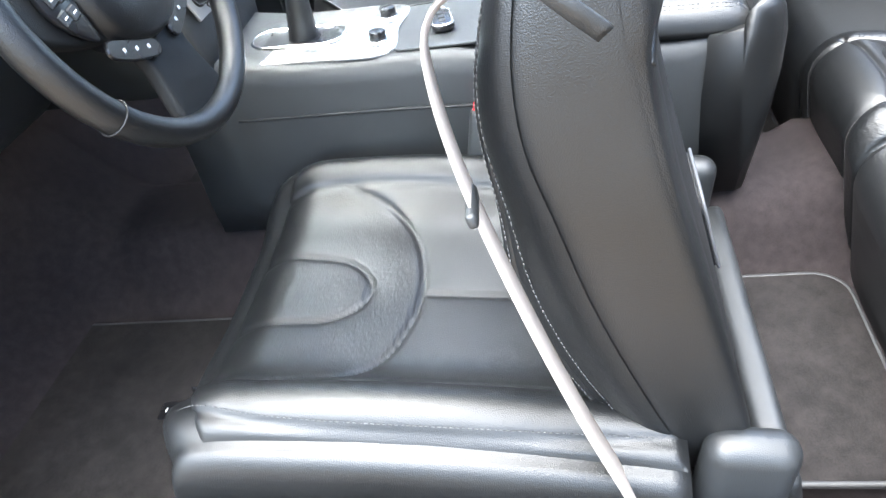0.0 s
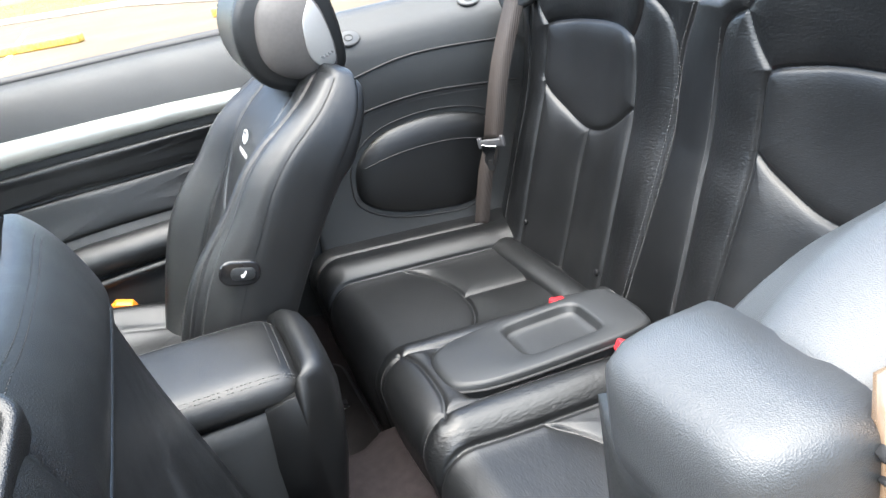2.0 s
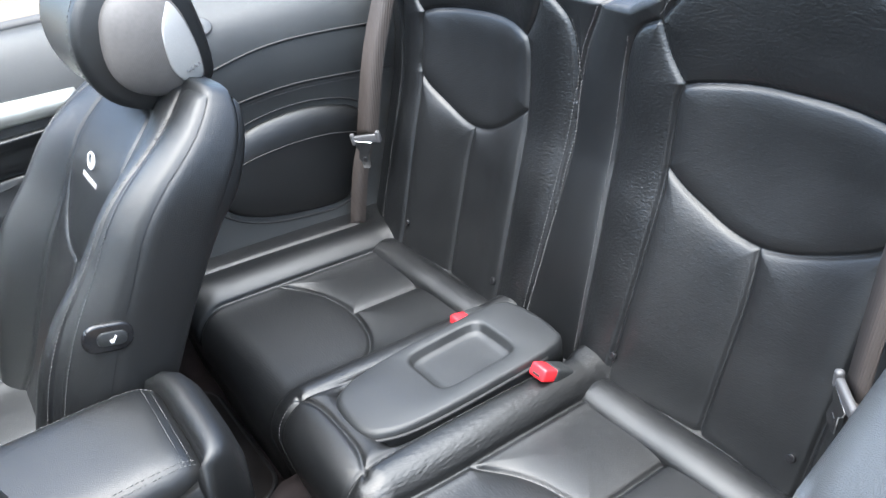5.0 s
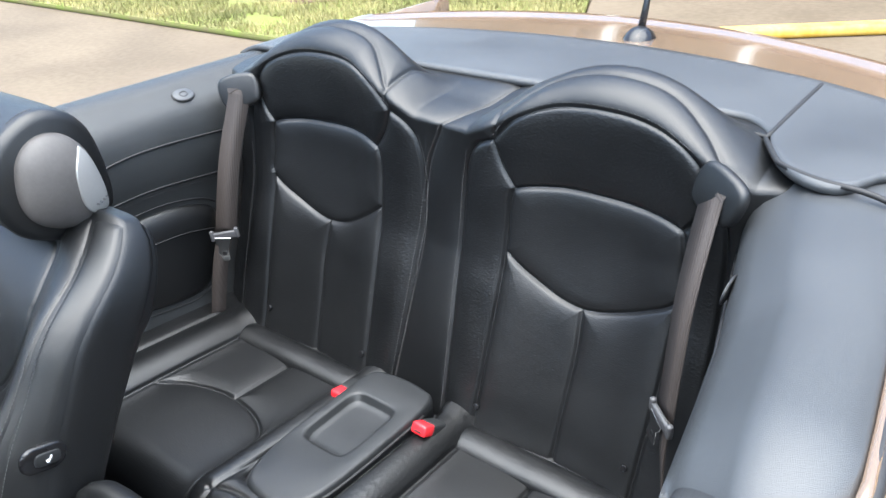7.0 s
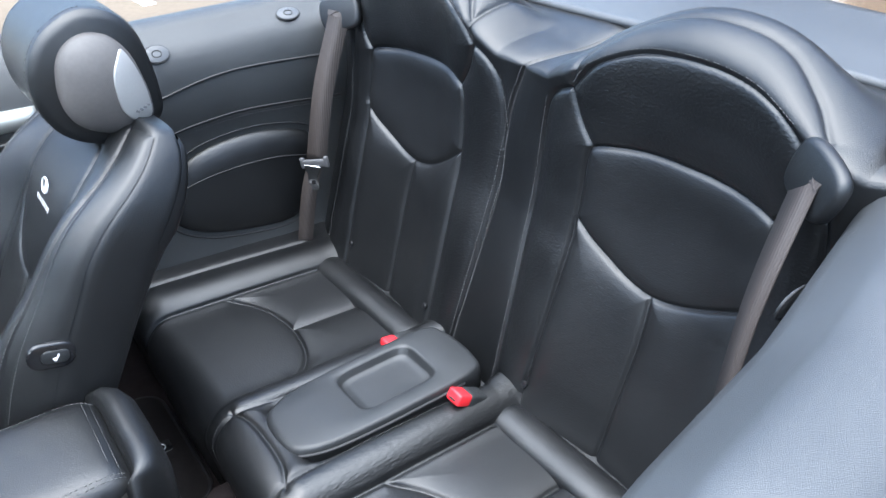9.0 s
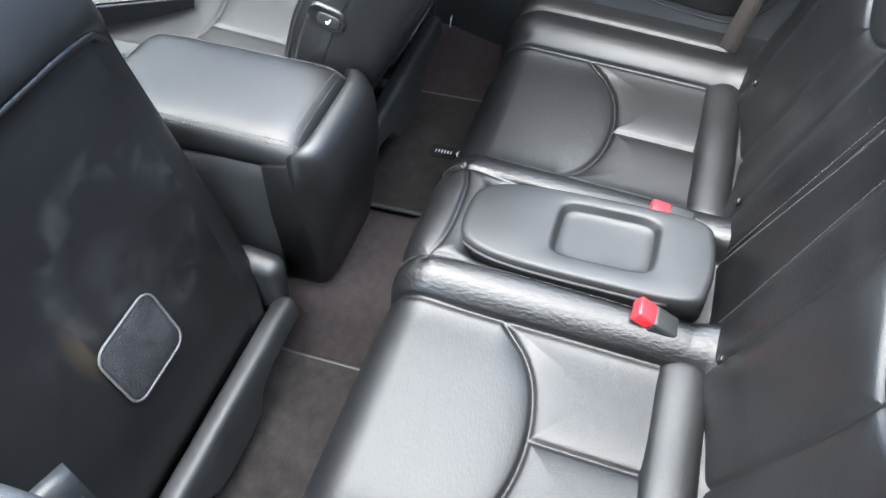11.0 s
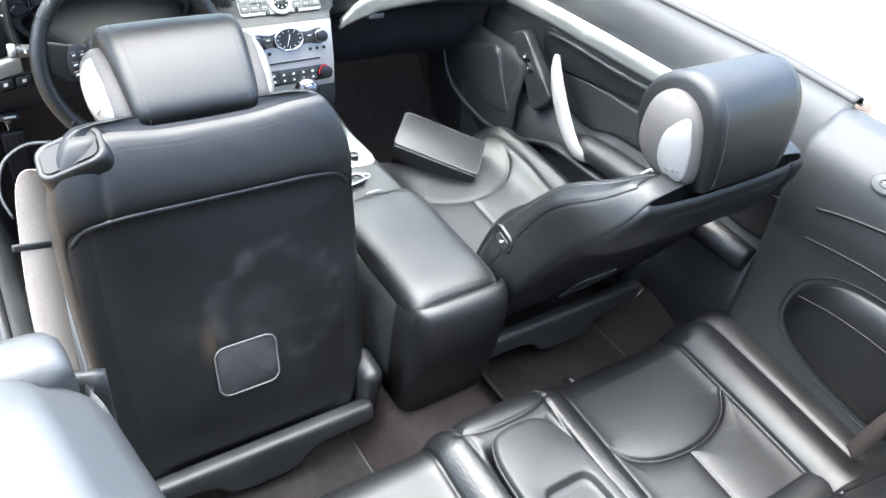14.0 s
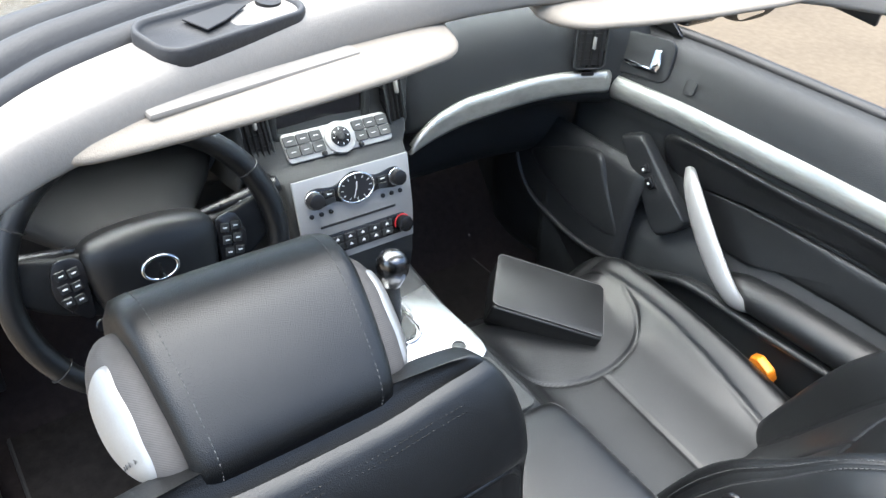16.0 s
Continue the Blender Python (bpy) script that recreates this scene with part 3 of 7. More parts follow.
    Q.panels(back, "top_cover", polys, LEATHER)
    for s in (-1, 1):
        B = lambda pts: [(s * x, z) for x, z in pts]
        mesh("seam_thread", *stitches(Q.line(B([(0.117, 0.948), (0.152, 0.986), (0.203, 1.012), (0.26, 1.0225), (0.34, 1.0225), (0.413, 1.009), (0.461, 0.985)]))), THREAD, back)
        mesh("seam_thread", *stitches(Q.line(B([(0.056, 0.905), (0.0425, 0.83), (0.0395, 0.70), (0.0485, 0.58), (0.064, 0.40)]))), THREAD, back)
        mesh("seam_thread", *stitches(Q.line(B([(0.535, 0.80), (0.543, 0.55), (0.543, 0.42)]))), THREAD, back)
        for x, z in ((0.147, 0.456), (0.442, 0.462)):
            p = S_back(s * x, z)
            part("trim_button", cyl_bm(0.0065, 0.006, frame_at(p + V((0, 0.008, 0.003)), (1, 0, 0), (0, -0.35, 1)), 14, 0.002), SMOOTH, back)
    for x in (-0.005, 0.005):
        mesh("seam_thread", *stitches(Q.line([(-0.048 + x, 1.10), (-0.03 + x, 1.02), (0.004 + x, 0.93), (0.036 + x, 0.85), (0.050 + x, 0.72), (0.056 + x, 0.60), (0.065 + x, 0.42)])), THREAD, back)

    # cushions
    def S_cush(x, y):
        """Top of the rear cushion: rises to the sides and rolls over the front edge."""
        a = abs(x)
        z = 0.400 + 0.034 * min(max((min(y, -0.235) + 0.60) / 0.365, 0), 1)
        z += 0.036 * (1 / (1 + math.exp(-(a - 0.482) / 0.013))) + 0.042 * (1 / (1 + math.exp((a - 0.142) / 0.012)))
        # dip under the console lid
        z -= 0.05 / (1 + math.exp((a - 0.076) / 0.004)) / (1 + math.exp((y + 0.272) / 0.008))
        if y <= -0.235:
            return V((x, y, z))
        s = y + 0.235
        r = 0.062
        if s < r * math.pi / 2:
            return V((x, -0.235 + r * math.sin(s / r), z - r * (1 - math.cos(s / r))))
        return V((x, -0.235 + r - 0.12 * (s - r * math.pi / 2), z - r - (s - r * math.pi / 2)))

    arc = [(0.155, -0.350), (0.19, -0.388), (0.24, -0.412), (0.31, -0.422), (0.38, -0.414), (0.44, -0.388), (0.475, -0.348)]
    seams = [([(-0.10, -0.215), (-0.05, -0.232), (0.05, -0.232), (0.10, -0.215)], 0.8)]
    for s in (-1, 1):
        B = lambda pts: [(s * x, z) for x, z in pts]
        seams += [(B(arc), 1.1), (B([(0.309, -0.422), (0.309, -0.50), (0.308, -0.62)]), 0.9)]
        seams += [(B([(0.151, -0.62), (0.152, -0.45), (0.153, -0.30), (0.150, -0.16), (0.150, 0.0)]), 1.3), (B([(0.474, -0.62), (0.476, -0.45), (0.476, -0.30), (0.476, -0.16), (0.478, 0.0)]), 1.3)]
        seams += [(B([(0.568, -0.60), (0.573, -0.40), (0.573, -0.22), (0.565, 0.0)]), 0.8), (B([(0.086, -0.60), (0.084, -0.45), (0.087, -0.30), (0.094, -0.20), (0.096, 0.0)]), 0.8)]
    U, Y = np.meshgrid(np.linspace(-0.62, 0.62, 481), np.linspace(-0.66, 0.04, 272), indexing="ij")
    Qc = Quilt(S_cush, U, Y, seams, flip=1, puff=0.008, lam=0.018, depth=0.0042, width=0.0034, wrinkle=0.00008)
    rows = [[S_cush(-0.60 + 1.20 * i / 60, -0.66 + 0.69 * j / 40) - V((0, 0.012, 0.02)) for j in range(41)] for i in range(61)]
    cush = mesh("cushion", *sheet(rows, 0.02), LEATHER, t)
    polys = []
    for s in (-1, 1):
        B = lambda pts: [(s * x, z) for x, z in pts]
        polys += [("thigh_panel", B(arc + [(0.476, -0.30), (0.476, -0.16), (0.478, 0.05), (0.150, 0.05), (0.150, -0.16), (0.153, -0.30)]), LEATHER_RIB, "")]
        polys += [("inner_seat_panel", B([(0.153, -0.352), (0.19, -0.388), (0.24, -0.412), (0.309, -0.422), (0.309, -0.50), (0.308, -0.67), (0.151, -0.67), (0.151, -0.45)]), LEATHER, "")]
        polys += [("outer_seat_panel", B([(0.309, -0.422), (0.38, -0.414), (0.44, -0.388), (0.475, -0.350), (0.475, -0.45), (0.474, -0.67), (0.308, -0.67), (0.309, -0.50)]), LEATHER, "")]
        polys += [("side_bolster", B([(0.474, -0.67), (0.476, -0.45), (0.476, -0.16), (0.478, 0.05), (0.565, 0.05), (0.573, -0.22), (0.573, -0.40), (0.568, -0.67)]), LEATHER, "")]
        polys += [("outer_edge", B([(0.568, -0.68), (0.573, -0.40), (0.573, -0.22), (0.565, 0.06), (0.68, 0.06), (0.68, -0.68)]), LEATHER, "")]
        polys += [("console_bolster", B([(0.151, -0.67), (0.153, -0.30), (0.150, -0.16), (0.150, 0.05), (0.096, 0.05), (0.094, -0.20), (0.087, -0.30), (0.084, -0.45), (0.086, -0.67)]), LEATHER_CREASED, "")]
    Qc.panels(cush, "nose_panel", polys, LEATHER)
    for s in (-1, 1):
        B = lambda pts: [(s * x, z) for x, z in pts]
        mesh("seam_thread", *stitches(Qc.line(B([(0.562, -0.58), (0.567, -0.40), (0.567, -0.22), (0.560, -0.06)]))), THREAD, cush)
        mesh("seam_thread", *stitches(Qc.line(B([(0.092, -0.56), (0.090, -0.45), (0.093, -0.30), (0.100, -0.20), (0.102, -0.06)]))), THREAD, cush)
    # crease bolster between cushion and back
    for s in (-1, 1):
        ring = []
        for i in range(17):
            x = s * (0.13 + 0.365 * i / 16)
            lift = 0.004 * math.sin(i * 0.9)
            ring.append([V((x, -0.600 + 0.036 * math.cos(a), 0.404 + lift * 0.2 + 0.021 * math.sin(a))) for a in (2 * math.pi * j / 14 for j in range(14))])
        mesh("crease_bolster", *loft(ring), LEATHER, t)
    # centre console: a moulded lid with a sunk tray
    def lid_z(y):
        return 0.484 - 0.010 * min(max((-y - 0.24) / 0.35, 0), 1) - 1.6 * max(0, y + 0.28) ** 2

    ol = spline([(0.078, -0.585), (0.082, -0.45), (0.077, -0.33), (0.062, -0.272), (0.034, -0.248), (-0.034, -0.248), (-0.062, -0.272), (-0.077, -0.33), (-0.082, -0.45), (-0.078, -0.585), (-0.04, -0.612), (0.04, -0.612)], 8, True)
    c = V((0.006, -0.458, 0))
    tray = []
    for p in ol:
        a = math.atan2(p.x - c.x, p.y - c.y)
        e, g = abs(math.sin(a)), abs(math.cos(a))
        k = ((e / 0.055) ** 6 + (g / 0.076) ** 6) ** (-1 / 6)
        tray.append(V((c.x + math.sin(a) * k, c.y + math.cos(a) * k, 0)))

    def ring(f, dz, line):
        return [V((c.x + (p.x - c.x) * f, c.y + (p.y - c.y) * f, lid_z(c.y + (p.y - c.y) * f) + dz)) for p in line]

    def flat(f, z, line):
        return [V((c.x + (p.x - c.x) * f, c.y + (p.y - c.y) * f, z + 0.02 * (p.y - c.y))) for p in line]

    zt = lid_z(-0.45)
    rings = [ring(1.0, -0.05, ol), ring(1.0, -0.012, ol), ring(0.99, -0.004, ol), ring(0.965, 0.0, ol), ring(0.93, 0.001, ol)]
    rings += [flat(1.05, zt + 0.001, tray), flat(1.0, zt, tray), flat(0.96, zt - 0.003, tray), flat(0.92, zt - 0.013, tray), flat(0.88, zt - 0.016, tray), flat(0.7, zt - 0.017, tray), flat(0.3, zt - 0.017, tray)]
    mesh("console_lid", *loft(rings), MOULDING, t, "moulded black console lid with a sunk tray")
    for q in (-1, 1):
        mesh("lid_gap", *tube([V((p.x * 1.03, p.y * 1.0 + 0.0, lid_z(p.y) - 0.012)) for p in ol if p.x * q > 0.0 and p.y > -0.57], 0.003, 6), SEAM, t)
    return t


rear_seat()


def belt_buckle(at, aim, name="belt_buckle"):
    """A red-buttoned buckle that leans towards aim."""
    t = thing(name, at, "black belt buckle with red push button beside the console", "seat belt buckle", "rear belt buckles")
    m = frame_at(V(at), (1, 0, 0), aim)
    part("housing", box_bm((0.036, 0.044, 0.026), m @ pose(0, -0.012, 0), 0.007, 3), PLASTIC, t)
    part("push_button", box_bm((0.033, 0.030, 0.022), m @ pose(0, 0.020, 0.001), 0.005, 3), RED, t, "bright red push button")
    part("latch_slot", box_bm((0.016, 0.002, 0.004), m @ pose(0, 0.0345, -0.003), 0.0005, 1), SEAM, t)
    vs, fs = tube([m @ V((0, -0.028, 0)), m @ V((0.0, -0.045, -0.004)), m @ V((0, -0.07, -0.012))], 0.010, 8)
    mesh("boot", vs, fs, RUBBER, t)
    return t


belt_buckle((0.098, -0.545, 0.448), (0.05, 0.95, 0.20))
belt_buckle((-0.104, -0.548, 0.452), (-0.08, 0.80, 0.50))


def rear_belt(s, bottom):
    t = thing("rear_seat_belt", (s * 0.53, -0.64, 0.40), "dark brown webbing belt with chrome tongue hanging beside the backrest", "seat belt", "rear seat belts")
    B, C = (V((0.541, -0.638, 0.636)), V((0.574, -0.590, 0.43))) if s > 0 else (V((-0.514, -0.612, 0.634)), V((-0.535, -0.590, 0.43)))
    mm = frame_at((s * 0.516, -0.736, 0.944), (1, 0.55 * s, 0.0), (0, -0.30, 1))
    n_ = mm.to_3x3() @ V((0, 0, 1))
    n_ = n_ if n_.y > 0 else -n_
    x_ = mm.to_3x3() @ V((1, 0, 0))
    P0 = mm @ V((0, 0.010, 0.0))
    path = spline([P0, P0 + n_ * 0.012 - V((0, 0, 0.003)), P0 + n_ * 0.022 - V((0, 0, 0.03)), P0.lerp(B, 0.5) + n_ * 0.018, B], 6)
    across = [x_.lerp(V((0.75, 0.66 * s, 0.1)), i / (len(path) - 1)) for i in range(len(path))]
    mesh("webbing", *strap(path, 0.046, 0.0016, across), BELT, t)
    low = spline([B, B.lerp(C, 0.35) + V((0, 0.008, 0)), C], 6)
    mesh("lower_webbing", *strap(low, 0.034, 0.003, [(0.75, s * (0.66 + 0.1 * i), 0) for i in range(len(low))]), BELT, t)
    m = frame_at(B + V((-0.004 * s, 0.006, 0)), (0.75, 0.66 * s, -0.10 * s), (0, 0.05, 1))
    m = m if (m.to_3x3() @ V((0, 0, 1))).y > 0 else m @ pose(0, 0, 0, 0, 180, 0)
    part("slide_bar", box_bm((0.066, 0.018, 0.009), m, 0.0035, 3), GREY_PLASTIC, t)
    for q in (-1, 1):
        part("slide_end", box_bm((0.010, 0.026, 0.010), m @ pose(q * 0.028, 0.002, 0), 0.0035, 3), GREY_PLASTIC, t)
    out = [(-0.018, 0), (-0.017, -0.012), (-0.011, -0.024), (-0.014, -0.056), (-0.008, -0.062), (0.008, -0.062), (0.014, -0.056), (0.011, -0.024), (0.017, -0.012), (0.018, 0)]
    part("tongue", plate_bm(out, 0.003, m @ pose(-0.006, -0.004, 0.002, 0, 0, -12), 0.0008, 1), CHROME, t, "chrome tongue")
    part("tongue_slot", box_bm((0.010, 0.012, 0.0042), m @ pose(-0.013, -0.044, 0.0035, 0, 0, -12), 0.001, 1), SEAM, t)
    # belt outlet beside the head bolster
    g = thing("belt_guide", (s * 0.505, -0.70, 0.90), "black plastic seat belt outlet at the top of the rear backrest", "belt guide", "rear belt guides")
    mm = frame_at((s * 0.516, -0.736, 0.944), (1, 0.55 * s, 0.0), (0, -0.30, 1))
    part("bezel", plate_bm([(q.x, q.y) for q in spline([(-0.038, -0.030), (-0.048, 0.0), (-0.040, 0.028), (0.0, 0.036), (0.038, 0.030), (0.046, 0.0), (0.036, -0.030), (0.0, -0.036)], 5, True)], 0.020, mm @ pose(0, 0, -0.014, 0, 0, -12 * s), 0.008, 3), LEATHER, g)
    part("slot", plate_bm(round_rect(0.062, 0.012, 0.005, 4), 0.002, mm @ pose(0, 0.010, 0.0055, 0, 0, -12 * s), 0.0005, 1), SEAM, g)
    return t


rear_belt(1, 0)
rear_belt(-1, 0)

# ---- front seats ----
def front_seat(cx, s, dy, dz, recline, label, driver, head):
    """A front bucket seat. s: +1 where the console side is at +x; dy, dz: its place against the driver's; recline: degrees back."""
    t = thing("bucket_seat", (cx, 0.35 + dy, 0.22), label, "car seat", "front bucket seats")
    O = V((cx, 0.08 + dy, 0.38 + dz))
    r = radians(recline)
    EH, ED = V((0, -math.sin(r), math.cos(r))), V((0, math.cos(r), math.sin(r)))

    def W(x, d, h):
        return O + V((x, 0, 0)) + ED * d + EH * h

    def WB(x, d, h):
        """A point of the backrest, whose top dips where the headrest sits."""
        u = min(max((h - 0.44) / 0.142, 0.0), 1.0)
        return W(x, d, h - 0.010 * math.exp(-((x / 0.118) ** 4)) * u * u * (3 - 2 * u))

    def half(h):
        return lerp_keys([(-0.06, 0.20), (0.05, 0.236), (0.30, 0.248), (0.44, 0.246), (0.50, 0.238), (0.55, 0.220), (0.58, 0.200), (0.60, 0.172)], h)[0]

    def d_front(x, h):
        c, b = lerp_keys([(-0.06, 0.06, 0.02), (0.05, 0.042, 0.055), (0.18, 0.032, 0.075), (0.26, 0.026, 0.072), (0.34, 0.016, 0.052), (0.44, 0.004, 0.030), (0.54, -0.036, 0.0), (0.58, -0.058, 0.0), (0.60, -0.075, 0.0)], h)
        a = abs(x) / half(h)
        return c + b * math.exp(-(((a - 0.80) / 0.17) ** 2)) - 0.006 * (1 - min(a * 1.6, 1) ** 2)

    def d_back(h):
        return lerp_keys([(-0.06, -0.035), (0.05, -0.060), (0.2, -0.084), (0.32, -0.100), (0.41, -0.117), (0.47, -0.128), (0.53, -0.128), (0.57, -0.120), (0.60, -0.102)], h)[0]

    def mid_d(h):
        return lerp_keys([(-0.06, -0.012), (0.38, -0.012), (0.46, -0.034), (0.54, -0.078), (0.60, -0.090)], h)[0]

    def S(x, h):
        """Front face of the backrest."""
        f, m = max(0.0, 1 - min(1.0, abs(x) / half(h)) ** 4.76) ** 0.25, mid_d(h)
        return WB(x, m + (d_front(x, h) - m) * f, h)

    def Sb(x, h):
        """Rear face of the backrest, with the panel set back under the shoulder cover."""
        k = min(1.0, abs(x) / half(h))
        f = max(0.0, 1 - k**4.76) ** 0.16
        step = 0.017 / (1 + math.exp((h - 0.450 + 0.5 * max(0, abs(x) - 0.10) ** 2) / 0.005)) / (1 + math.exp((abs(x) - 0.231) / 0.004))
        m = mid_d(h)
        return WB(x, m + (d_back(h) + step - m) * f, h)

    rings = []
    for i in range(45):
        h = -0.06 + 0.644 * i / 44
        w, db = half(h), d_back(h)
        ring = []
        for j in range(72):
            a = 2 * math.pi * j / 72
            c, q = math.cos(a), math.sin(a)
            x = w * math.copysign(abs(c) ** 0.42, c)
            if q >= 0:
                f = abs(q) ** 0.5
                d = mid_d(h) + (d_front(x, h) - mid_d(h)) * f
            else:
                f = abs(q) ** 0.32
                d = mid_d(h) + (db + 0.020 * f**6 - mid_d(h)) * f
            ring.append(WB(x, d, h))
        rings.append(ring)
    # domed top
    last = rings[-1]
    mid = sum(last, V((0, 0, 0))) / len(last)
    for f, up_ in ((0.95, 0.006), (0.85, 0.009), (0.6, 0.010), (0.25, 0.010)):
        rings.append([mid + (v - mid) * f + EH * up_ for v in last])
    back = mesh("backrest", *loft(rings), LEATHER, t)

    def two(pts, q):
        z = [(q * x, h) for x, h in pts]
        return z if q > 0 else z[::-1]

    # front leather: upper insert with an embroidered badge, lower centre panels, side bolsters
    ins = [(0.0, 0.283), (0.06, 0.295), (0.095, 0.33), (0.115, 0.40), (0.118, 0.46), (0.10, 0.53), (0.06, 0.545), (0.0, 0.548)]
    seams = [(ins + [(-x, h) for x, h in ins[::-1]], 1.0), ([(0, 0.283), (0, 0.13), (0, -0.05)], 0.8)]
    for q in (-1, 1):
        B = lambda pts: [(q * x, h) for x, h in pts]
        seams += [(B([(0.117, 0.44), (0.130, 0.30), (0.132, 0.15), (0.122, -0.05)]), 1.2)]
        seams += [(B([(0.205, -0.03), (0.210, 0.08), (0.212, 0.25), (0.205, 0.40), (0.192, 0.485), (0.165, 0.54), (0.145, 0.575)]), 0.9)]
    A, Hh = np.meshgrid(np.linspace(-0.985, 0.985, 130), np.linspace(-0.05, 0.581, 140), indexing="ij")
    U = A * np.array([half(h) for h in Hh[0]])[None, :]
    Q = Quilt(S, U, Hh, seams, flip=-1, puff=0.006, lam=0.014, depth=0.0038, width=0.0032, rim=0.004, wrinkle=0.00006)
    polys = [("upper_insert", ins + [(-x, h) for x, h in ins[::-1]], LEATHER, "")]
    for q in (-1, 1):
        B = lambda pts: [(q * x, h) for x, h in pts]
        polys += [("centre_panel", B([(0.0, 0.283), (0.06, 0.295), (0.095, 0.33), (0.115, 0.40), (0.130, 0.30), (0.132, 0.15), (0.122, -0.06), (0.0, -0.06)]), LEATHER_RIB, "")]
        polys += [("side_bolster", B([(0.122, -0.06), (0.132, 0.15), (0.130, 0.30), (0.117, 0.44), (0.10, 0.53), (0.145, 0.575), (0.165, 0.54), (0.192, 0.485), (0.205, 0.40), (0.212, 0.25), (0.210, 0.08), (0.205, -0.06)]), LEATHER, "")]
    polys += [("edge_cover", [(0.0, -0.2), (0.0, 0.8), (0.5, 0.8), (0.5, -0.2)], LEATHER, "")]
    Q.panels(back, "edge_cover", polys, LEATHER)
    for q in (-1, 1):
        for dx in (-0.006, 0.006):
            mesh("seam_thread", *stitches(Q.line([(q * (x + dx), h) for x, h in [(0.210, 0.08), (0.212, 0.25), (0.205, 0.40), (0.192, 0.485), (0.166, 0.54)]])), THREAD, back)
    # badge: a small ring and a row of bars
    bo = S(0.0, 0.435) + ED * 0.0115
    bm_ = frame_at(bo, (1, 0, 0), EH)
    ringpts = [bm_ @ V((0.017 * math.cos(a), 0.0115 * math.sin(a), 0.0)) for a in (2 * math.pi * k / 28 for k in range(28))]
    mesh("badge", *tube(ringpts, 0.0017, 6, True), LOGO, back, "silver embroidered badge")
    part("badge_wedge", plate_bm([(-0.004, -0.011), (0.0, 0.006), (0.004, -0.011), (0.0015, -0.011), (0, -0.002), (-0.0015, -0.011)], 0.0012, bm_, 0, 1), LOGO, back)
    for k in range(8):
        part("badge_bar", box_bm((0.0022, 0.009, 0.0012), bm_ @ pose(-0.035 + 0.01 * k, -0.028, 0), 0.0003, 1), LOGO, back)

    # rear leather: wrapped shoulder cover over a recessed lower panel
    edge = [(0.0, 0.453), (0.08, 0.453), (0.15, 0.452), (0.204, 0.444), (0.229, 0.420), (0.235, 0.35), (0.236, 0.18), (0.230, -0.05)]
    seams = [([(-x, h) for x, h in edge[::-1]] + edge[1:], 0.8)]
    seams += [([(-s * x, h) for x, h in [(0.174, 0.444), (0.173, 0.48), (0.168, 0.54), (0.16, 0.578)]], 0.5)]
    A, Hh = np.meshgrid(np.linspace(-0.99, 0.99, 120), np.linspace(-0.05, 0.581, 130), indexing="ij")
    U = A * np.array([half(h) for h in Hh[0]])[None, :]
    Qb = Quilt(Sb, U, Hh, seams, flip=1, puff=0.004, lam=0.010, depth=0.003, width=0.0030, rim=0.004, wrinkle=0.0002)
    Qb.panels(back, "shoulder_cover", [("rear_panel", [(-x, h) for x, h in edge[::-1]] + edge[1:] + [(0.230, -0.06), (-0.230, -0.06)], LEATHER_SCUFFED if driver else LEATHER_WORN, "scuffed black leather rear panel")], LEATHER)
    for h in (0.553, 0.560):
        mesh("seam_thread", *stitches(Qb.line([(x, h - 0.3 * max(0.0, abs(x) - 0.11) ** 1.5) for x in (-0.15, -0.10, -0.05, 0.0, 0.05, 0.10, 0.15)])), SEAM, back)
    mesh("rear_piping", *tube(Qb.line([(-x, h) for x, h in edge[:5][::-1]] + edge[1:5], 0.002), 0.0055, 8), LEATHER, back)
    so = Sb(0.002 if s > 0 else -0.002, 0.126)
    up_b = Sb(0.0, 0.21) - Sb(0.0, 0.09)
    sm = frame_at(so, (1, 0, 0), up_b) @ pose(0, 0, 0.0035)
    grille = part("speaker_grille", plate_bm(round_rect(0.108, 0.098, 0.018, 6), 0.006, sm, 0.002, 2), GRILLE_BLACK, back, "black mesh speaker grille with a grey rim")
    mesh("rim", *tube([sm @ V((p[0], p[1], 0.005)) for p in round_rect(0.112, 0.102, 0.020, 6)], 0.0022, 6, True), GREY_PLASTIC, grille)
    # hinge covers and the bar under the back
    for q in (-1, 1):
        part("hinge_cover", box_bm((0.046, 0.090, 0.120), Matrix.Translation(O + V((q * 0.242, -0.022, -0.006))) @ pose(0, 0, 0, 8), 0.0225, 6), MOULDING, t)
        part("hinge_bracket", box_bm((0.012, 0.035, 0.06), Matrix.Translation(O + V((q * 0.235, -0.015, -0.07))), 0.003, 2), STEEL, t)
    bar = [(-0.238, -0.030), (0.238, -0.030), (0.238, -0.078), (0.13, -0.080), (0.095, -0.090), (0.068, -0.116), (0.03, -0.122), (-0.03, -0.122), (-0.068, -0.116), (-0.095, -0.090), (-0.13, -0.080), (-0.238, -0.078)]
    part("rear_bar", plate_bm(bar, 0.036, frame_at(O + V((0, -0.040, 0.0)), (1, 0, 0), (0, 0.15, 1)), 0.012, 4), PLASTIC, t)

    # headrest: a leaning slab with speakers in both sides; a runs up its rear face, b forward through it
    Bd, Bh = head

    def HL(x, a, b):
        return W(x, Bd + a * 0.595 + b * 0.804, Bh + a * 0.804 - b * 0.595)

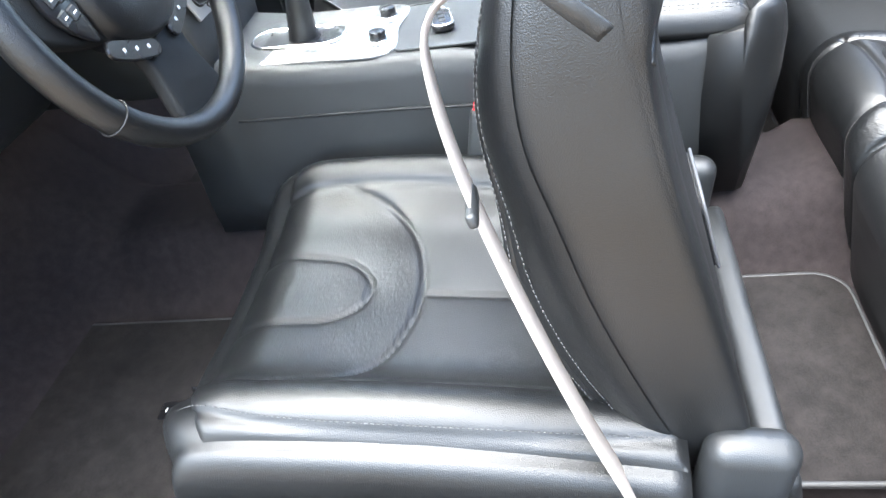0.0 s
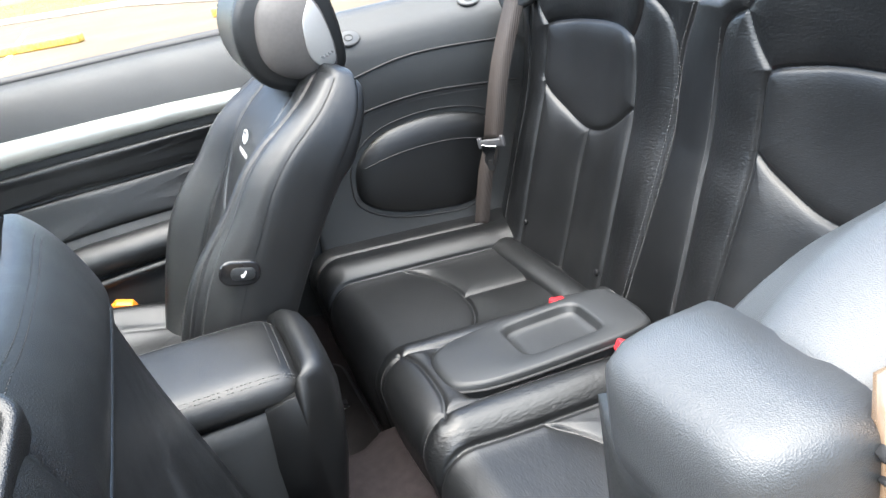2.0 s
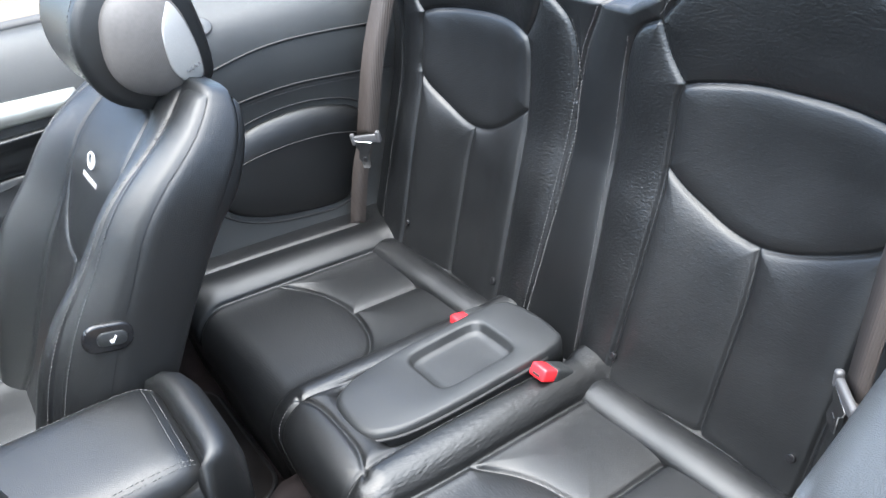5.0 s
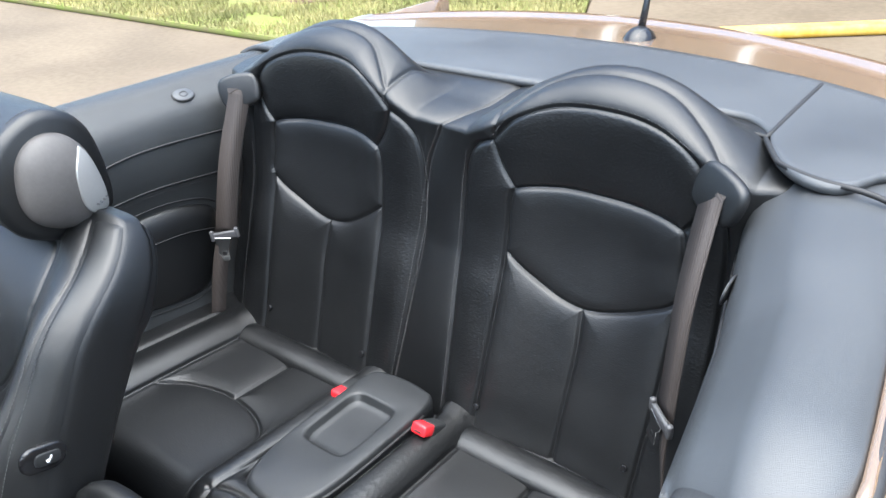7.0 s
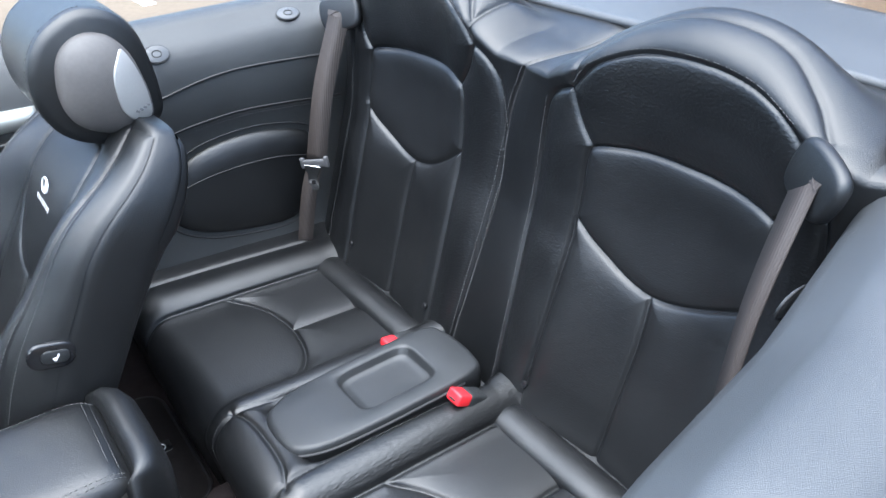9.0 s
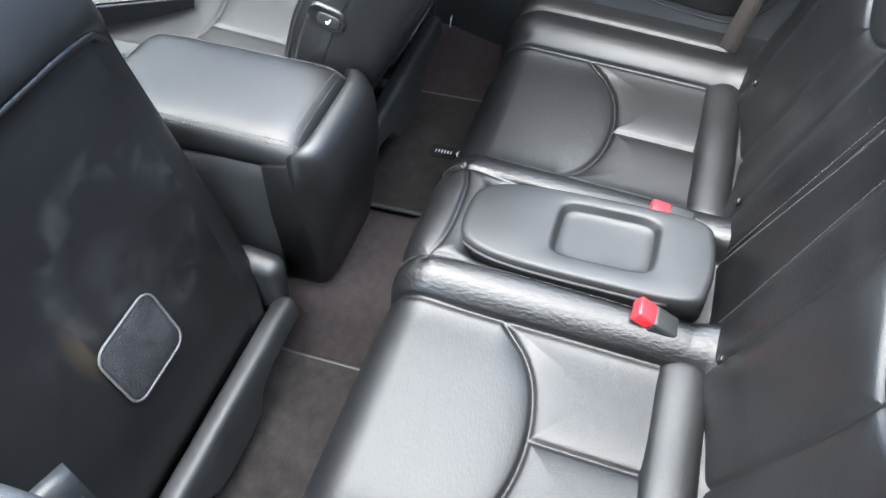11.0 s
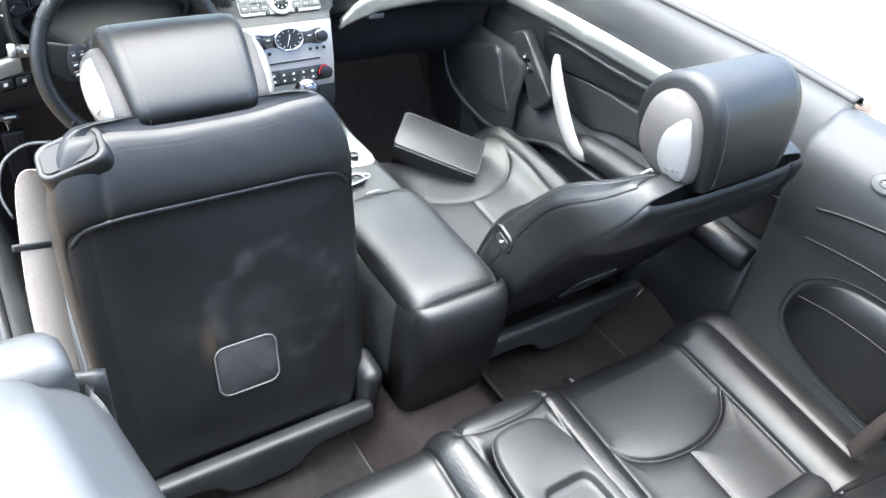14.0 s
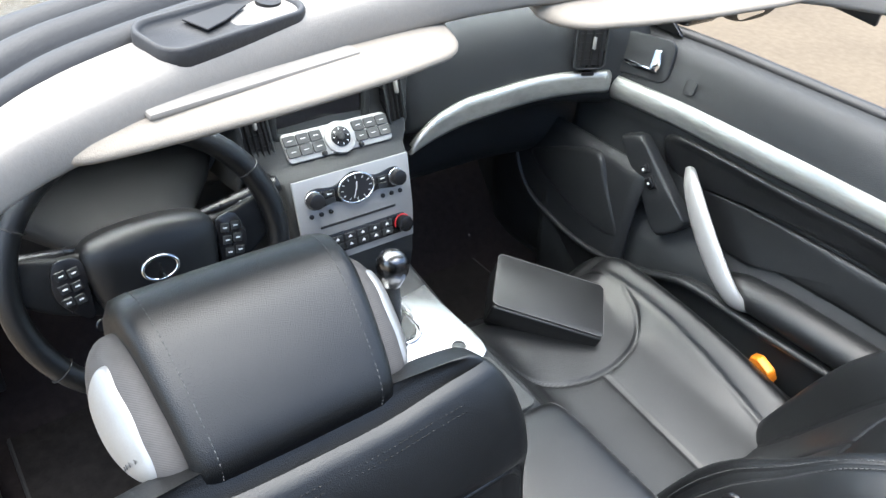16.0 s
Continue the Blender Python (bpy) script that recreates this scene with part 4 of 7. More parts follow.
    prof = [(0.0, 0.012), (0.015, -0.010), (0.055, -0.021), (0.10, -0.026), (0.140, -0.024), (0.172, -0.008), (0.192, 0.022), (0.195, 0.055), (0.180, 0.098), (0.145, 0.130), (0.095, 0.143), (0.045, 0.132), (0.010, 0.095), (-0.003, 0.05)]
    line = spline(prof, 6, True)
    mid = sum(line, V((0, 0, 0))) / len(line)
    rg = []
    for i in range(33):
        u = -1 + 2 * i / 32
        e = max(0.0, (abs(u) - 0.86) / 0.14)
        k = 1 - 0.14 * (1 - math.sqrt(1 - e * e)) - 0.012 * (math.exp(-(((abs(u) - 0.86) / 0.02) ** 2)))
        ring = []
        for p in line:
            w = 0.098 + 0.014 * p.x / 0.19
            ring.append(HL(u * w, mid.x + (p.x - mid.x) * k, mid.y + (p.y - mid.y) * k - 0.003 * (1 - u * u)))
        rg.append(ring)
    head_ob = mesh("headrest", *loft(rg), LEATHER, t)
    for q in (-1, 1):
        mesh("seam_thread", *stitches([HL(q * 0.80 * (0.098 + 0.014 * p.x / 0.19), mid.x + (p.x - mid.x) * 1.004, mid.y + (p.y - mid.y) * 1.004 - 0.001) for p in line + line[:1]]), THREAD, head_ob)
        pod = spline([(0.018, 0.016), (0.020, 0.060), (0.042, 0.096), (0.070, 0.112), (0.105, 0.110), (0.145, 0.092), (0.164, 0.068), (0.166, 0.040), (0.150, 0.014), (0.120, 0.0), (0.085, -0.002), (0.045, 0.002)], 6, True)
        pc = sum(pod, V((0, 0, 0))) / len(pod)
        fine = spline([tuple(p) for p in pod], 5, True)

        def bulge(x, y):
            """How far the pod stands out from the headrest's side."""
            a = math.atan2(y - pc.y, x - pc.x)
            b_ = min(fine, key=lambda p: abs((math.atan2(p.y - pc.y, p.x - pc.x) - a + math.pi) % (2 * math.pi) - math.pi))
            f = min(1.0, math.hypot(x - pc.x, y - pc.y) / (b_ - pc).length)
            return 0.106 + 0.010 * x / 0.19 + 0.036 * math.sqrt(max(0.0, 1 - f**2.2))

        def dome(line_, lift, steps):
            c_ = sum(line_, V((0, 0, 0))) / len(line_)
            out = [[HL(q * 0.085, p.x, p.y) for p in line_]]
            for f in steps:
                w = [c_ + (p - c_) * f for p in line_]
                e = min(1.0, (1 - f) * 60)
                out.append([HL(q * (bulge(p.x, p.y) + lift * e), p.x, p.y) for p in w])
            return loft(out)

        cap = mesh("speaker_pod", *dome(pod, 0.0, (1.0, 0.985, 0.95, 0.88, 0.76, 0.6, 0.4, 0.15)), GRILLE, head_ob, "grey cloth speaker pod")
        trim = spline([(0.132, 0.010), (0.126, 0.022), (0.110, 0.037), (0.085, 0.046), (0.058, 0.049), (0.036, 0.040), (0.027, 0.022), (0.036, 0.010), (0.075, 0.003), (0.112, 0.004)], 6, True)
        mesh("silver_cap", *dome(trim, 0.003, (1.0, 0.985, 0.95, 0.9, 0.75, 0.5, 0.15)), SILVER, cap, "satin silver speaker trim")
        for k in range(4):
            part("mark_bar", box_bm((0.0009, 0.005, 0.003), frame_at(HL(q * (bulge(0.048, 0.014 + 0.006 * k) + 0.0035), 0.048, 0.014 + 0.006 * k), ED, EH) @ pose(0, 0, 0, 0, 90, 90), 0.0003, 1), GREY_PLASTIC, cap)
    for q in (-1, 1):
        part("post", cyl_bm(0.007, 0.06, frame_at(W(q * 0.05, -0.02, 0.60), (1, 0, 0), ED) , 12), CHROME, head_ob)

    # cushion

    def C(x, y):
        a = abs(x) / 0.255
        f = (y - 0.10) / 0.56
        z = 0.388 + 0.060 * f + 0.060 * math.exp(-(((a - 0.86) / 0.20) ** 2)) * (0.62 + 0.38 * math.sin(min(max(f, 0), 1) * math.pi)) - 0.006 * math.exp(-((a / 0.3) ** 2))
        if f > 0.84:
            z -= 2.2 * (f - 0.84) ** 2
        return V((cx + x, y + dy, z + dz))

    grid = []
    for i in range(53):
        x = -0.262 + 0.524 * i / 52
        edge = 1 - (abs(x) / 0.262) ** 4 * 0.10
        col = [C(x, 0.11 + (0.535 * edge) * j / 26) - V((0, 0, 0.004)) for j in range(27)]
        e = col[-1]
        for j in range(1, 10):
            a = math.pi * 0.62 * j / 9
            col.append(V((e.x, e.y + 0.045 * math.sin(a), e.z - 0.050 * (1 - math.cos(a)))))
        e = col[-1]
        col += [V((e.x, e.y - 0.05 * j / 4, e.z + (0.27 + dz - e.z) * j / 4)) for j in range(1, 5)]
        grid.append(col)
    # close the sides
    for sgn in (0, -1):
        base = grid[sgn]
        q = -1 if sgn == 0 else 1
        side = []
        for j in range(1, 7):
            a = math.pi / 2 * j / 6
            side.append([v + V((q * 0.020 * math.sin(a), 0, -0.03 * (1 - math.cos(a)))) for v in base])
        low = [V((v.x, v.y, min(v.z, 0.31 + dz))) for v in side[-1]]
        side.append(low)
        grid = side[::-1] + grid if sgn == 0 else grid + side
    cush = mesh("cushion", *sheet(grid, 0.012), LEATHER, t)
    arc = [(0.0, 0.402), (0.10, 0.420), (0.160, 0.465), (0.184, 0.53)]
    seams = [([(-x, y) for x, y in arc[::-1]] + arc[1:], 1.0), ([(0.0, 0.402), (0.0, 0.25), (0.0, 0.10)], 0.9)]
    if driver:
        nose = [(0.0, 0.470), (0.030, 0.478), (0.056, 0.510), (0.064, 0.57), (0.066, 0.64)]
        seams += [([(-x, y) for x, y in nose[::-1]] + nose[1:], 0.8)]
    for q in (-1, 1):
        B = lambda pts: [(q * x, y) for x, y in pts]
        seams += [(B([(0.160, 0.10), (0.176, 0.25), (0.186, 0.40), (0.188, 0.52), (0.178, 0.63)]), 1.2), (B([(0.236, 0.10), (0.250, 0.25), (0.252, 0.42), (0.246, 0.54), (0.226, 0.64)]), 0.8)]
    A, Yy = np.meshgrid(np.linspace(-0.262, 0.262, 120), np.linspace(0, 1, 110), indexing="ij")
    Y = 0.112 + Yy * 0.530 * (1 - (np.abs(A) / 0.262) ** 4 * 0.10)
    Qc = Quilt(C, A, Y, seams, flip=1, puff=0.0035, lam=0.016, depth=0.0035, width=0.0034, rim=0.006, wrinkle=0.00012)
    polys = [("thigh_insert", [(-x, y) for x, y in arc[::-1]] + arc[1:] + [(0.178, 0.66), (-0.178, 0.66)], LEATHER_RIB, "")]
    for q in (-1, 1):
        B = lambda pts: [(q * x, y) for x, y in pts]
        polys += [("seat_panel", B([(0.0, 0.402), (0.10, 0.420), (0.160, 0.465), (0.184, 0.51), (0.186, 0.40), (0.176, 0.25), (0.160, 0.09), (0.0, 0.09)]), LEATHER_WORN, "")]
        polys += [("side_bolster", B([(0.160, 0.09), (0.176, 0.25), (0.186, 0.40), (0.188, 0.52), (0.178, 0.66), (0.226, 0.65), (0.246, 0.54), (0.252, 0.42), (0.250, 0.25), (0.236, 0.09)]), LEATHER, "")]
    polys += [("edge_cover", [(0.0, 0.0), (0.0, 0.9), (0.5, 0.9), (0.5, 0.0)], LEATHER, "")]
    Qc.panels(cush, "edge_cover", polys, LEATHER)
    for q in (-1, 1):
        mesh("seam_thread", *stitches(Qc.line([(q * x, y) for x, y in [(0.238, 0.14), (0.244, 0.25), (0.246, 0.42), (0.240, 0.54), (0.222, 0.63)]])), THREAD, cush)
    # plastic base skirt
    for q in (-1, 1):
        out = spline([(0.12, 0.30), (0.20, 0.345), (0.30, 0.33), (0.45, 0.335), (0.60, 0.33), (0.63, 0.29), (0.60, 0.25), (0.30, 0.235), (0.10, 0.24)], 5, True)
        part("side_skirt", plate_bm([(p.x, p.y) for p in out], 0.018, Matrix(((0, 0, q, cx + q * 0.272), (1, 0, 0, dy), (0, 1, 0, dz * 0.6), (0, 0, 0, 1))), 0.006, 3), PLASTIC, t)
    part("seat_frame", box_bm((0.46, 0.46, 0.07), Matrix.Translation((cx, 0.36 + dy, 0.275 + dz * 0.5)), 0.01, 2), PLASTIC, t)
    for q in (-1, 1):
        part("seat_rail", box_bm((0.035, 0.52, 0.035), Matrix.Translation((cx + q * 0.19, 0.36 + dy, 0.228)), 0.004, 2), STEEL, t)
    # switch on the inner shoulder side
    if not driver:
        sp = W(-0.238, 0.035, 0.275)
        hm = frame_at(sp + V((-0.004, 0, 0)), (0, 0.85, 0.25), (0, -0.25, 0.85))
        hm = hm @ pose(0, 0, 0, 0, 180, 0)
        bz = part("switch_bezel", plate_bm(round_rect(0.062, 0.040, 0.018, 6), 0.010, hm @ pose(0, 0, -0.002), 0.004, 3), SMOOTH, back, "black recline switch with a white symbol")
        part("rocker", plate_bm(round_rect(0.036, 0.020, 0.008, 5), 0.005, hm @ pose(0.004, 0, 0.006), 0.002, 2), PLASTIC, bz)
        part("symbol", plate_bm([(-0.004, -0.005), (-0.001, -0.005), (0.003, 0.004), (0.001, 0.006), (-0.001, 0.001), (-0.006, -0.001)], 0.0006, hm @ pose(0.006, 0, 0.0112), 0, 1), WHITE_INK, bz)
    return t, W, O


driver_seat, DW, DO = front_seat(-0.380, 1, 0.0, 0.0, -21.0, "black leather driver's bucket seat with its backrest folded forward", True, (-0.099, 0.579))
passenger_seat, PW, PO = front_seat(0.352, -1, -0.01, 0.06, 24.0, "upright black leather front passenger bucket seat", False, (-0.118, 0.582))


def belt_slot():
    """The plastic belt outlet on the driver's shoulder."""
    t = thing("shoulder_belt_guide", tuple(DW(-0.18, -0.08, 0.52)), "leather-trimmed belt guide on the folded driver's backrest", "belt guide")
    D_ = DW(0, 1, 0) - DW(0, 0, 0)
    m = frame_at((-0.579, 0.183, 0.9395), (1, -0.22, 0.42), (0.05, 0.90, 0.30))
    if (m.to_3x3() @ V((0, 0, 1))).z < 0:
        m = m @ pose(0, 0, 0, 180)
    ring = round_rect(0.100, 0.066, 0.020, 6)
    rg = []
    for f, z in ((1.12, -0.055), (1.10, -0.020), (1.06, -0.006), (1.0, 0.001), (0.92, 0.003), (0.84, 0.001), (0.78, -0.004), (0.75, -0.020), (0.6, -0.024)):
        rg.append([m @ V((p[0] * f, p[1] * (f if f > 0.9 else f - 0.10), z)) for p in ring])
    mesh("pad", *loft(rg), LEATHER, t)
    part("opening", plate_bm(round_rect(0.082, 0.046, 0.012, 5), 0.006, m @ pose(0, 0, -0.0035), 0, 1), SEAM, t)
    part("roller", cyl_bm(0.005, 0.066, m @ pose(0, 0.010, -0.003, 0, 90, 0), 14), SMOOTH, t)
    loop = [DW(-0.215, -0.055, 0.572), DW(-0.250, -0.045, 0.572), DW(-0.283, -0.050, 0.552), DW(-0.297, -0.070, 0.515), DW(-0.290, -0.085, 0.480)]
    mesh("guide_strap", *strap(spline(loop, 6), 0.012, 0.004, D_), PLASTIC, t)


belt_slot()


def driver_belt():
    t = thing("front_seat_belt", (-0.66, 0.05, 0.30), "taupe webbing driver's seat belt hanging beside the folded seat", "seat belt")
    path = spline([(-0.60, 0.262, 0.868), (-0.618, 0.280, 0.858), (-0.637, 0.286, 0.835), (-0.650, 0.275, 0.76), (-0.664, 0.245, 0.65), (-0.672, 0.205, 0.52), (-0.676, 0.15, 0.36), (-0.676, 0.13, 0.29)], 6)
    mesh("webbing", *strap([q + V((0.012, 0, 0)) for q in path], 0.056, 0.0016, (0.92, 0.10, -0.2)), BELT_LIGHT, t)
    m = frame_at((-0.652, 0.268, 0.735), (0.92, 0.1, -0.2), (0, 0.2, 1))
    part("slide_bar", box_bm((0.060, 0.012, 0.008), m, 0.0035, 3), PLASTIC, t)


driver_belt()


def front_buckle(at, aim, red=True):
    t = thing("front_belt_buckle", at, "black belt buckle with red push button beside the console", "seat belt buckle")
    m = frame_at(V(at), (0, 1, 0.2), aim)
    part("housing", box_bm((0.036, 0.085, 0.020), m @ pose(0, -0.042, 0), 0.007, 3), PLASTIC, t)
    part("push_button", box_bm((0.028, 0.022, 0.015), m @ pose(0, 0.002, 0.002), 0.004, 3), RED, t, "bright red push button")
    part("latch_slot", box_bm((0.018, 0.003, 0.004), m @ pose(0, 0.0125, 0.0), 0.0005, 1), SEAM, t)
    mesh("stalk", *tube([m @ V((0, -0.08, 0)), m @ V((0, -0.15, -0.01)), m @ V((0, -0.20, -0.02))], 0.011, 8), PLASTIC, t)


front_buckle((-0.140, 0.325, 0.540), (0.05, 0.35, 0.94))


def orange_clip():
    t = thing("belt_buckle_cover", (0.655, 0.25, 0.45), "bright orange plastic tag on the passenger's belt anchor", "plastic tag")
    part("tag", plate_bm([(-0.026, -0.075), (-0.031, 0.03), (-0.018, 0.054), (0.016, 0.054), (0.031, 0.028), (0.027, -0.075)], 0.018, frame_at((0.634, 0.232, 0.462), (0.1, 0.9, 0.3), (-0.5, -0.2, 0.8)), 0.003, 2), ORANGE, t)
    part("root", box_bm((0.03, 0.02, 0.03), frame_at((0.640, 0.235, 0.440), (1, 0.2, 0), (0, 0, 1)), 0.006, 2), ORANGE, t)


orange_clip()


def handbag():
    """A flat black leather wallet case that lies on the passenger cushion."""
    t = thing("document_case", (0.36, 0.56, 0.47), "black leather document wallet with worn pale edges lying on the seat", "document case")
    a, b, c = V((0.316, 0.685, 0.590)), V((0.485, 0.535, 0.538)), V((0.394, 0.455, 0.515))
    x = (b - a).normalized()
    n = x.cross(c - b).normalized()
    if n.z < 0:
        n = -n
    y = n.cross(x)
    w, d = (b - a).length, 0.135
    m = Matrix.Translation(a.lerp(b, 0.5) - y * d / 2 if (c - b).dot(y) < 0 else a.lerp(b, 0.5) + y * d / 2) @ Matrix((x, y, n)).transposed().to_4x4()
    part("body", box_bm((w * 0.98, d, 0.070), m @ pose(0, 0, -0.042), 0.014, 4), LEATHER, t)
    sy = -1 if (c - b).dot(y) < 0 else 1
    part("flap", plate_bm(round_rect(w, d * 0.98, 0.012, 5), 0.006, m @ pose(0, sy * 0.0, -0.005, 0, 0, 0), 0.0022, 2), LEATHER, t)
    rim = [m @ V((p[0], p[1], 0.0005)) for p in round_rect(w * 1.002, d * 0.985, 0.012, 5)]
    mesh("worn_edge", *tube(rim, 0.0010, 5, True), THREAD, t, "pale worn flap edge")
    part("spine", box_bm((w * 0.98, 0.012, 0.05), m @ pose(0, sy * d * 0.49, -0.028), 0.005, 3), LEATHER, t)


handbag()


def headrest_paper():
    t = thing("paper_tag", (0.535, -0.05, 0.42), "small white paper tag beneath the passenger seat", "paper tag")
    part("sheet", plate_bm([(-0.012, -0.008), (0.012, -0.004), (0.002, 0.014)], 0.0008, frame_at((0.535, -0.05, 0.44), (1, 0.3, 0.2), (0, -0.3, 1)), 0, 1), PAPER, t, smooth=False)


headrest_paper()


def seat_label_tag():
    t = thing("mat_tag", (-0.455, 0.735, 0.30), "small black fabric tag with pale marks on the driver's cushion", "fabric tag")
    m = frame_at((-0.515, 0.665, 0.36), (0.2, 0.9, 0), (0, -0.2, 1))
    part("tag", plate_bm(round_rect(0.03, 0.075, 0.004, 3), 0.002, m, 0.0006, 1), SMOOTH, t)
    for k in range(6):
        part("mark_bar", box_bm((0.002, 0.005, 0.0006), m @ pose(0.006, -0.025 + 0.007 * k, 0.0022, 0, 0, 90), 0, 1), WHITE_INK, t)


seat_label_tag()

# ---- centre console ----
def console():
    t = thing("centre_console", (0, 0.30, 0.33), "black centre console with padded armrest and aluminium shifter plate", "car console")
    # body: sections along y of (half width, top height)
    rings = []
    for y, w, top, lean in ((-0.010, 0.070, 0.50, 0), (-0.036, 0.088, 0.560, 0), (-0.044, 0.094, 0.592, 0), (-0.030, 0.098, 0.600, 0), (0.05, 0.102, 0.590, 0), (0.18, 0.106, 0.588, 0), (0.30, 0.110, 0.600, 0), (0.36, 0.110, 0.612, 0), (0.46, 0.110, 0.614, 0), (0.60, 0.112, 0.618, 0), (0.72, 0.115, 0.636, 0), (0.80, 0.115, 0.66, 0)):
        prof = [(-w * 0.95, 0.34), (-w, 0.40), (-w, 0.48), (-w * 0.99, top - 0.03), (-w * 0.94, top - 0.008), (-w * 0.85, top), (-w * 0.4, top + 0.001), (0, top + 0.001), (w * 0.4, top + 0.001), (w * 0.85, top), (w * 0.94, top - 0.008), (w * 0.99, top - 0.03), (w, 0.48), (w, 0.40), (w * 0.95, 0.34)]
        # the rear wall slopes forward towards the floor
        sl = 0.06 * max(0.0, 1 - (y + 0.044) / 0.1)
        rings.append([V((x, y + sl * max(0, (0.56 - z)) / 0.22, z)) for x, z in prof])
    mesh("body", *loft(rings), PLASTIC, t)
    # rear lip and panel seam
    out = [(-0.040, 0.606), (-0.0425, 0.624), (-0.050, 0.636), (-0.062, 0.637), (-0.075, 0.628), (-0.084, 0.610), (-0.088, 0.58), (-0.085, 0.53), (-0.076, 0.47), (-0.062, 0.41), (-0.046, 0.345), (0.03, 0.345), (0.03, 0.50), (0.02, 0.60)]
    lip = []
    for i in range(29):
        u = -1 + 2 * i / 28
        e = 1 - (1 - (1 - abs(u) ** 5) ** 0.5) * 0.30
        lip.append([V((0.102 * u, 0.02 + (y - 0.02) * e, 0.48 + (z - 0.48) * (0.75 + 0.25 * e) if z > 0.48 else z)) for y, z in out])
    mesh("rear_cover", *loft(lip), LEATHER, t, "padded black rear cover")
    for s in (-1, 1):
        mesh("side_seam", *tube(spline([(s * 0.113, 0.70, 0.545), (s * 0.112, 0.47, 0.540), (s * 0.111, 0.28, 0.532), (s * 0.110, 0.225, 0.545), (s * 0.108, 0.195, 0.575), (s * 0.105, 0.192, 0.596)], 8), 0.0024, 6), SEAM, t)
    # armrest lid: a padded block with rounded edges
    def lid_at(u, v):
        y = 0.137 + 0.175 * v
        w = 0.104 * (1 - 0.10 * abs(v) ** 8)
        h = max(0.0, 1 - abs(u) ** 7) ** 0.42 * max(0.0, 1 - abs(v) ** 11) ** 0.42
        return V((w * u + 0.006, y, 0.596 + 0.044 * h + 0.004 * (1 - u * u) + 0.008 * v))

    us = [math.sin(math.pi / 2 * (-1 + 2 * k / 40)) for k in range(41)]
    vs = [math.sin(math.pi / 2 * (-1 + 2 * k / 60)) for k in range(61)]
    lid = mesh("armrest_lid", *sheet([[lid_at(u, v) for v in vs] for u in us], 0.01), LEATHER, t, "padded black leather armrest lid")
    for f in (0.83, 0.88):
        for s in (-1, 1):
            mesh("seam_thread", *stitches([lid_at(s * f, -0.96 + 1.92 * k / 40) + V((0, 0, 0.0005)) for k in range(41)]), THREAD, lid)
        mesh("seam_thread", *stitches([lid_at(-0.85 + 1.7 * k / 30, -f - 0.06) + V((0, 0, 0.0005)) for k in range(31)]), THREAD, lid)
    part("latch", plate_bm(round_rect(0.036, 0.020, 0.008, 5), 0.004, frame_at((0.008, 0.312, 0.632), (1, 0, 0), (0, -0.3, 0.6)), 0.001, 2), PLASTIC, lid)
    mesh("latch_rim", *tube([frame_at((0.008, 0.316, 0.634), (1, 0, 0), (0, -0.3, 0.6)) @ V((p[0], p[1], 0.002)) for p in round_rect(0.042, 0.026, 0.011, 5)], 0.0012, 6, True), CHROME, lid)
    # rubber mat tray
    part("tray_mat", plate_bm(round_rect(0.17, 0.125, 0.012, 4), 0.004, frame_at((0, 0.385, 0.6135), (1, 0, 0), (0, 1, 0)), 0.001, 1), DASH, t, "ribbed black rubber tray mat")
    # shifter plate
    sm = frame_at((0, 0.585, 0.617), (1, 0, 0), (0, 1, 0.03))
    plate = part("shifter_plate", plate_bm([(p.x, p.y) for p in spline([(-0.09, -0.13), (-0.094, 0.0), (-0.09, 0.14), (0.0, 0.145), (0.09, 0.14), (0.094, 0.0), (0.09, -0.13), (0.0, -0.132)], 4, True)], 0.006, sm, 0.002, 2), ALUMINIUM, t, "bright brushed aluminium shifter plate")
    gate = [(p[0] - 0.012, p[1] + 0.02) for p in round_rect(0.060, 0.13, 0.026, 6)]
    mesh("gate_rim", *tube([sm @ V((x, y, 0.0075)) for x, y in [(q[0] * 1.18 + 0.002, q[1] * 1.12) for q in gate]], 0.004, 8, True), CHROME, plate)
    part("gate", plate_bm(gate, 0.003, sm @ pose(0, 0, 0.0055), 0.001, 1), SMOOTH, plate)
    for k in range(5):
        part("gear_mark", box_bm((0.003, 0.006, 0.0006), sm @ pose(0.028, 0.06 - 0.022 * k, 0.0088), 0, 1), WHITE_INK, plate)
    for x in (-0.042, 0.048):
        b = part("heater_knob", cyl_bm(0.0125, 0.016, sm @ pose(x - 0.003, -0.108, 0.013), 24, 0.002), SMOOTH, plate)
        mesh("knob_ring", *tube([sm @ V((x - 0.003 + 0.014 * math.cos(a), -0.108 + 0.014 * math.sin(a), 0.007)) for a in (2 * math.pi * k / 24 for k in range(24))], 0.0016, 6, True), CHROME, b)
    part("snow_switch", box_bm((0.03, 0.014, 0.006), sm @ pose(0.0, -0.108, 0.008), 0.0015, 2), SILVER, plate)
    # gear lever
    p0, p1 = V((-0.012, 0.60, 0.62)), V((-0.022, 0.585, 0.742))
    shaft = [p0, p0.lerp(p1, 0.35), p0.lerp(p1, 0.7), p1]
    lever = mesh("gear_lever", *tube(spline(shaft, 5), 0.0, 14, ends=(0.024, 0.011)), LEATHER, t, "black leather gear lever boot and shaft")
    mesh("collar", *tube([p0.lerp(p1, 0.30), p0.lerp(p1, 0.38)], 0.0175, 18), CHROME, lever)
    kr = []
    ax = (p1 - p0).normalized()
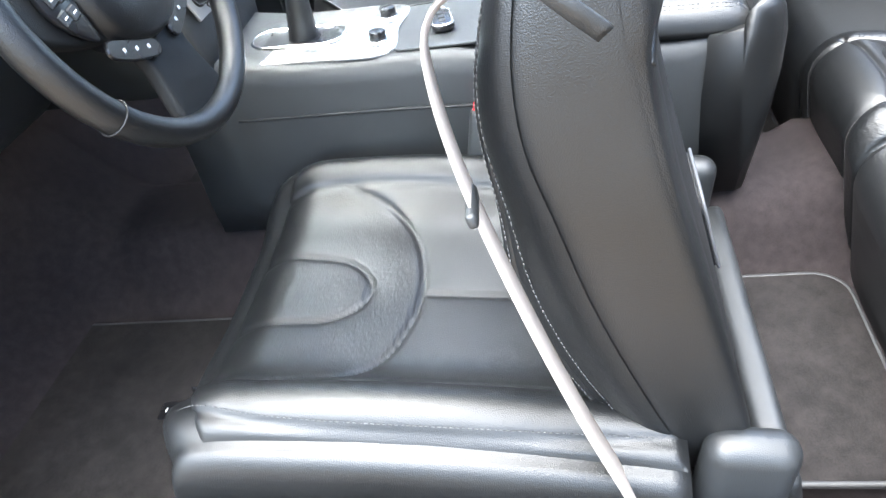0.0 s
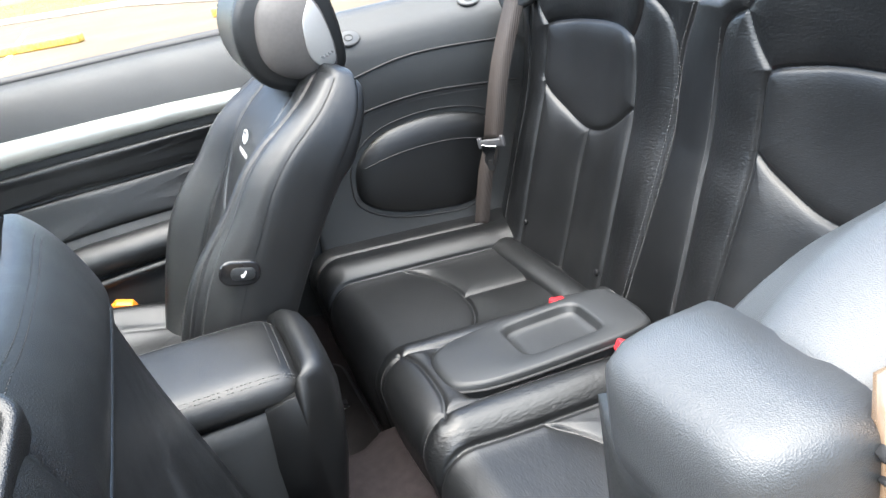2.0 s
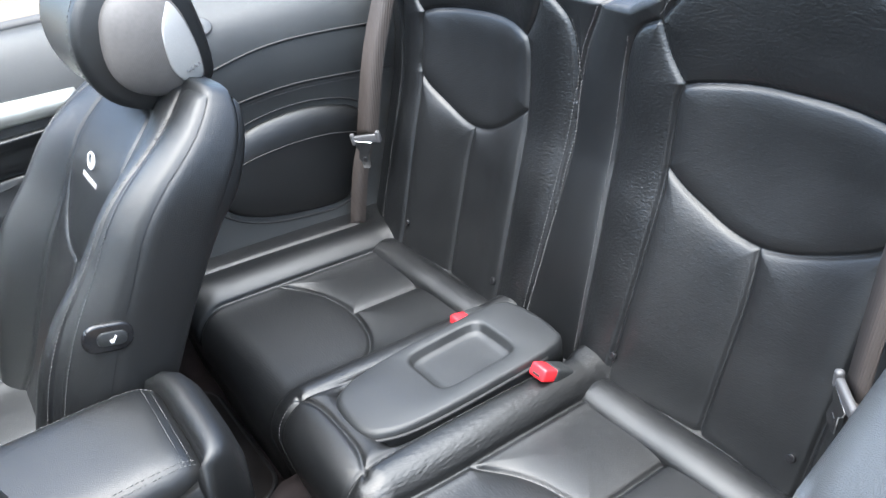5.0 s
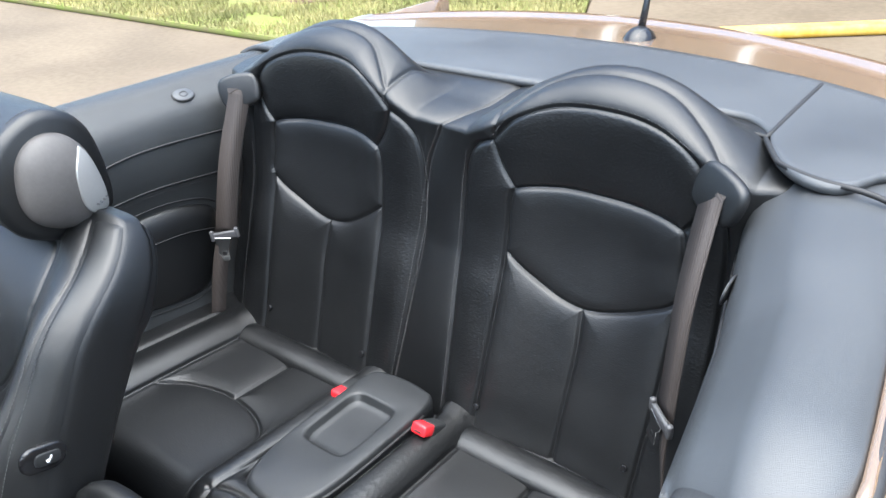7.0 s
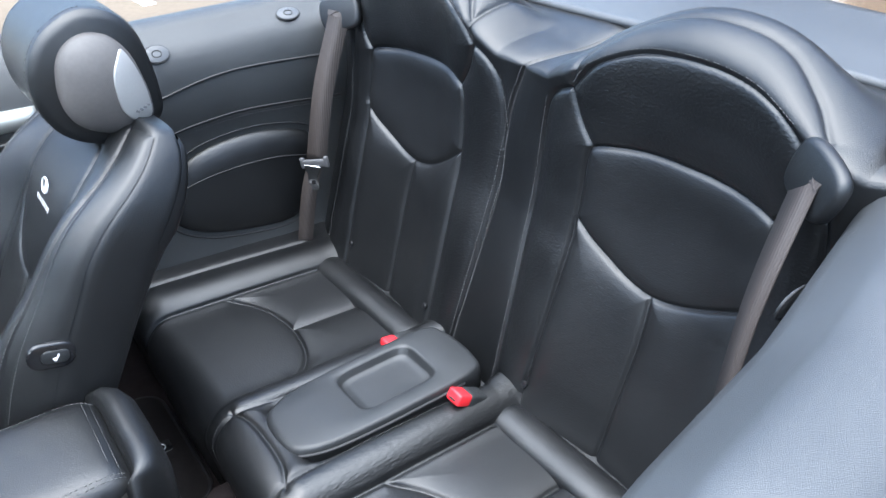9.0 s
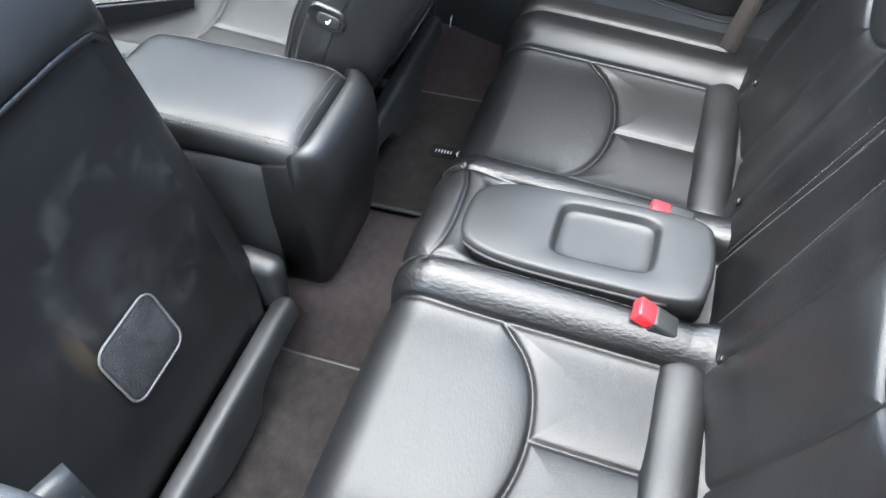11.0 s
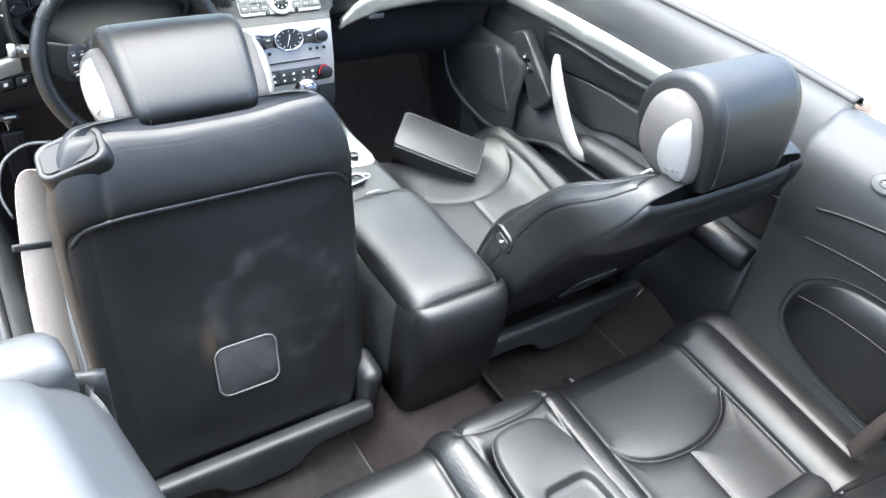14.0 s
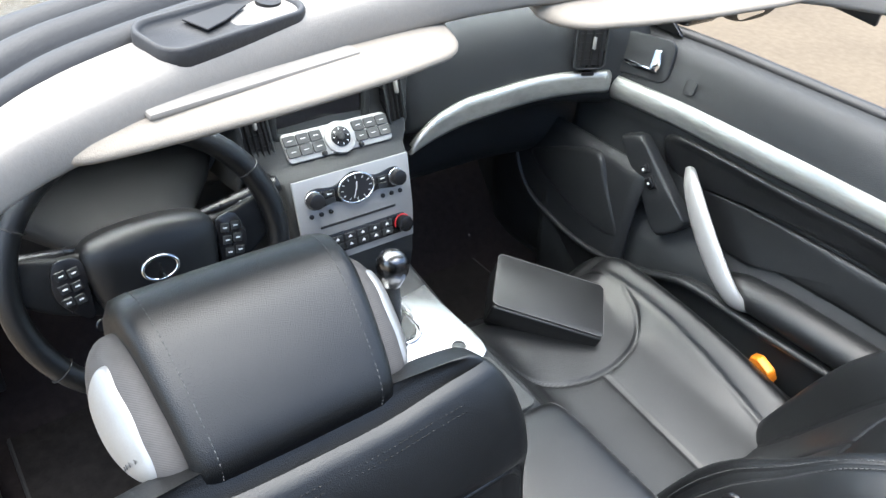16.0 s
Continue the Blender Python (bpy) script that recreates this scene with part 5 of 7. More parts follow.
    for h, rad in ((-0.045, 0.010), (-0.03, 0.013), (-0.012, 0.019), (0.006, 0.0235), (0.022, 0.024), (0.036, 0.019), (0.043, 0.010)):
        kr.append([p1 + ax * h + (ax.orthogonal().normalized() * math.cos(a) + ax.cross(ax.orthogonal().normalized()) * math.sin(a) * 1.15) * rad for a in (2 * math.pi * k / 20 for k in range(20))])
    mesh("knob", *loft(kr), DARK_CHROME, lever, "dark chrome shift knob")
    return t


console()


def key_fob():
    t = thing("key_fob", (-0.013, 0.38, 0.618), "black key fob with chrome edge lying on the console tray", "car key")
    m = frame_at((-0.010, 0.385, 0.625), (0.97, 0.22, 0), (-0.22, 0.97, 0))
    part("body", plate_bm(round_rect(0.072, 0.034, 0.014, 6), 0.012, m @ pose(0, 0, -0.006), 0.004, 3), SMOOTH, t)
    mesh("chrome_edge", *tube([m @ V((p[0], p[1], 0.004)) for p in round_rect(0.068, 0.030, 0.013, 6)], 0.0022, 6, True), CHROME, t)
    mesh("ring", *tube([m @ V((0.044 + 0.010 * math.cos(a), 0.010 * math.sin(a), 0.0)) for a in (2 * math.pi * k / 20 for k in range(20))], 0.0012, 6, True), CHROME, t)
    for k in range(3):
        part("button", plate_bm(round_rect(0.012, 0.010, 0.003, 3), 0.0015, m @ pose(-0.018 + 0.016 * k, 0, 0.0055), 0.0004, 1), PLASTIC, t)


key_fob()


# ---- dashboard ----
def vent(parent, m, w, h, slats=4, vertical=True):
    """A louvre vent in the plane of m."""
    v = part("air_vent", plate_bm(round_rect(w, h, 0.010, 4), 0.024, m @ pose(0, 0, -0.0225), 0.0015, 2), SMOOTH, parent, "black louvred air vent")
    part("well", plate_bm(round_rect(w * 0.84, h * 0.86, 0.006, 3), 0.001, m @ pose(0, 0, 0.0022), 0, 1), SEAM, v)
    n = slats
    for k in range(n):
        f = (k + 0.5) / n - 0.5
        if vertical:
            part("slat", box_bm((0.0022, h * 0.84, 0.008), m @ pose(f * w * 0.80, 0, 0.005, 0, 18, 0), 0.0008, 1), MATT, v)
        else:
            part("slat", box_bm((w * 0.82, 0.0025, 0.010), m @ pose(0, f * h * 0.80, 0.006, 18, 0, 0), 0.0008, 1), PLASTIC, v)
    for k in range(5):
        f = (k + 0.5) / 5 - 0.5
        part("fin", box_bm((w * 0.8, 0.0012, 0.004) if vertical else (0.0012, h * 0.8, 0.004), m @ (pose(0, f * h * 0.80, 0.003) if vertical else pose(f * w * 0.8, 0, 0.003)), 0, 1), SEAM, v)
    part("thumb_tab", box_bm((0.006, 0.026, 0.010) if vertical else (0.026, 0.008, 0.012), m @ pose(0.002, 0, 0.011), 0.003, 2), SILVER, v)
    mesh("vent_rim", *tube([m @ V((p[0], p[1], 0.003)) for p in round_rect(w, h, 0.012, 4)], 0.0028, 6, True), DASH, v)
    part("thumbwheel", plate_bm(round_rect(0.03, 0.008, 0.003, 3), 0.003, m @ pose(0, -h * 0.60, 0.0), 0.001, 1), SMOOTH, v)
    return v


def dashboard():
    t = thing("dashboard", (0, 0.95, 0.60), "black soft-touch dashboard with a silver trim band", "dashboard")
    xs = [-0.745 + 1.49 * i / 90 for i in range(91)]
    grid = []
    for x in xs:
        a = abs(x)
        # the face curves round towards the doors and bulges to the middle
        b = -0.06 * math.exp(-((a / 0.172) ** 8)) - 0.10 * math.exp(-(((x + 0.372) / 0.178) ** 10))
        bend = -0.10 * max(0.0, (a - 0.45) / 0.30) ** 2
        hood = 0.018 * math.exp(-(((x + 0.37) / 0.21) ** 4))
        pts = [(1.30, 1.005), (1.15, 1.018), (1.02, 1.022 + hood * 0.4), (0.93 - b * 0.3, 1.015 + hood * 0.7), (0.885 - b * 0.6, 0.995 + hood * 0.4), (0.862 - b, 0.96), (0.852 - b, 0.915), (0.846 - b, 0.868), (0.850 - b, 0.820), (0.868 - b * 0.6, 0.800), (0.90 - b * 0.3, 0.780), (0.925, 0.74), (0.95, 0.66), (1.00, 0.60), (1.12, 0.55)]
        grid.append([V((x, p.x + bend * (1 if p.y > 0.79 else 0.5), p.y)) for p in spline(pts, 4)])
    mesh("pad", *sheet(grid, -0.01), DASH, t)
    # silver bands
    def band(keys):
        g = []
        x0, x1 = keys[0][0], keys[-1][0]
        for i in range(41):
            x = x0 + (x1 - x0) * i / 40
            a = abs(x)
            bend = -0.10 * max(0.0, (a - 0.45) / 0.30) ** 2
            zt, zb = lerp_keys(keys, x)
            g.append([V((x, 0.847 - 0.004 - 0.011 * (1 - (2 * k / 12 - 1) ** 6) + bend, zt + (zb - zt) * k / 12)) for k in range(13)])
        return mesh("trim_band", *sheet(g, -0.006), WASHI, t, "brushed silver trim band")

    band([(0.186, 0.798, 0.776), (0.215, 0.826, 0.785), (0.245, 0.846, 0.794), (0.314, 0.867, 0.808), (0.40, 0.873, 0.815), (0.486, 0.878, 0.820), (0.60, 0.882, 0.828), (0.668, 0.883, 0.830)])
    band([(-0.73, 0.785, 0.728), (-0.645, 0.803, 0.751), (-0.56, 0.820, 0.773)])
    # glovebox seam and latch
    part("glovebox_latch", box_bm((0.05, 0.014, 0.014), Matrix.Translation((0.33, 0.905, 0.772)), 0.004, 2), SILVER, t)
    # centre tower
    tower = []
    for z, y, w in ((0.60, 0.715, 0.118), (0.66, 0.712, 0.120), (0.72, 0.722, 0.121), (0.80, 0.742, 0.122), (0.836, 0.756, 0.124), (0.846, 0.780, 0.132), (0.856, 0.800, 0.150), (0.886, 0.832, 0.172), (0.905, 0.846, 0.182), (0.985, 0.851, 0.186), (1.012, 0.860, 0.182), (1.020, 0.89, 0.17)):
        tower.append([V((-w, 1.0, z)), V((-w, y + 0.04, z)), V((-w * 0.985, y + 0.008, z)), V((-w * 0.94, y, z)), V((0, y - 0.006, z)), V((w * 0.94, y, z)), V((w * 0.985, y + 0.008, z)), V((w, y + 0.04, z)), V((w, 1.0, z))])
    mesh("centre_tower", *loft(tower), DASH, t)
    # screen in its recess
    sm = frame_at((-0.012, 0.8425, 0.942), (1, 0, 0), (0, 0.06, 1))
    scr = part("screen", plate_bm(round_rect(0.164, 0.104, 0.008, 4), 0.004, sm @ pose(0, 0, -0.002), 0.001, 1), SCREEN, t, "dark switched-off display screen")
    mesh("screen_bezel", *tube([sm @ V((p[0], p[1], 0.006)) for p in round_rect(0.180, 0.118, 0.012, 4)], 0.008, 8, True), DASH, scr)
    part("visor_strip", box_bm((0.206, 0.010, 0.004), sm @ pose(0, 0.058, 0.012), 0.0015, 2), SILVER, scr)
    for s in (-1, 1):
        vent(t, frame_at((-0.138, 0.834, 0.926) if s < 0 else (0.131, 0.834, 0.934), (1, 0.10 * s, 0.08 if s > 0 else 0.14), (-0.032 if s < 0 else -0.012, 0.03, 0.135)), 0.048 if s < 0 else 0.036, 0.146, 4 if s < 0 else 3)
    # control shelf with a round dial
    cm = frame_at((0.008, 0.8085, 0.8735), (1, 0, 0), (0, 0.70, 0.72))
    sh = part("control_panel", plate_bm(round_rect(0.204, 0.052, 0.008, 4), 0.006, cm @ pose(0, 0, -0.003), 0.002, 2), SILVER, t, "silver button panel with a round dial")
    for s in (-1, 1):
        for i in range(3):
            for j in range(2):
                part("button", plate_bm(round_rect(0.0225, 0.0180, 0.002, 2), 0.003, cm @ pose(s * (0.0415 + 0.0240 * i), -0.008 + 0.0195 * j, 0.003), 0.0006, 1), CONTROL_GREY, sh)
                part("button_mark", box_bm((0.009, 0.0012, 0.0004), cm @ pose(s * (0.0415 + 0.0240 * i), -0.008 + 0.0195 * j, 0.0062), 0, 1), WHITE_INK, sh)
        part("round_button", cyl_bm(0.005, 0.005, cm @ pose(s * 0.036, -0.022, 0.004), 16, 0.001), SMOOTH, sh)
    dial = part("dial", cyl_bm(0.029, 0.008, cm @ pose(0, -0.002, 0.006), 36, 0.002), SILVER, sh, "silver round control dial with a black middle")
    part("dial_face", cyl_bm(0.018, 0.004, cm @ pose(0, -0.002, 0.0105), 32, 0.001), SMOOTH, dial)
    for k in range(8):
        part("dial_mark", box_bm((0.003, 0.0012, 0.0004), cm @ pose(0.0135 * math.cos(k * math.pi / 4), -0.002 + 0.0135 * math.sin(k * math.pi / 4), 0.0127, 0, 0, 45 * k), 0, 1), WHITE_INK, dial)
    part("dial_hub", cyl_bm(0.007, 0.004, cm @ pose(0, -0.002, 0.0125), 20, 0.001), PLASTIC, dial)
    # silver stack with clock, knobs and the climate row
    km = frame_at((0.0, 0.735, 0.780), (1, 0, 0), (0, 0.30, 0.95))
    st = part("stack_panel", plate_bm([(-0.114, 0.068), (0.114, 0.068), (0.112, -0.03), (0.106, -0.085), (-0.106, -0.085), (-0.112, -0.03)], 0.005, km @ pose(0, 0, 0.002), 0.002, 2), SILVER, t, "satin silver centre stack")
    pod = spline([(-0.096, 0.032), (-0.082, 0.050), (-0.04, 0.046), (0, 0.062), (0.04, 0.046), (0.082, 0.050), (0.096, 0.032), (0.082, 0.014), (0.04, 0.018), (0, 0.004), (-0.04, 0.018), (-0.082, 0.014)], 5, True)
    part("audio_pod", plate_bm([(p.x, p.y) for p in pod], 0.005, km @ pose(0, 0, 0.006), 0.0015, 2), SMOOTH, st)
    ck = part("clock_face", plate_bm([(0.034 * math.cos(a), 0.024 * math.sin(a)) for a in (2 * math.pi * k / 36 for k in range(36))], 0.002, km @ pose(0, 0.033, 0.0105), 0, 1), GAUGE, st, "oval analogue clock with white hands")
    mesh("clock_rim", *tube([km @ V((0.035 * math.cos(a), 0.033 + 0.025 * math.sin(a), 0.0125)) for a in (2 * math.pi * k / 36 for k in range(36))], 0.0020, 8, True), CHROME, ck)
    for k in range(12):
        a = math.pi / 6 * k
        part("hour_mark", box_bm((0.005, 0.0011, 0.0003), km @ pose(0.028 * math.cos(a), 0.033 + 0.019 * math.sin(a), 0.0128, 0, 0, math.degrees(math.atan2(0.019 * math.sin(a), 0.028 * math.cos(a)))), 0, 1), WHITE_INK, ck)
    part("hour_hand", box_bm((0.0016, 0.013, 0.0004), km @ pose(0.001, 0.038, 0.0132, 0, 0, -8), 0, 1), WHITE_INK, ck)
    part("minute_hand", box_bm((0.0012, 0.018, 0.0004), km @ pose(-0.0035, 0.0255, 0.0134, 0, 0, -22), 0, 1), WHITE_INK, ck)
    for s in (-1, 1):
        k_ = part("knob", cyl_bm(0.0135, 0.018, km @ pose(s * 0.081, 0.032, 0.018), 28, 0.002), SMOOTH, st)
        mesh("knob_ring", *tube([km @ V((s * 0.081 + 0.0145 * math.cos(a), 0.032 + 0.0145 * math.sin(a), 0.012)) for a in (2 * math.pi * q / 24 for q in range(24))], 0.0013, 6, True), CHROME, k_)
        part("pod_button", box_bm((0.020, 0.010, 0.002), km @ pose(s * 0.052, 0.036, 0.0118), 0.0006, 1), PLASTIC, st)
        part("pod_button", box_bm((0.020, 0.010, 0.002), km @ pose(s * 0.052, 0.024, 0.0118), 0.0006, 1), PLASTIC, st)
        part("button_mark", box_bm((0.009, 0.0016, 0.0004), km @ pose(s * 0.052, 0.036, 0.0131), 0, 1), WHITE_INK, st)
        for i in range(3):
            part("preset_button", cyl_bm(0.0042, 0.004, km @ pose(s * (0.052 + 0.018 * i), 0.004, 0.008), 14, 0.001), SMOOTH, st)
    part("disc_slot", box_bm((0.15, 0.004, 0.002), km @ pose(0.0, -0.020, 0.0075), 0.0005, 1), SEAM, st)
    row = part("climate_panel", plate_bm([(p[0], p[1]) for p in round_rect(0.192, 0.036, 0.014, 5)], 0.004, km @ pose(0, -0.054, 0.006), 0.0015, 2), SMOOTH, st)
    for i in range(5):
        for j in range(2):
            part("climate_button", box_bm((0.022, 0.012, 0.003), km @ pose(-0.05 + 0.025 * i, -0.061 + 0.014 * j, 0.0108), 0.001, 1), PLASTIC, row)
            part("button_mark", plate_bm([(-0.004, -0.002), (0.004, -0.002), (0.0, 0.003)], 0.0004, km @ pose(-0.05 + 0.025 * i, -0.061 + 0.014 * j, 0.0122), 0, 1), WHITE_INK, row)
    for s in (-1, 1):
        kk = part("temperature_knob", cyl_bm(0.0145, 0.018, km @ pose(s * 0.082, -0.054, 0.018), 28, 0.002), SMOOTH, row)
        mesh("knob_ring", *tube([km @ V((s * 0.082 + 0.0155 * math.cos(a), -0.054 + 0.0155 * math.sin(a), 0.012)) for a in (2 * math.pi * q / 24 for q in range(14 if s > 0 else 24))], 0.0010, 6, s < 0), RED if s > 0 else CHROME, kk)
    # side vents
    vent(t, frame_at((0.618, 0.812, 0.945), (1, -0.42, 0.0), (0.0, 0.14, 1)), 0.070, 0.112, 3)
    vent(t, frame_at((-0.642, 0.802, 0.912), (1, 0.45, 0.0), (0.0, 0.14, 1)), 0.075, 0.11, 3)
    # driver's lower buttons
    lb = frame_at((-0.600, 0.815, 0.762), (1, 0.25, 0), (0, -0.2, 1))
    lp = part("switch_panel", plate_bm(round_rect(0.13, 0.034, 0.005, 3), 0.006, lb, 0.0015, 1), SMOOTH, t)
    for k in range(3):
        part("switch", box_bm((0.030, 0.022, 0.005), lb @ pose(-0.04 + 0.038 * k, 0, 0.007), 0.002, 2), PLASTIC, lp)
        part("switch_mark", box_bm((0.008, 0.008, 0.0004), lb @ pose(-0.04 + 0.038 * k, 0.002, 0.0097), 0, 1), WHITE_INK, lp)
    return t


dashboard()


def instrument_cluster():
    t = thing("instrument_cluster", (-0.37, 0.90, 0.93), "hooded instrument cluster with round dark gauges and pale markings", "instrument cluster")
    # hood: a deep arched rim
    arch_o = spline([(-0.190, 0.835), (-0.200, 0.90), (-0.188, 0.965), (-0.13, 0.995), (0.0, 1.005), (0.13, 0.995), (0.188, 0.965), (0.200, 0.90), (0.190, 0.835)], 8)
    def sec(y, f, dz):
        return [V((-0.372 + p.x * f, y, 0.91 + (p.y - 0.91) * f + dz)) for p in arch_o]
    rows = [sec(1.05, 1.05, -0.02), sec(0.90, 1.05, 0.0), sec(0.82, 1.04, 0.0), sec(0.792, 1.01, -0.004), sec(0.785, 0.985, -0.006), sec(0.792, 0.96, -0.008), sec(0.82, 0.94, -0.010), sec(0.875, 0.92, -0.010)]
    mesh("hood", *sheet(rows, 0.004), DASH, t)
    fm = frame_at((-0.372, 0.872, 0.905), (1, 0, 0), (0, 0.30, 1))
    face = part("gauge_panel", plate_bm(round_rect(0.37, 0.150, 0.05, 6), 0.004, fm @ pose(0, 0, -0.004), 0.001, 1), GAUGE, t)
    for x, r in ((-0.085, 0.062), (0.085, 0.062), (-0.165, 0.026), (0.165, 0.026)):
        g = mesh("gauge_ring", *tube([fm @ V((x + r * math.cos(a), r * math.sin(a), 0.006)) for a in (2 * math.pi * k / 40 for k in range(40))], 0.0035, 8, True), SMOOTH, face)
        mesh("scale_arc", *tube([fm @ V((x + r * 0.86 * math.cos(a), r * 0.86 * math.sin(a), 0.002)) for a in (radians(-40 + 260 * k / 36) for k in range(37))], 0.0009, 4), WHITE_INK, g)
        for k in range(11 if r > 0.04 else 5):
            a = radians(-40 + 260 * k / (10 if r > 0.04 else 4))
            part("scale_mark", box_bm((0.008 * r / 0.06, 0.0014, 0.0005), fm @ pose(x + r * 0.78 * math.cos(a), r * 0.78 * math.sin(a), 0.002, 0, 0, math.degrees(a)), 0, 1), WHITE_INK, g)
        part("needle", box_bm((r * 0.7, 0.0022, 0.0012), fm @ pose(x + r * 0.28 * math.cos(radians(215)), r * 0.28 * math.sin(radians(215)), 0.005, 0, 0, 215), 0.0004, 1), WHITE_INK, g)
        part("needle_hub", cyl_bm(0.008, 0.004, fm @ pose(x, 0, 0.005), 18, 0.001), SMOOTH, g)
    part("centre_display", plate_bm(round_rect(0.042, 0.055, 0.004, 3), 0.001, fm @ pose(0, -0.005, 0.001), 0, 1), SCREEN, face)
    # lower column shroud
    sh = []
    for y, w, h in ((0.90, 0.175, 0.048), (0.86, 0.170, 0.050), (0.82, 0.150, 0.047), (0.76, 0.105, 0.040), (0.70, 0.072, 0.034), (0.665, 0.055, 0.028)):
        sh.append([V((-0.370 + w * math.cos(a), y, 0.845 + (y - 0.69) * 0.12 + h * math.sin(a))) for a in (2 * math.pi * k / 24 for k in range(24))])
    mesh("column_shroud", *loft(sh), MATT, t)
    side = frame_at((-0.572, 0.800, 0.925), (0.6, -0.75, 0), (0, 0.1, 1))
    for k in range(2):
        part("dimmer_button", box_bm((0.026, 0.022, 0.006), side @ pose(0, 0.015 - 0.03 * k, 0.0), 0.003, 2), PLASTIC, t)
        part("button_mark", box_bm((0.008, 0.003, 0.0004), side @ pose(0, 0.015 - 0.03 * k, 0.0033), 0, 1), WHITE_INK, t)
    return t


instrument_cluster()


def steering_wheel():
    t = thing("steering_wheel", (-0.370, 0.66, 0.80), "black leather three-spoke steering wheel with a round badge", "steering wheel")
    m = frame_at((-0.370, 0.636, 0.860), (1, 0, 0), (0, 0.307, 0.952))
    R = 0.176
    n = 64
    verts, faces = [], []
    k2 = 14
    for i in range(n):
        a = 2 * math.pi * i / n
        grip = 0.0145 + 0.0025 * max(0, math.cos(2 * (a - 0.4))) * (1 if a < math.pi else 0.6)
        for j in range(k2):
            b = 2 * math.pi * j / k2
            rr = R + grip * math.cos(b)
            verts.append(m @ V((rr * math.cos(a), rr * math.sin(a), grip * 1.05 * math.sin(b))))
    for i in range(n):
        for j in range(k2):
            faces.append((i * k2 + j, i * k2 + (j + 1) % k2, ((i + 1) % n) * k2 + (j + 1) % k2, ((i + 1) % n) * k2 + j))
    mesh("rim", verts, faces, LEATHER, t)
    for a in (32, 148, 215, 325):
        c, s = math.cos(radians(a)), math.sin(radians(a))
        mesh("rim_seam", *tube([m @ V(((R + 0.0172 * math.cos(b)) * c, (R + 0.0172 * math.cos(b)) * s, 0.0178 * math.sin(b))) for b in (2 * math.pi * k / 16 for k in range(16))], 0.0011, 5, True), SEAM, t)
    # spokes
    def spoke(pts, name="spoke"):
        return part(name, plate_bm([(p.x, p.y) for p in spline(pts, 5, True)], 0.018, m @ pose(0, 0, -0.022), 0.006, 3), MATT, t)
    spoke([(0.05, 0.028), (0.11, 0.040), (0.172, 0.050), (0.174, 0.005), (0.12, -0.035), (0.05, -0.05)])
    spoke([(-0.05, -0.05), (-0.12, -0.035), (-0.174, 0.005), (-0.172, 0.050), (-0.11, 0.040), (-0.05, 0.028)])
    spoke([(-0.05, -0.04), (0.05, -0.04), (0.042, -0.10), (0.05, -0.168), (0.0, -0.176), (-0.05, -0.168), (-0.042, -0.10)])
    hub = spline([(-0.078, 0.048), (0.0, 0.060), (0.078, 0.048), (0.086, 0.0), (0.066, -0.055), (0.0, -0.078), (-0.066, -0.055), (-0.086, 0.0)], 6, True)
    c = V((0, 0, 0))
    rg = [[m @ V((p.x * f, p.y * f, z)) for p in hub] for f, z in ((1.0, -0.03), (1.0, -0.004), (0.97, 0.006), (0.88, 0.013), (0.65, 0.018), (0.3, 0.020), (0.05, 0.020))]
    pad_ = mesh("airbag_cover", *loft(rg), LEATHER, t)
    bm_ = m @ pose(0, 0.0, 0.021)
    bd = mesh("badge", *tube([bm_ @ V((0.023 * math.cos(a), 0.016 * math.sin(a), 0)) for a in (2 * math.pi * k / 28 for k in range(28))], 0.0026, 8, True), CHROME, pad_, "chrome oval badge")
    part("badge_wedge", plate_bm([(-0.006, -0.014), (0.0, 0.009), (0.006, -0.014), (0.002, -0.014), (0, -0.004), (-0.002, -0.014)], 0.002, bm_, 0, 1), CHROME, bd)
    for s in (-1, 1):
        sw = part("button_pod", plate_bm([(p.x * s, p.y) for p in spline([(0.088, 0.034), (0.118, 0.038), (0.128, 0.0), (0.112, -0.03), (0.09, -0.045), (0.086, -0.01)], 5, True)][:: s], 0.006, m @ pose(0, 0, -0.002), 0.002, 2), SMOOTH, t)
        for i in range(3):
            for j in range(2):
                part("button", box_bm((0.013, 0.013, 0.003), m @ pose(s * (0.099 + 0.015 * j), 0.022 - 0.018 * i, 0.005, 0, 0, -10 * s), 0.002, 1), PLASTIC, sw)
                part("button_mark", box_bm((0.006, 0.0016, 0.0004), m @ pose(s * (0.099 + 0.015 * j), 0.022 - 0.018 * i, 0.0067, 0, 0, -10 * s), 0, 1), WHITE_INK, sw)
        lw = part("lower_switch_bar", plate_bm([(p.x * s, p.y) for p in spline([(0.02, -0.075), (0.06, -0.058), (0.085, -0.05), (0.09, -0.066), (0.055, -0.084), (0.022, -0.092)], 4, True)][:: s], 0.005, m @ pose(0, 0, -0.003), 0.0015, 1), SMOOTH, t)
        for i in range(3):
            part("button_mark", box_bm((0.004, 0.004, 0.0004), m @ pose(s * (0.035 + 0.018 * i), -0.078 + 0.006 * i, 0.0023), 0, 1), WHITE_INK, lw)
    # stalks
    for s in (-1, 1):
        p0, p1 = m @ V((s * 0.06, 0.02, -0.075)), m @ V((s * 0.205, 0.035 if s < 0 else 0.04, -0.07))
        st = mesh("column_stalk", *tube([p0, p0.lerp(p1, 0.5), p0.lerp(p1, 0.62), p1], 0.0, 14, ends=(0.009, 0.013)), SMOOTH, t)
        mesh("stalk_tip", *tube([p1, p1 + (p1 - p0).normalized() * 0.012], 0.0135, 16), SILVER if s < 0 else SMOOTH, st)
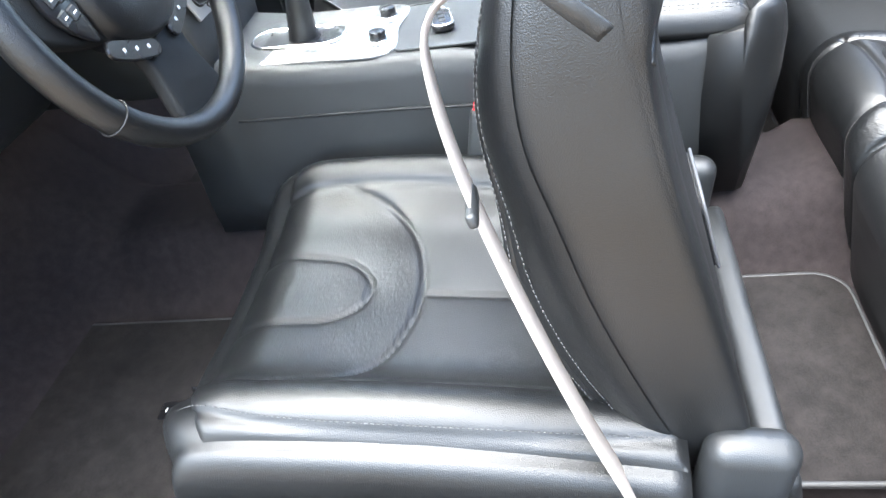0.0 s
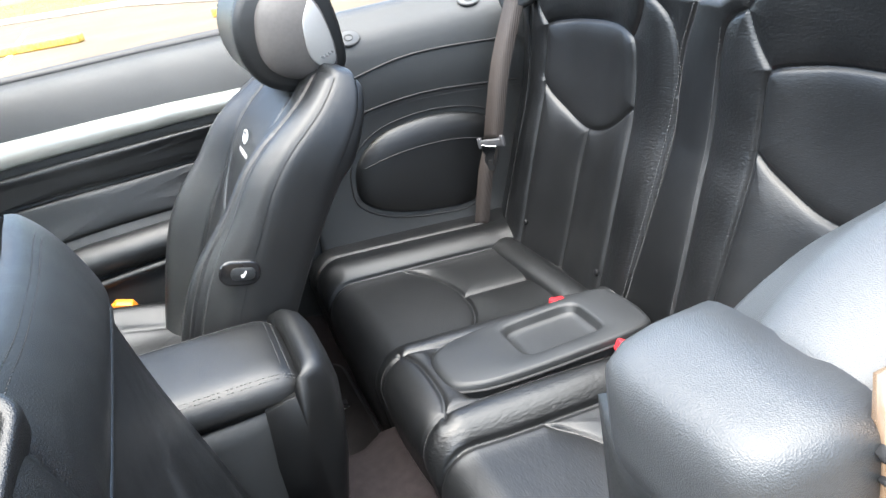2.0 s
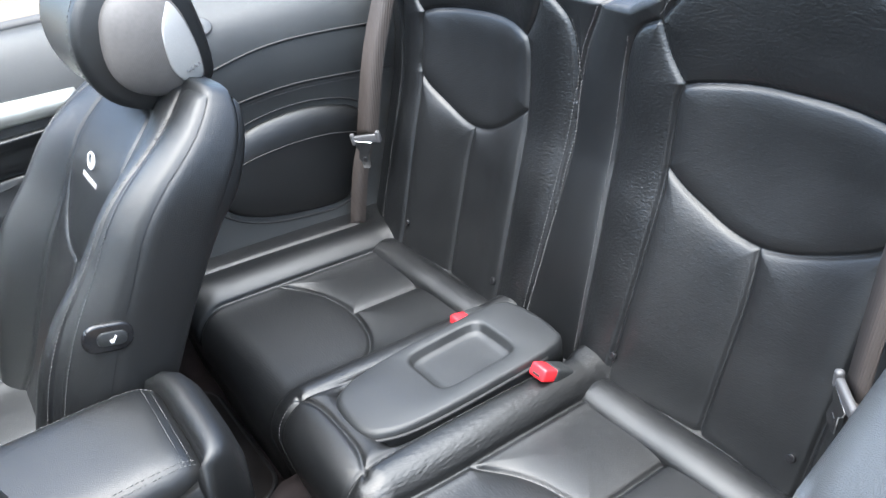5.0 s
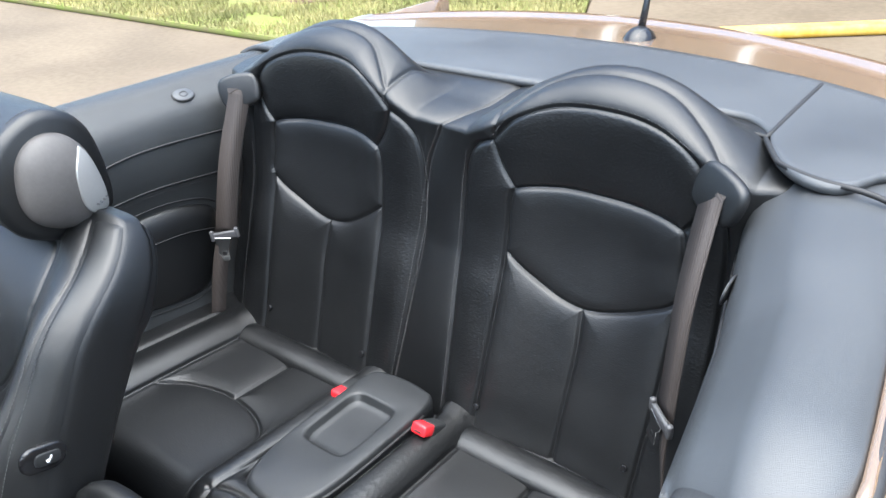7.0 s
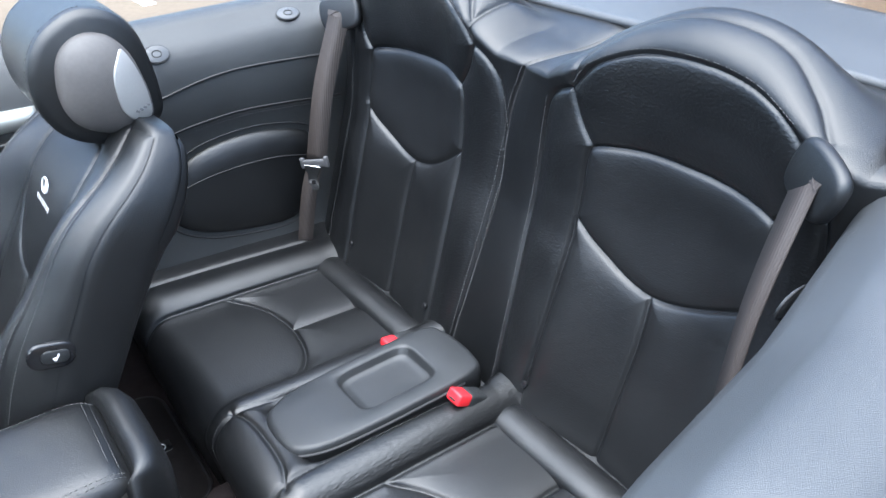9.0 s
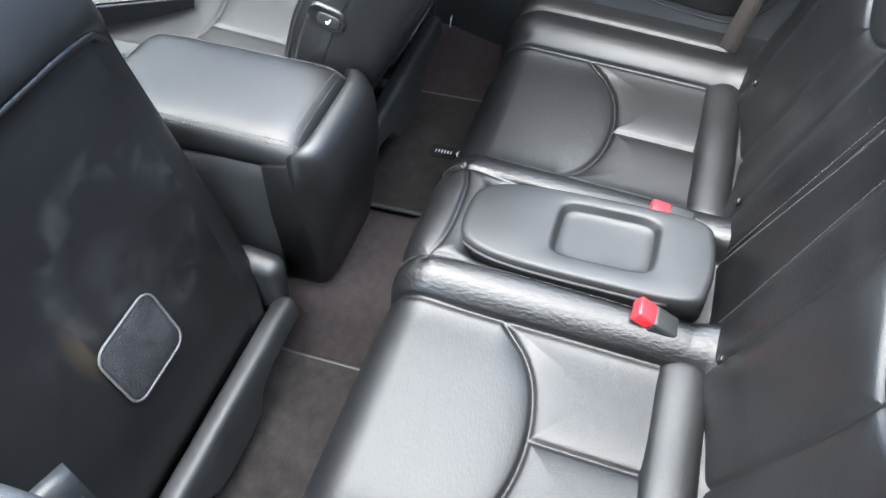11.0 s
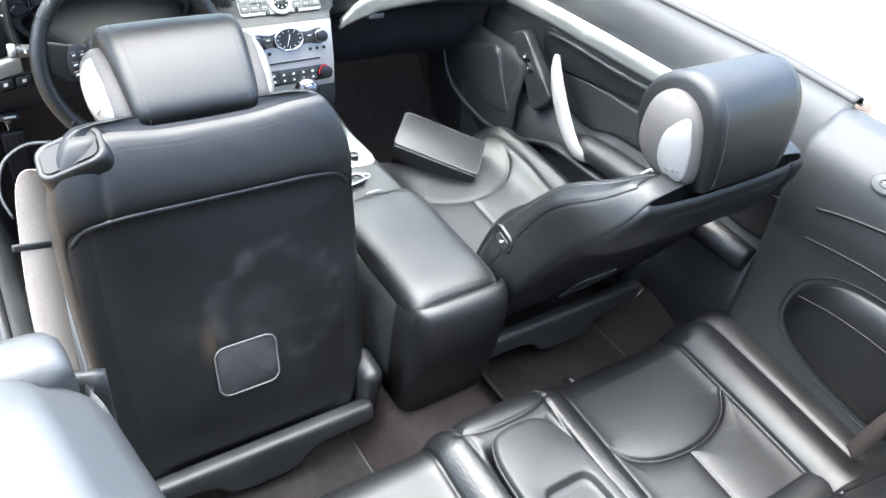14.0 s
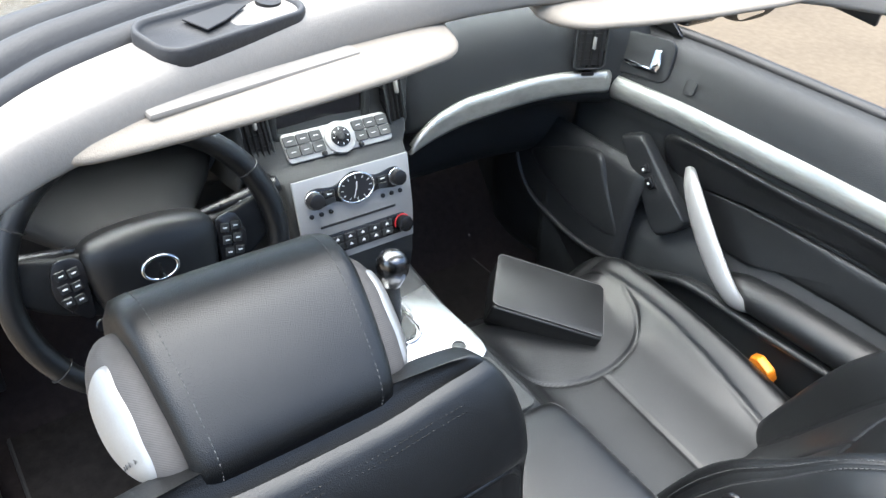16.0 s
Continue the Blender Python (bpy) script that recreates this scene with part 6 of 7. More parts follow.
        for k in range(4):
            part("stalk_mark", box_bm((0.004, 0.006, 0.0005), frame_at(p0.lerp(p1, 0.62 + 0.09 * k) + V((0, -0.0135, 0.004)), (1, 0, 0), (0, 0.3, 1)), 0, 1), WHITE_INK, st)
    return t


steering_wheel()


def parking_pedal():
    t = thing("foot_pedal", (-0.598, 1.03, 0.25), "black ribbed rubber parking brake pedal on a steel arm", "pedal")
    a, b = V((-0.598, 1.00, 0.575)), V((-0.600, 1.03, 0.40))
    m = frame_at(a.lerp(b, 0.62), (1, 0, 0), a - b)
    part("pad", box_bm((0.052, 0.17, 0.016), m, 0.006, 3), RUBBER, t)
    for k in range(4):
        part("rib", box_bm((0.003, 0.15, 0.003), m @ pose(-0.018 + 0.012 * k, 0, 0.009), 0.001, 1), RUBBER, t)
    mesh("arm", *tube([b, b + V((0, 0.10, 0.18)), V((-0.598, 1.16, 0.70))], 0.010, 8), STEEL, t)
    part("pull_tab", box_bm((0.045, 0.02, 0.018), Matrix.Translation((-0.600, 0.955, 0.615)), 0.005, 2), PLASTIC, t)
    part("tab_mark", box_bm((0.026, 0.0006, 0.005), Matrix.Translation((-0.600, 0.9448, 0.617)), 0, 1), WHITE_INK, t)


parking_pedal()

# ---- car floor, doors and quarter trims ----
def car_floor():
    t = thing("floor", (0, 0.2, 0.15), "dark brown carpeted car floor with a raised tunnel", "floor", kind="structure")
    grid = []
    for i in range(61):
        x = -0.70 + 1.40 * i / 60
        a = abs(x)
        tun = 0.13 / (1 + math.exp((a - 0.125) / 0.014))
        col = []
        for j in range(57):
            y = -0.70 + 2.05 * j / 56
            z = 0.205 + tun
            if y > 1.05:
                z += (y - 1.05) * 1.1
            if y < -0.15:
                z += 0.02
            if a > 0.64:
                z += (a - 0.64) * 2.6
            z += 0.004 * noise.noise(V((x * 9, y * 9, 0)))
            col.append(V((x, y, z)))
        grid.append(col)
    mesh("carpet", *sheet(grid, 0.03), CARPET, t)
    # toe board and underdash closing wall
    g = [[V((x, 1.34, z)) for x in (-0.74, -0.35, 0, 0.35, 0.74)] for z in (0.2, 0.5, 0.8, 1.0)]
    mesh("firewall", *sheet(g, 0.01), CARPET, t)
    return t


car_floor()


def floor_mat(cx, cy, w, d, z, label, badge=None):
    t = thing("floor_mat", (cx, cy, z), label, "floor mat", "carpet floor mats")
    ol = round_rect(w, d, 0.05, 6)
    part("carpet_sheet", plate_bm(ol, 0.010, Matrix.Translation((cx, cy, z)), 0.003, 2), MAT_CARPET, t)
    mesh("bound_edge", *tube([V((cx + p[0], cy + p[1], z + 0.006)) for p in ol], 0.005, 6, True), RUBBER, t)
    if badge:
        bx, by = badge
        m = frame_at((bx, by, z + 0.0105), (0, 1, 0), (-1, 0, 0))
        part("badge_plate", plate_bm(round_rect(0.085, 0.034, 0.004, 3), 0.002, m, 0.0006, 1), SMOOTH, t)
        mesh("badge_ring", *tube([m @ V((-0.022 + 0.009 * math.cos(a), 0.009 * math.sin(a), 0.003)) for a in (2 * math.pi * k / 20 for k in range(20))], 0.0014, 5, True), LOGO, t)
        for k in range(6):
            part("badge_bar", box_bm((0.0022, 0.008, 0.0008), m @ pose(0.0 + 0.0065 * k, 0, 0.0024), 0, 1), LOGO, t)
    return t


floor_mat(-0.40, 0.93, 0.40, 0.52, 0.213, "dusty dark carpet mat in the driver's footwell", (-0.40, 0.80))
floor_mat(0.40, 0.93, 0.40, 0.52, 0.213, "dark carpet mat in the passenger footwell")
floor_mat(0.36, -0.03, 0.36, 0.28, 0.232, "dark carpet mat behind the passenger seat", (0.358, -0.10))
floor_mat(-0.36, -0.03, 0.36, 0.28, 0.232, "dark carpet mat behind the driver's seat")


def S_door(y, z):
    """Inner face of the passenger door: y along, z up."""
    keys = [(0.28, 0.695), (0.40, 0.675), (0.50, 0.668), (0.56, 0.672), (0.62, 0.700), (0.70, 0.722), (0.78, 0.722), (0.805, 0.712), (0.84, 0.708), (0.87, 0.712), (0.92, 0.728), (0.955, 0.752), (0.972, 0.790)]
    x = lerp_keys(keys, z)[0]
    return V((x - 0.02 * max(0, y - 0.62) / 0.2 - 0.035 * max(0, -y) / 0.25, y, z))


def passenger_door():
    t = thing("passenger_door", (0.78, 0.30, 0.28), "closed passenger door with black leather trim and a silver band", "car door")
    ys = [-0.215 + 1.10 * i / 70 for i in range(71)]
    zs = [0.28 + 0.692 * j / 52 for j in range(53)]
    panel = mesh("door_panel", *sheet([[S_door(y, z) for z in zs] for y in ys], -0.02), DASH, t)
    # belt strip on top
    bl = [[V((S_door(y, 0.972).x + dx, y, z)) for dx, z in ((-0.004, 0.966), (0.0, 0.975), (0.010, 0.979), (0.022, 0.976), (0.028, 0.964))] for y in ys]
    mesh("belt_seal", *sheet(bl, 0.003), RUBBER, t, "black rubber belt seal")
    mesh("chrome_belt", *tube([V((S_door(y, 0.972).x + 0.036, y, 0.962)) for y in ys], 0.006, 6), CHROME, t)
    # silver band, tapering to the rear
    g = []
    for i in range(60):
        y = 0.845 - 1.00 * i / 59
        u = i / 59
        top, bot = 0.868 + 0.006 * math.sin(u * 3) - 0.004 * u, 0.815 + 0.010 * u
        g.append([S_door(y, top + (bot - top) * k / 8) + V((-0.003 - 0.007 * math.sin(math.pi * k / 8) ** 0.6, 0, 0)) for k in range(9)])
    mesh("trim_band", *sheet(g, -0.006), WASHI, t, "brushed silver trim band")
    # upholstered lower panels
    F = lambda y, z: S_door(y, z)
    mesh("upper_insert", *pad([(0.60, 0.800), (0.30, 0.803), (0.0, 0.806), (-0.20, 0.808), (-0.21, 0.76), (-0.10, 0.742), (0.10, 0.738), (0.30, 0.738), (0.45, 0.733), (0.58, 0.712), (0.64, 0.75)], F, thick=0.010, edge=0.02, puff=0.004, flip=-1), LEATHER, panel)
    mesh("middle_insert", *pad([(0.56, 0.700), (0.45, 0.724), (0.30, 0.731), (0.10, 0.731), (-0.10, 0.735), (-0.21, 0.75), (-0.21, 0.66), (-0.1, 0.645), (0.10, 0.645), (0.30, 0.640), (0.38, 0.622), (0.50, 0.64)], F, thick=0.008, edge=0.02, puff=0.004, flip=-1), LEATHER, panel)
    mesh("seam_thread", *stitches(on(F, [(0.58, 0.714), (0.45, 0.738), (0.30, 0.743), (0.10, 0.744), (-0.2, 0.752)], -0.011)), THREAD, panel)
    # armrest: a padded roll
    rg = []
    for y, z, dx, w, h in ((0.385, 0.585, -0.015, 0.012, 0.012), (0.375, 0.588, -0.022, 0.026, 0.024), (0.34, 0.595, -0.028, 0.036, 0.032), (0.25, 0.600, -0.030, 0.040, 0.036), (0.10, 0.602, -0.030, 0.040, 0.036), (-0.05, 0.604, -0.026, 0.036, 0.034), (-0.20, 0.608, -0.018, 0.030, 0.03)):
        base = S_door(y, z)
        rg.append([base + V((dx + w * math.cos(a), 0, h * math.sin(a))) for a in (2 * math.pi * k / 20 for k in range(20))])
    mesh("armrest", *loft(rg), LEATHER, t, "padded black leather armrest")
    # shelf edge that sweeps from the switch panel under the armrest
    ed = spline([(0.655, 1.03, 0.70), (0.645, 1.005, 0.594), (0.640, 0.93, 0.505), (0.636, 0.755, 0.470), (0.634, 0.598, 0.489), (0.632, 0.50, 0.53), (0.630, 0.425, 0.553), (0.628, 0.269, 0.556), (0.628, 0.173, 0.560), (0.632, -0.02, 0.565)], 8)
    mesh("shelf_edge", *tube(ed, 0.007, 10), PLASTIC, t)
    g = [[p + V((0, 0, -0.005)), p.lerp(V((0.70, p.y, p.z - 0.01)), 0.5), V((0.71, p.y, p.z - 0.012))] for p in ed]
    mesh("shelf", *sheet(g, 0.006), PLASTIC, t)
    # lower pocket flap
    mesh("map_pocket", *pad([(0.955, 0.612), (0.90, 0.648), (0.83, 0.682), (0.765, 0.703), (0.735, 0.690), (0.705, 0.640), (0.668, 0.588), (0.645, 0.548), (0.66, 0.533), (0.72, 0.526), (0.815, 0.540), (0.89, 0.570)], lambda y, z: V((0.650 + 0.02 * (z - 0.6), y, z)), thick=0.008, edge=0.01, puff=0.004, flip=-1), PLASTIC, t, "black map pocket lid")
    g = [[V((0.652 + 0.03 * ((z - 0.55) / 0.2) ** 2, y, z)) for z in [0.30 + 0.42 * k / 12 for k in range(13)]] for y in [0.62 + 0.46 * i / 14 for i in range(15)]]
    mesh("lower_panel", *sheet(g, 0.01), MOULDING, t)
    # switch panel
    PLN = lambda y, z: V((0.668 + 0.10 * (z - 0.66) + 0.12 * (0.66 - y) * 0, y, z))
    sp = mesh("switch_panel", *pad([(0.714, 0.750), (0.706, 0.766), (0.685, 0.776), (0.660, 0.774), (0.59, 0.722), (0.515, 0.668), (0.503, 0.652), (0.512, 0.630), (0.545, 0.600), (0.562, 0.597), (0.580, 0.610), (0.645, 0.680)], PLN, thick=0.012, edge=0.008, puff=0.001, flip=-1, sink=0.02), MOULDING, t, "black window switch panel")
    m = frame_at((0.6585, 0.610, 0.703), (0.0, -0.68, -0.73), (0.0, -0.73, 0.68))
    if (m.to_3x3() @ V((0, 0, 1))).x > 0:
        m = m @ pose(0, 0, 0, 180, 0, 0)
    for dx, w in ((-0.028, 0.020), (0.004, 0.030)):
        part("switch_well", box_bm((w, 0.022, 0.003), m @ pose(dx, 0, 0.0005), 0.0008, 1), SEAM, sp)
        part("switch", box_bm((w * 0.8, 0.016, 0.008), m @ pose(dx, 0, 0.004, 0, 8, 0), 0.002, 2), SMOOTH, sp)
        part("switch_mark", box_bm((0.006, 0.006, 0.0004), m @ pose(dx, 0, 0.0085), 0, 1), WHITE_INK, sp)
    # pull handle
    pts = spline([(0.700, 0.552, 0.750), (0.672, 0.520, 0.735), (0.640, 0.455, 0.690), (0.622, 0.385, 0.635), (0.620, 0.325, 0.592), (0.655, 0.295, 0.575)], 8)
    rg = []
    for i, p in enumerate(pts):
        u = i / (len(pts) - 1)
        w = 0.008 + 0.016 * math.sin(math.pi * min(u * 1.05, 1)) ** 0.7
        d = (pts[min(i + 1, len(pts) - 1)] - pts[max(i - 1, 0)]).normalized()
        n_ = V((1, 0.2, 0)).cross(d).normalized()
        o_ = d.cross(n_)
        rg.append([p + n_ * w * math.cos(a) + o_ * 0.010 * math.sin(a) for a in (2 * math.pi * k / 16 for k in range(16))])
    mesh("pull_handle", *loft(rg), SILVER, t, "satin silver pull handle")
    # inner release handle
    hm = frame_at((0.7135, 0.740, 0.924), (0.16, -1, 0.08), (0.20, 0.1, 1))
    hb = part("release_bezel", plate_bm(round_rect(0.132, 0.088, 0.022, 6), 0.012, hm @ pose(0, 0, -0.005), 0.003, 3), DASH, t, "recessed chrome door release")
    part("release_well", plate_bm(round_rect(0.102, 0.062, 0.016, 5), 0.001, hm @ pose(0, 0, 0.0045), 0, 1), SEAM, hb)
    lv = [(-0.045, -0.012), (0.02, -0.018), (0.024, 0.02), (0.040, 0.022), (0.046, -0.01), (0.040, -0.026), (0.0, -0.027), (-0.045, -0.020)]
    part("release_lever", plate_bm(lv, 0.009, hm @ pose(0, 0, 0.006), 0.003, 2), CHROME, hb, "chrome lever")
    part("lock_button", plate_bm(round_rect(0.026, 0.030, 0.008, 5), 0.004, frame_at((0.7165, 0.616, 0.902), (0.03, -1, 0.05), (0.30, 0, 0.95)), 0.0015, 2), DASH, t)
    # outer skin
    g = [[V((0.84 + 0.05 * math.sin((z - 0.25) / 0.7 * math.pi), y, z)) for z in [0.25 + 0.705 * k / 12 for k in range(13)]] for y in ys[::5]]
    mesh("outer_skin", *sheet(g, 0.01), PAINT, t, "bronze painted outer skin")
    return t


passenger_door()


def door_mirror():
    t = thing("door_mirror", (0.90, 0.72, 0.98), "bronze door mirror with silvered glass", "door mirror")
    rg = []
    for y, w, h in ((0.80, 0.03, 0.02), (0.78, 0.075, 0.045), (0.73, 0.10, 0.062), (0.69, 0.108, 0.068), (0.675, 0.105, 0.066)):
        rg.append([V((0.965 + w * math.copysign(abs(math.cos(a)) ** 0.7, math.cos(a)), y, 1.055 + h * math.copysign(abs(math.sin(a)) ** 0.7, math.sin(a)))) for a in (2 * math.pi * k / 28 for k in range(28))])
    mesh("housing", *loft(rg), PLASTIC, t)
    part("mirror_pane", plate_bm(round_rect(0.185, 0.110, 0.035, 6), 0.002, frame_at((0.965, 0.672, 1.055), (1, 0.12, 0), (0, 0, 1)), 0.0005, 1), MIRROR, t, "silvered mirror glass")
    part("foot", box_bm((0.12, 0.08, 0.05), Matrix.Translation((0.86, 0.76, 1.0)), 0.018, 3), SMOOTH, t)
    part("sail_panel", plate_bm([(-0.10, -0.04), (0.12, -0.04), (0.12, 0.12)], 0.012, frame_at((0.765, 0.80, 1.01), (0, 1, 0), (0, 0, 1)), 0.003, 2), SMOOTH, t)


door_mirror()


def quarter(s):
    """Side trim beside the rear seat with the padded top that carries the roof mechanism's cover."""
    t = thing("quarter_trim", (s * 0.66, -0.5, 0.4), "black vinyl rear side trim with padded speaker bulge" if s > 0 else "grey-black vinyl rear side trim with a wide flat top", "car trim", "rear side trims")

    def Q(y, z):
        keys = [(0.36, 0.60), (0.48, 0.625), (0.60, 0.632), (0.72, 0.628), (0.80, 0.616), (0.86, 0.615), (0.90, 0.622), (0.925, 0.636), (0.944, 0.664)]
        x = lerp_keys(keys, z)[0]
        up_ = 1 / (1 + math.exp(-(z - 0.74) / 0.03))
        x += (0.055 * (y + 0.40) if s > 0 else 0.15 * (y + 0.40) + 0.006 * up_ - 0.10 * max(0.0, -0.5 - y)) * (0.3 + 0.7 * up_) + (0.03 * max(0, y + 0.25) / 0.2 if z < 0.97 else 0)
        return V((s * x, y, z))

    ys = [-0.96 + 0.745 * i / 54 for i in range(55)]
    rows = []
    for y in ys:
        col = [Q(y, 0.36 + 0.584 * k / 40) for k in range(41)]
        fall = 0.0 * y + 0.035 * max(0, (y + 0.33) / 0.115) ** 2 * (1 if s < 0 else 0)
        col = [v - V((0, 0, fall)) if v.z > 0.90 else v for v in col]
        e = col[-1]
        for dx, dz in ((0.010, 0.010), (0.022, 0.017), (0.040, 0.021), (0.065, 0.021), (0.09, 0.017), (0.112, 0.008), (0.120, 0.0)):
            wide = (0.790 + 0.09 * min(0.0, y + 0.30) - abs(e.x)) / 0.12
            col.append(V((e.x + s * dx * wide, y, e.z + dz)))
        rows.append(col)
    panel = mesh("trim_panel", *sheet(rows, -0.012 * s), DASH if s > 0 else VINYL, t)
    # nose of the top
    mesh("belt_seal", *tube([V((r[-1].x + s * 0.006, r[-1].y, r[-1].z - 0.002)) for r in rows], 0.009, 8), RUBBER, t, "black rubber seal")
    upper = [(-0.30, 0.816), (-0.367, 0.836), (-0.476, 0.856), (-0.584, 0.857), (-0.76, 0.842)]
    lower = [(-0.30, 0.745), (-0.36, 0.756), (-0.45, 0.767), (-0.56, 0.767), (-0.76, 0.742)]
    for ln in (upper, lower):
        mesh("panel_seam", *tube(on(Q, ln, -0.001 * s), 0.0026, 6), SEAM, panel)
    for dz in (-0.007, -0.013):
        mesh("seam_thread", *stitches(on(Q, [(y, z + dz) for y, z in lower], -0.001 * s)), THREAD, panel)
    bul = [(-0.328, 0.60), (-0.345, 0.652), (-0.40, 0.696), (-0.48, 0.712), (-0.57, 0.708), (-0.655, 0.682), (-0.68, 0.64), (-0.66, 0.55), (-0.60, 0.484), (-0.50, 0.488), (-0.40, 0.513), (-0.338, 0.552)]
    if s < 0:
        bul = bul[::-1]
    mesh("speaker_bulge", *pad(bul, Q, thick=0.016, edge=0.05, puff=0.012, flip=-1 ), LEATHER, panel, "padded black speaker bulge")
    mesh("bulge_seam", *tube(on(Q, [(-0.350, 0.640), (-0.42, 0.652), (-0.50, 0.655), (-0.58, 0.648), (-0.655, 0.628)], -0.0265 * s), 0.0016, 6), SEAM, panel)
    mesh("bulge_rim", *tube(on(Q, [(y * 1.0, z) for y, z in [(-0.318, 0.60), (-0.336, 0.660), (-0.395, 0.707), (-0.48, 0.724), (-0.575, 0.720), (-0.665, 0.692), (-0.695, 0.645), (-0.672, 0.545), (-0.605, 0.472), (-0.50, 0.476), (-0.395, 0.501), (-0.328, 0.545)]], 0.0, 6, True), 0.0022, 6, True), SEAM, panel)
    for y, z in ((-0.385, 0.918), (-0.672, 0.935)) if s > 0 else ((-0.60, 0.885),):
        p, nn = Q(y, z), normal_of(Q, y, z)
        nn = nn if nn.x * s < 0 else -nn
        m = frame_at(p + nn * 0.0015, (0, -s, 0), nn.cross(V((0, -s, 0))))
        rd = part("trim_button", plate_bm([(0.024 * math.cos(a), 0.017 * math.sin(a)) for a in (2 * math.pi * k / 28 for k in range(28))], 0.003, m, 0.001, 2), VINYL, panel, "oval trim button")
        mesh("button_ring", *tube([m @ V((0.025 * math.cos(a), 0.018 * math.sin(a), 0.0005)) for a in (2 * math.pi * k / 28 for k in range(28))], 0.0014, 6, True), SEAM, rd)
        mesh("button_ring", *tube([m @ V((0.009 * math.cos(a), 0.007 * math.sin(a), 0.0032)) for a in (2 * math.pi * k / 20 for k in range(20))], 0.0012, 6, True), SEAM, rd)
    # outer painted side
    g = [[V((s * (0.782 + 0.09 * min(0.0, y + 0.30) + 0.012 * math.sin((z - 0.25) / 0.8 * math.pi) ** 0.7), y, z)) for z in [0.25 + 0.70 * k / 12 for k in range(13)]] for y in [-0.215 - 1.45 * i / 20 for i in range(21)]]
    mesh("outer_skin", *sheet(g, 0.01 * s), PAINT, t, "bronze painted rear wing")
    # dark belt moulding
    mesh("belt_moulding", *tube([V((s * (abs(r[-1].x) + 0.008), r[-1].y, r[-1].z - 0.014)) for r in rows], 0.005, 8), RUBBER, t)
    return t


quarter(1)
quarter(-1)


def driver_jamb():
    """Door opening on the driver's side: post, sill and seals."""
    t = thing("door_frame", (-0.74, 0.2, 0.30), "black trimmed door opening with a dark metal sill plate", "door frame", kind="structure")
    # rounded nose of the padded top with the belt outlet
    rg = []
    for y, f in ((-0.225, 1.0), (-0.19, 0.995), (-0.168, 0.95), (-0.155, 0.85), (-0.148, 0.65), (-0.146, 0.3)):
        c = V((-0.730, y, 0.890))
        rg.append([c + V((0.066 * f * math.copysign(abs(math.cos(a)) ** 0.4, math.cos(a)), 0, 0.044 * f * math.copysign(abs(math.sin(a)) ** 0.4, math.sin(a)))) for a in (2 * math.pi * k / 28 for k in range(28))])
    mesh("belt_outlet_cover", *loft(rg), VINYL, t, "padded vinyl belt outlet cover")
    g = [[V((x, -0.178 + 0.02 * math.sin((x + 0.78) / 0.16 * math.pi), z)) for x in [-0.795 + 0.165 * k / 10 for k in range(11)]] for z in [0.34 + 0.52 * i / 14 for i in range(15)]]
    mesh("post_trim", *sheet(g, 0.012), PLASTIC, t, "grained black door post trim")
    mesh("post_seal", *tube(spline([(-0.775, -0.19, 0.86), (-0.768, -0.20, 0.70), (-0.765, -0.20, 0.50), (-0.76, -0.15, 0.40), (-0.745, 0.0, 0.372), (-0.735, 0.4, 0.368), (-0.725, 0.9, 0.372), (-0.715, 1.1, 0.42), (-0.72, 1.15, 0.6)], 8), 0.012, 8), RUBBER, t, "black rubber door seal")
    g = [[V((x, y, z)) for x, z in ((-0.64, 0.24), (-0.665, 0.31), (-0.675, 0.345), (-0.69, 0.362), (-0.72, 0.366), (-0.745, 0.362), (-0.80, 0.352), (-0.83, 0.33), (-0.85, 0.27))] for y in [-0.22 + 1.45 * i / 30 for i in range(31)]]
    mesh("sill_trim", *sheet(g, 0.01), PLASTIC, t)
    m = frame_at((-0.768, 0.50, 0.366), (0, 1, 0), (-1, 0, 0.12))
    m = m if (m.to_3x3() @ V((0, 0, 1))).z > 0 else m @ pose(0, 0, 0, 180)
    sp = part("sill_plate", plate_bm(round_rect(0.62, 0.042, 0.006, 3), 0.004, m, 0.001, 1), DARK_CHROME, t, "brushed dark metal sill plate")
    for k in range(8):
        part("plate_bar", box_bm((0.004, 0.014, 0.0006), m @ pose(-0.06 + 0.017 * k, 0, 0.0043), 0, 1), DASH, sp)
    g = [[V((x, y, z)) for x, z in ((-0.812, 0.352), (-0.845, 0.335), (-0.87, 0.28), (-0.88, 0.20))] for y in [-0.30 + 1.6 * i / 12 for i in range(13)]]
    mesh("sill_skin", *sheet(g, 0.006), PAINT, t, "bronze painted sill")
    # kick panel by the driver's feet
    g = [[V((-0.665 - 0.06 * (z - 0.3), y, z)) for z in [0.25 + 0.65 * k / 8 for k in range(9)]] for y in [0.98 + 0.36 * i / 6 for i in range(7)]]
    mesh("kick_panel", *sheet(g, 0.01), PLASTIC, t)
    g = [[V((0.69, y, z)) for z in [0.25 + 0.70 * k / 8 for k in range(9)]] for y in [0.90 + 0.44 * i / 6 for i in range(7)]]
    mesh("kick_panel", *sheet(g, 0.01), PLASTIC, t)


driver_jamb()


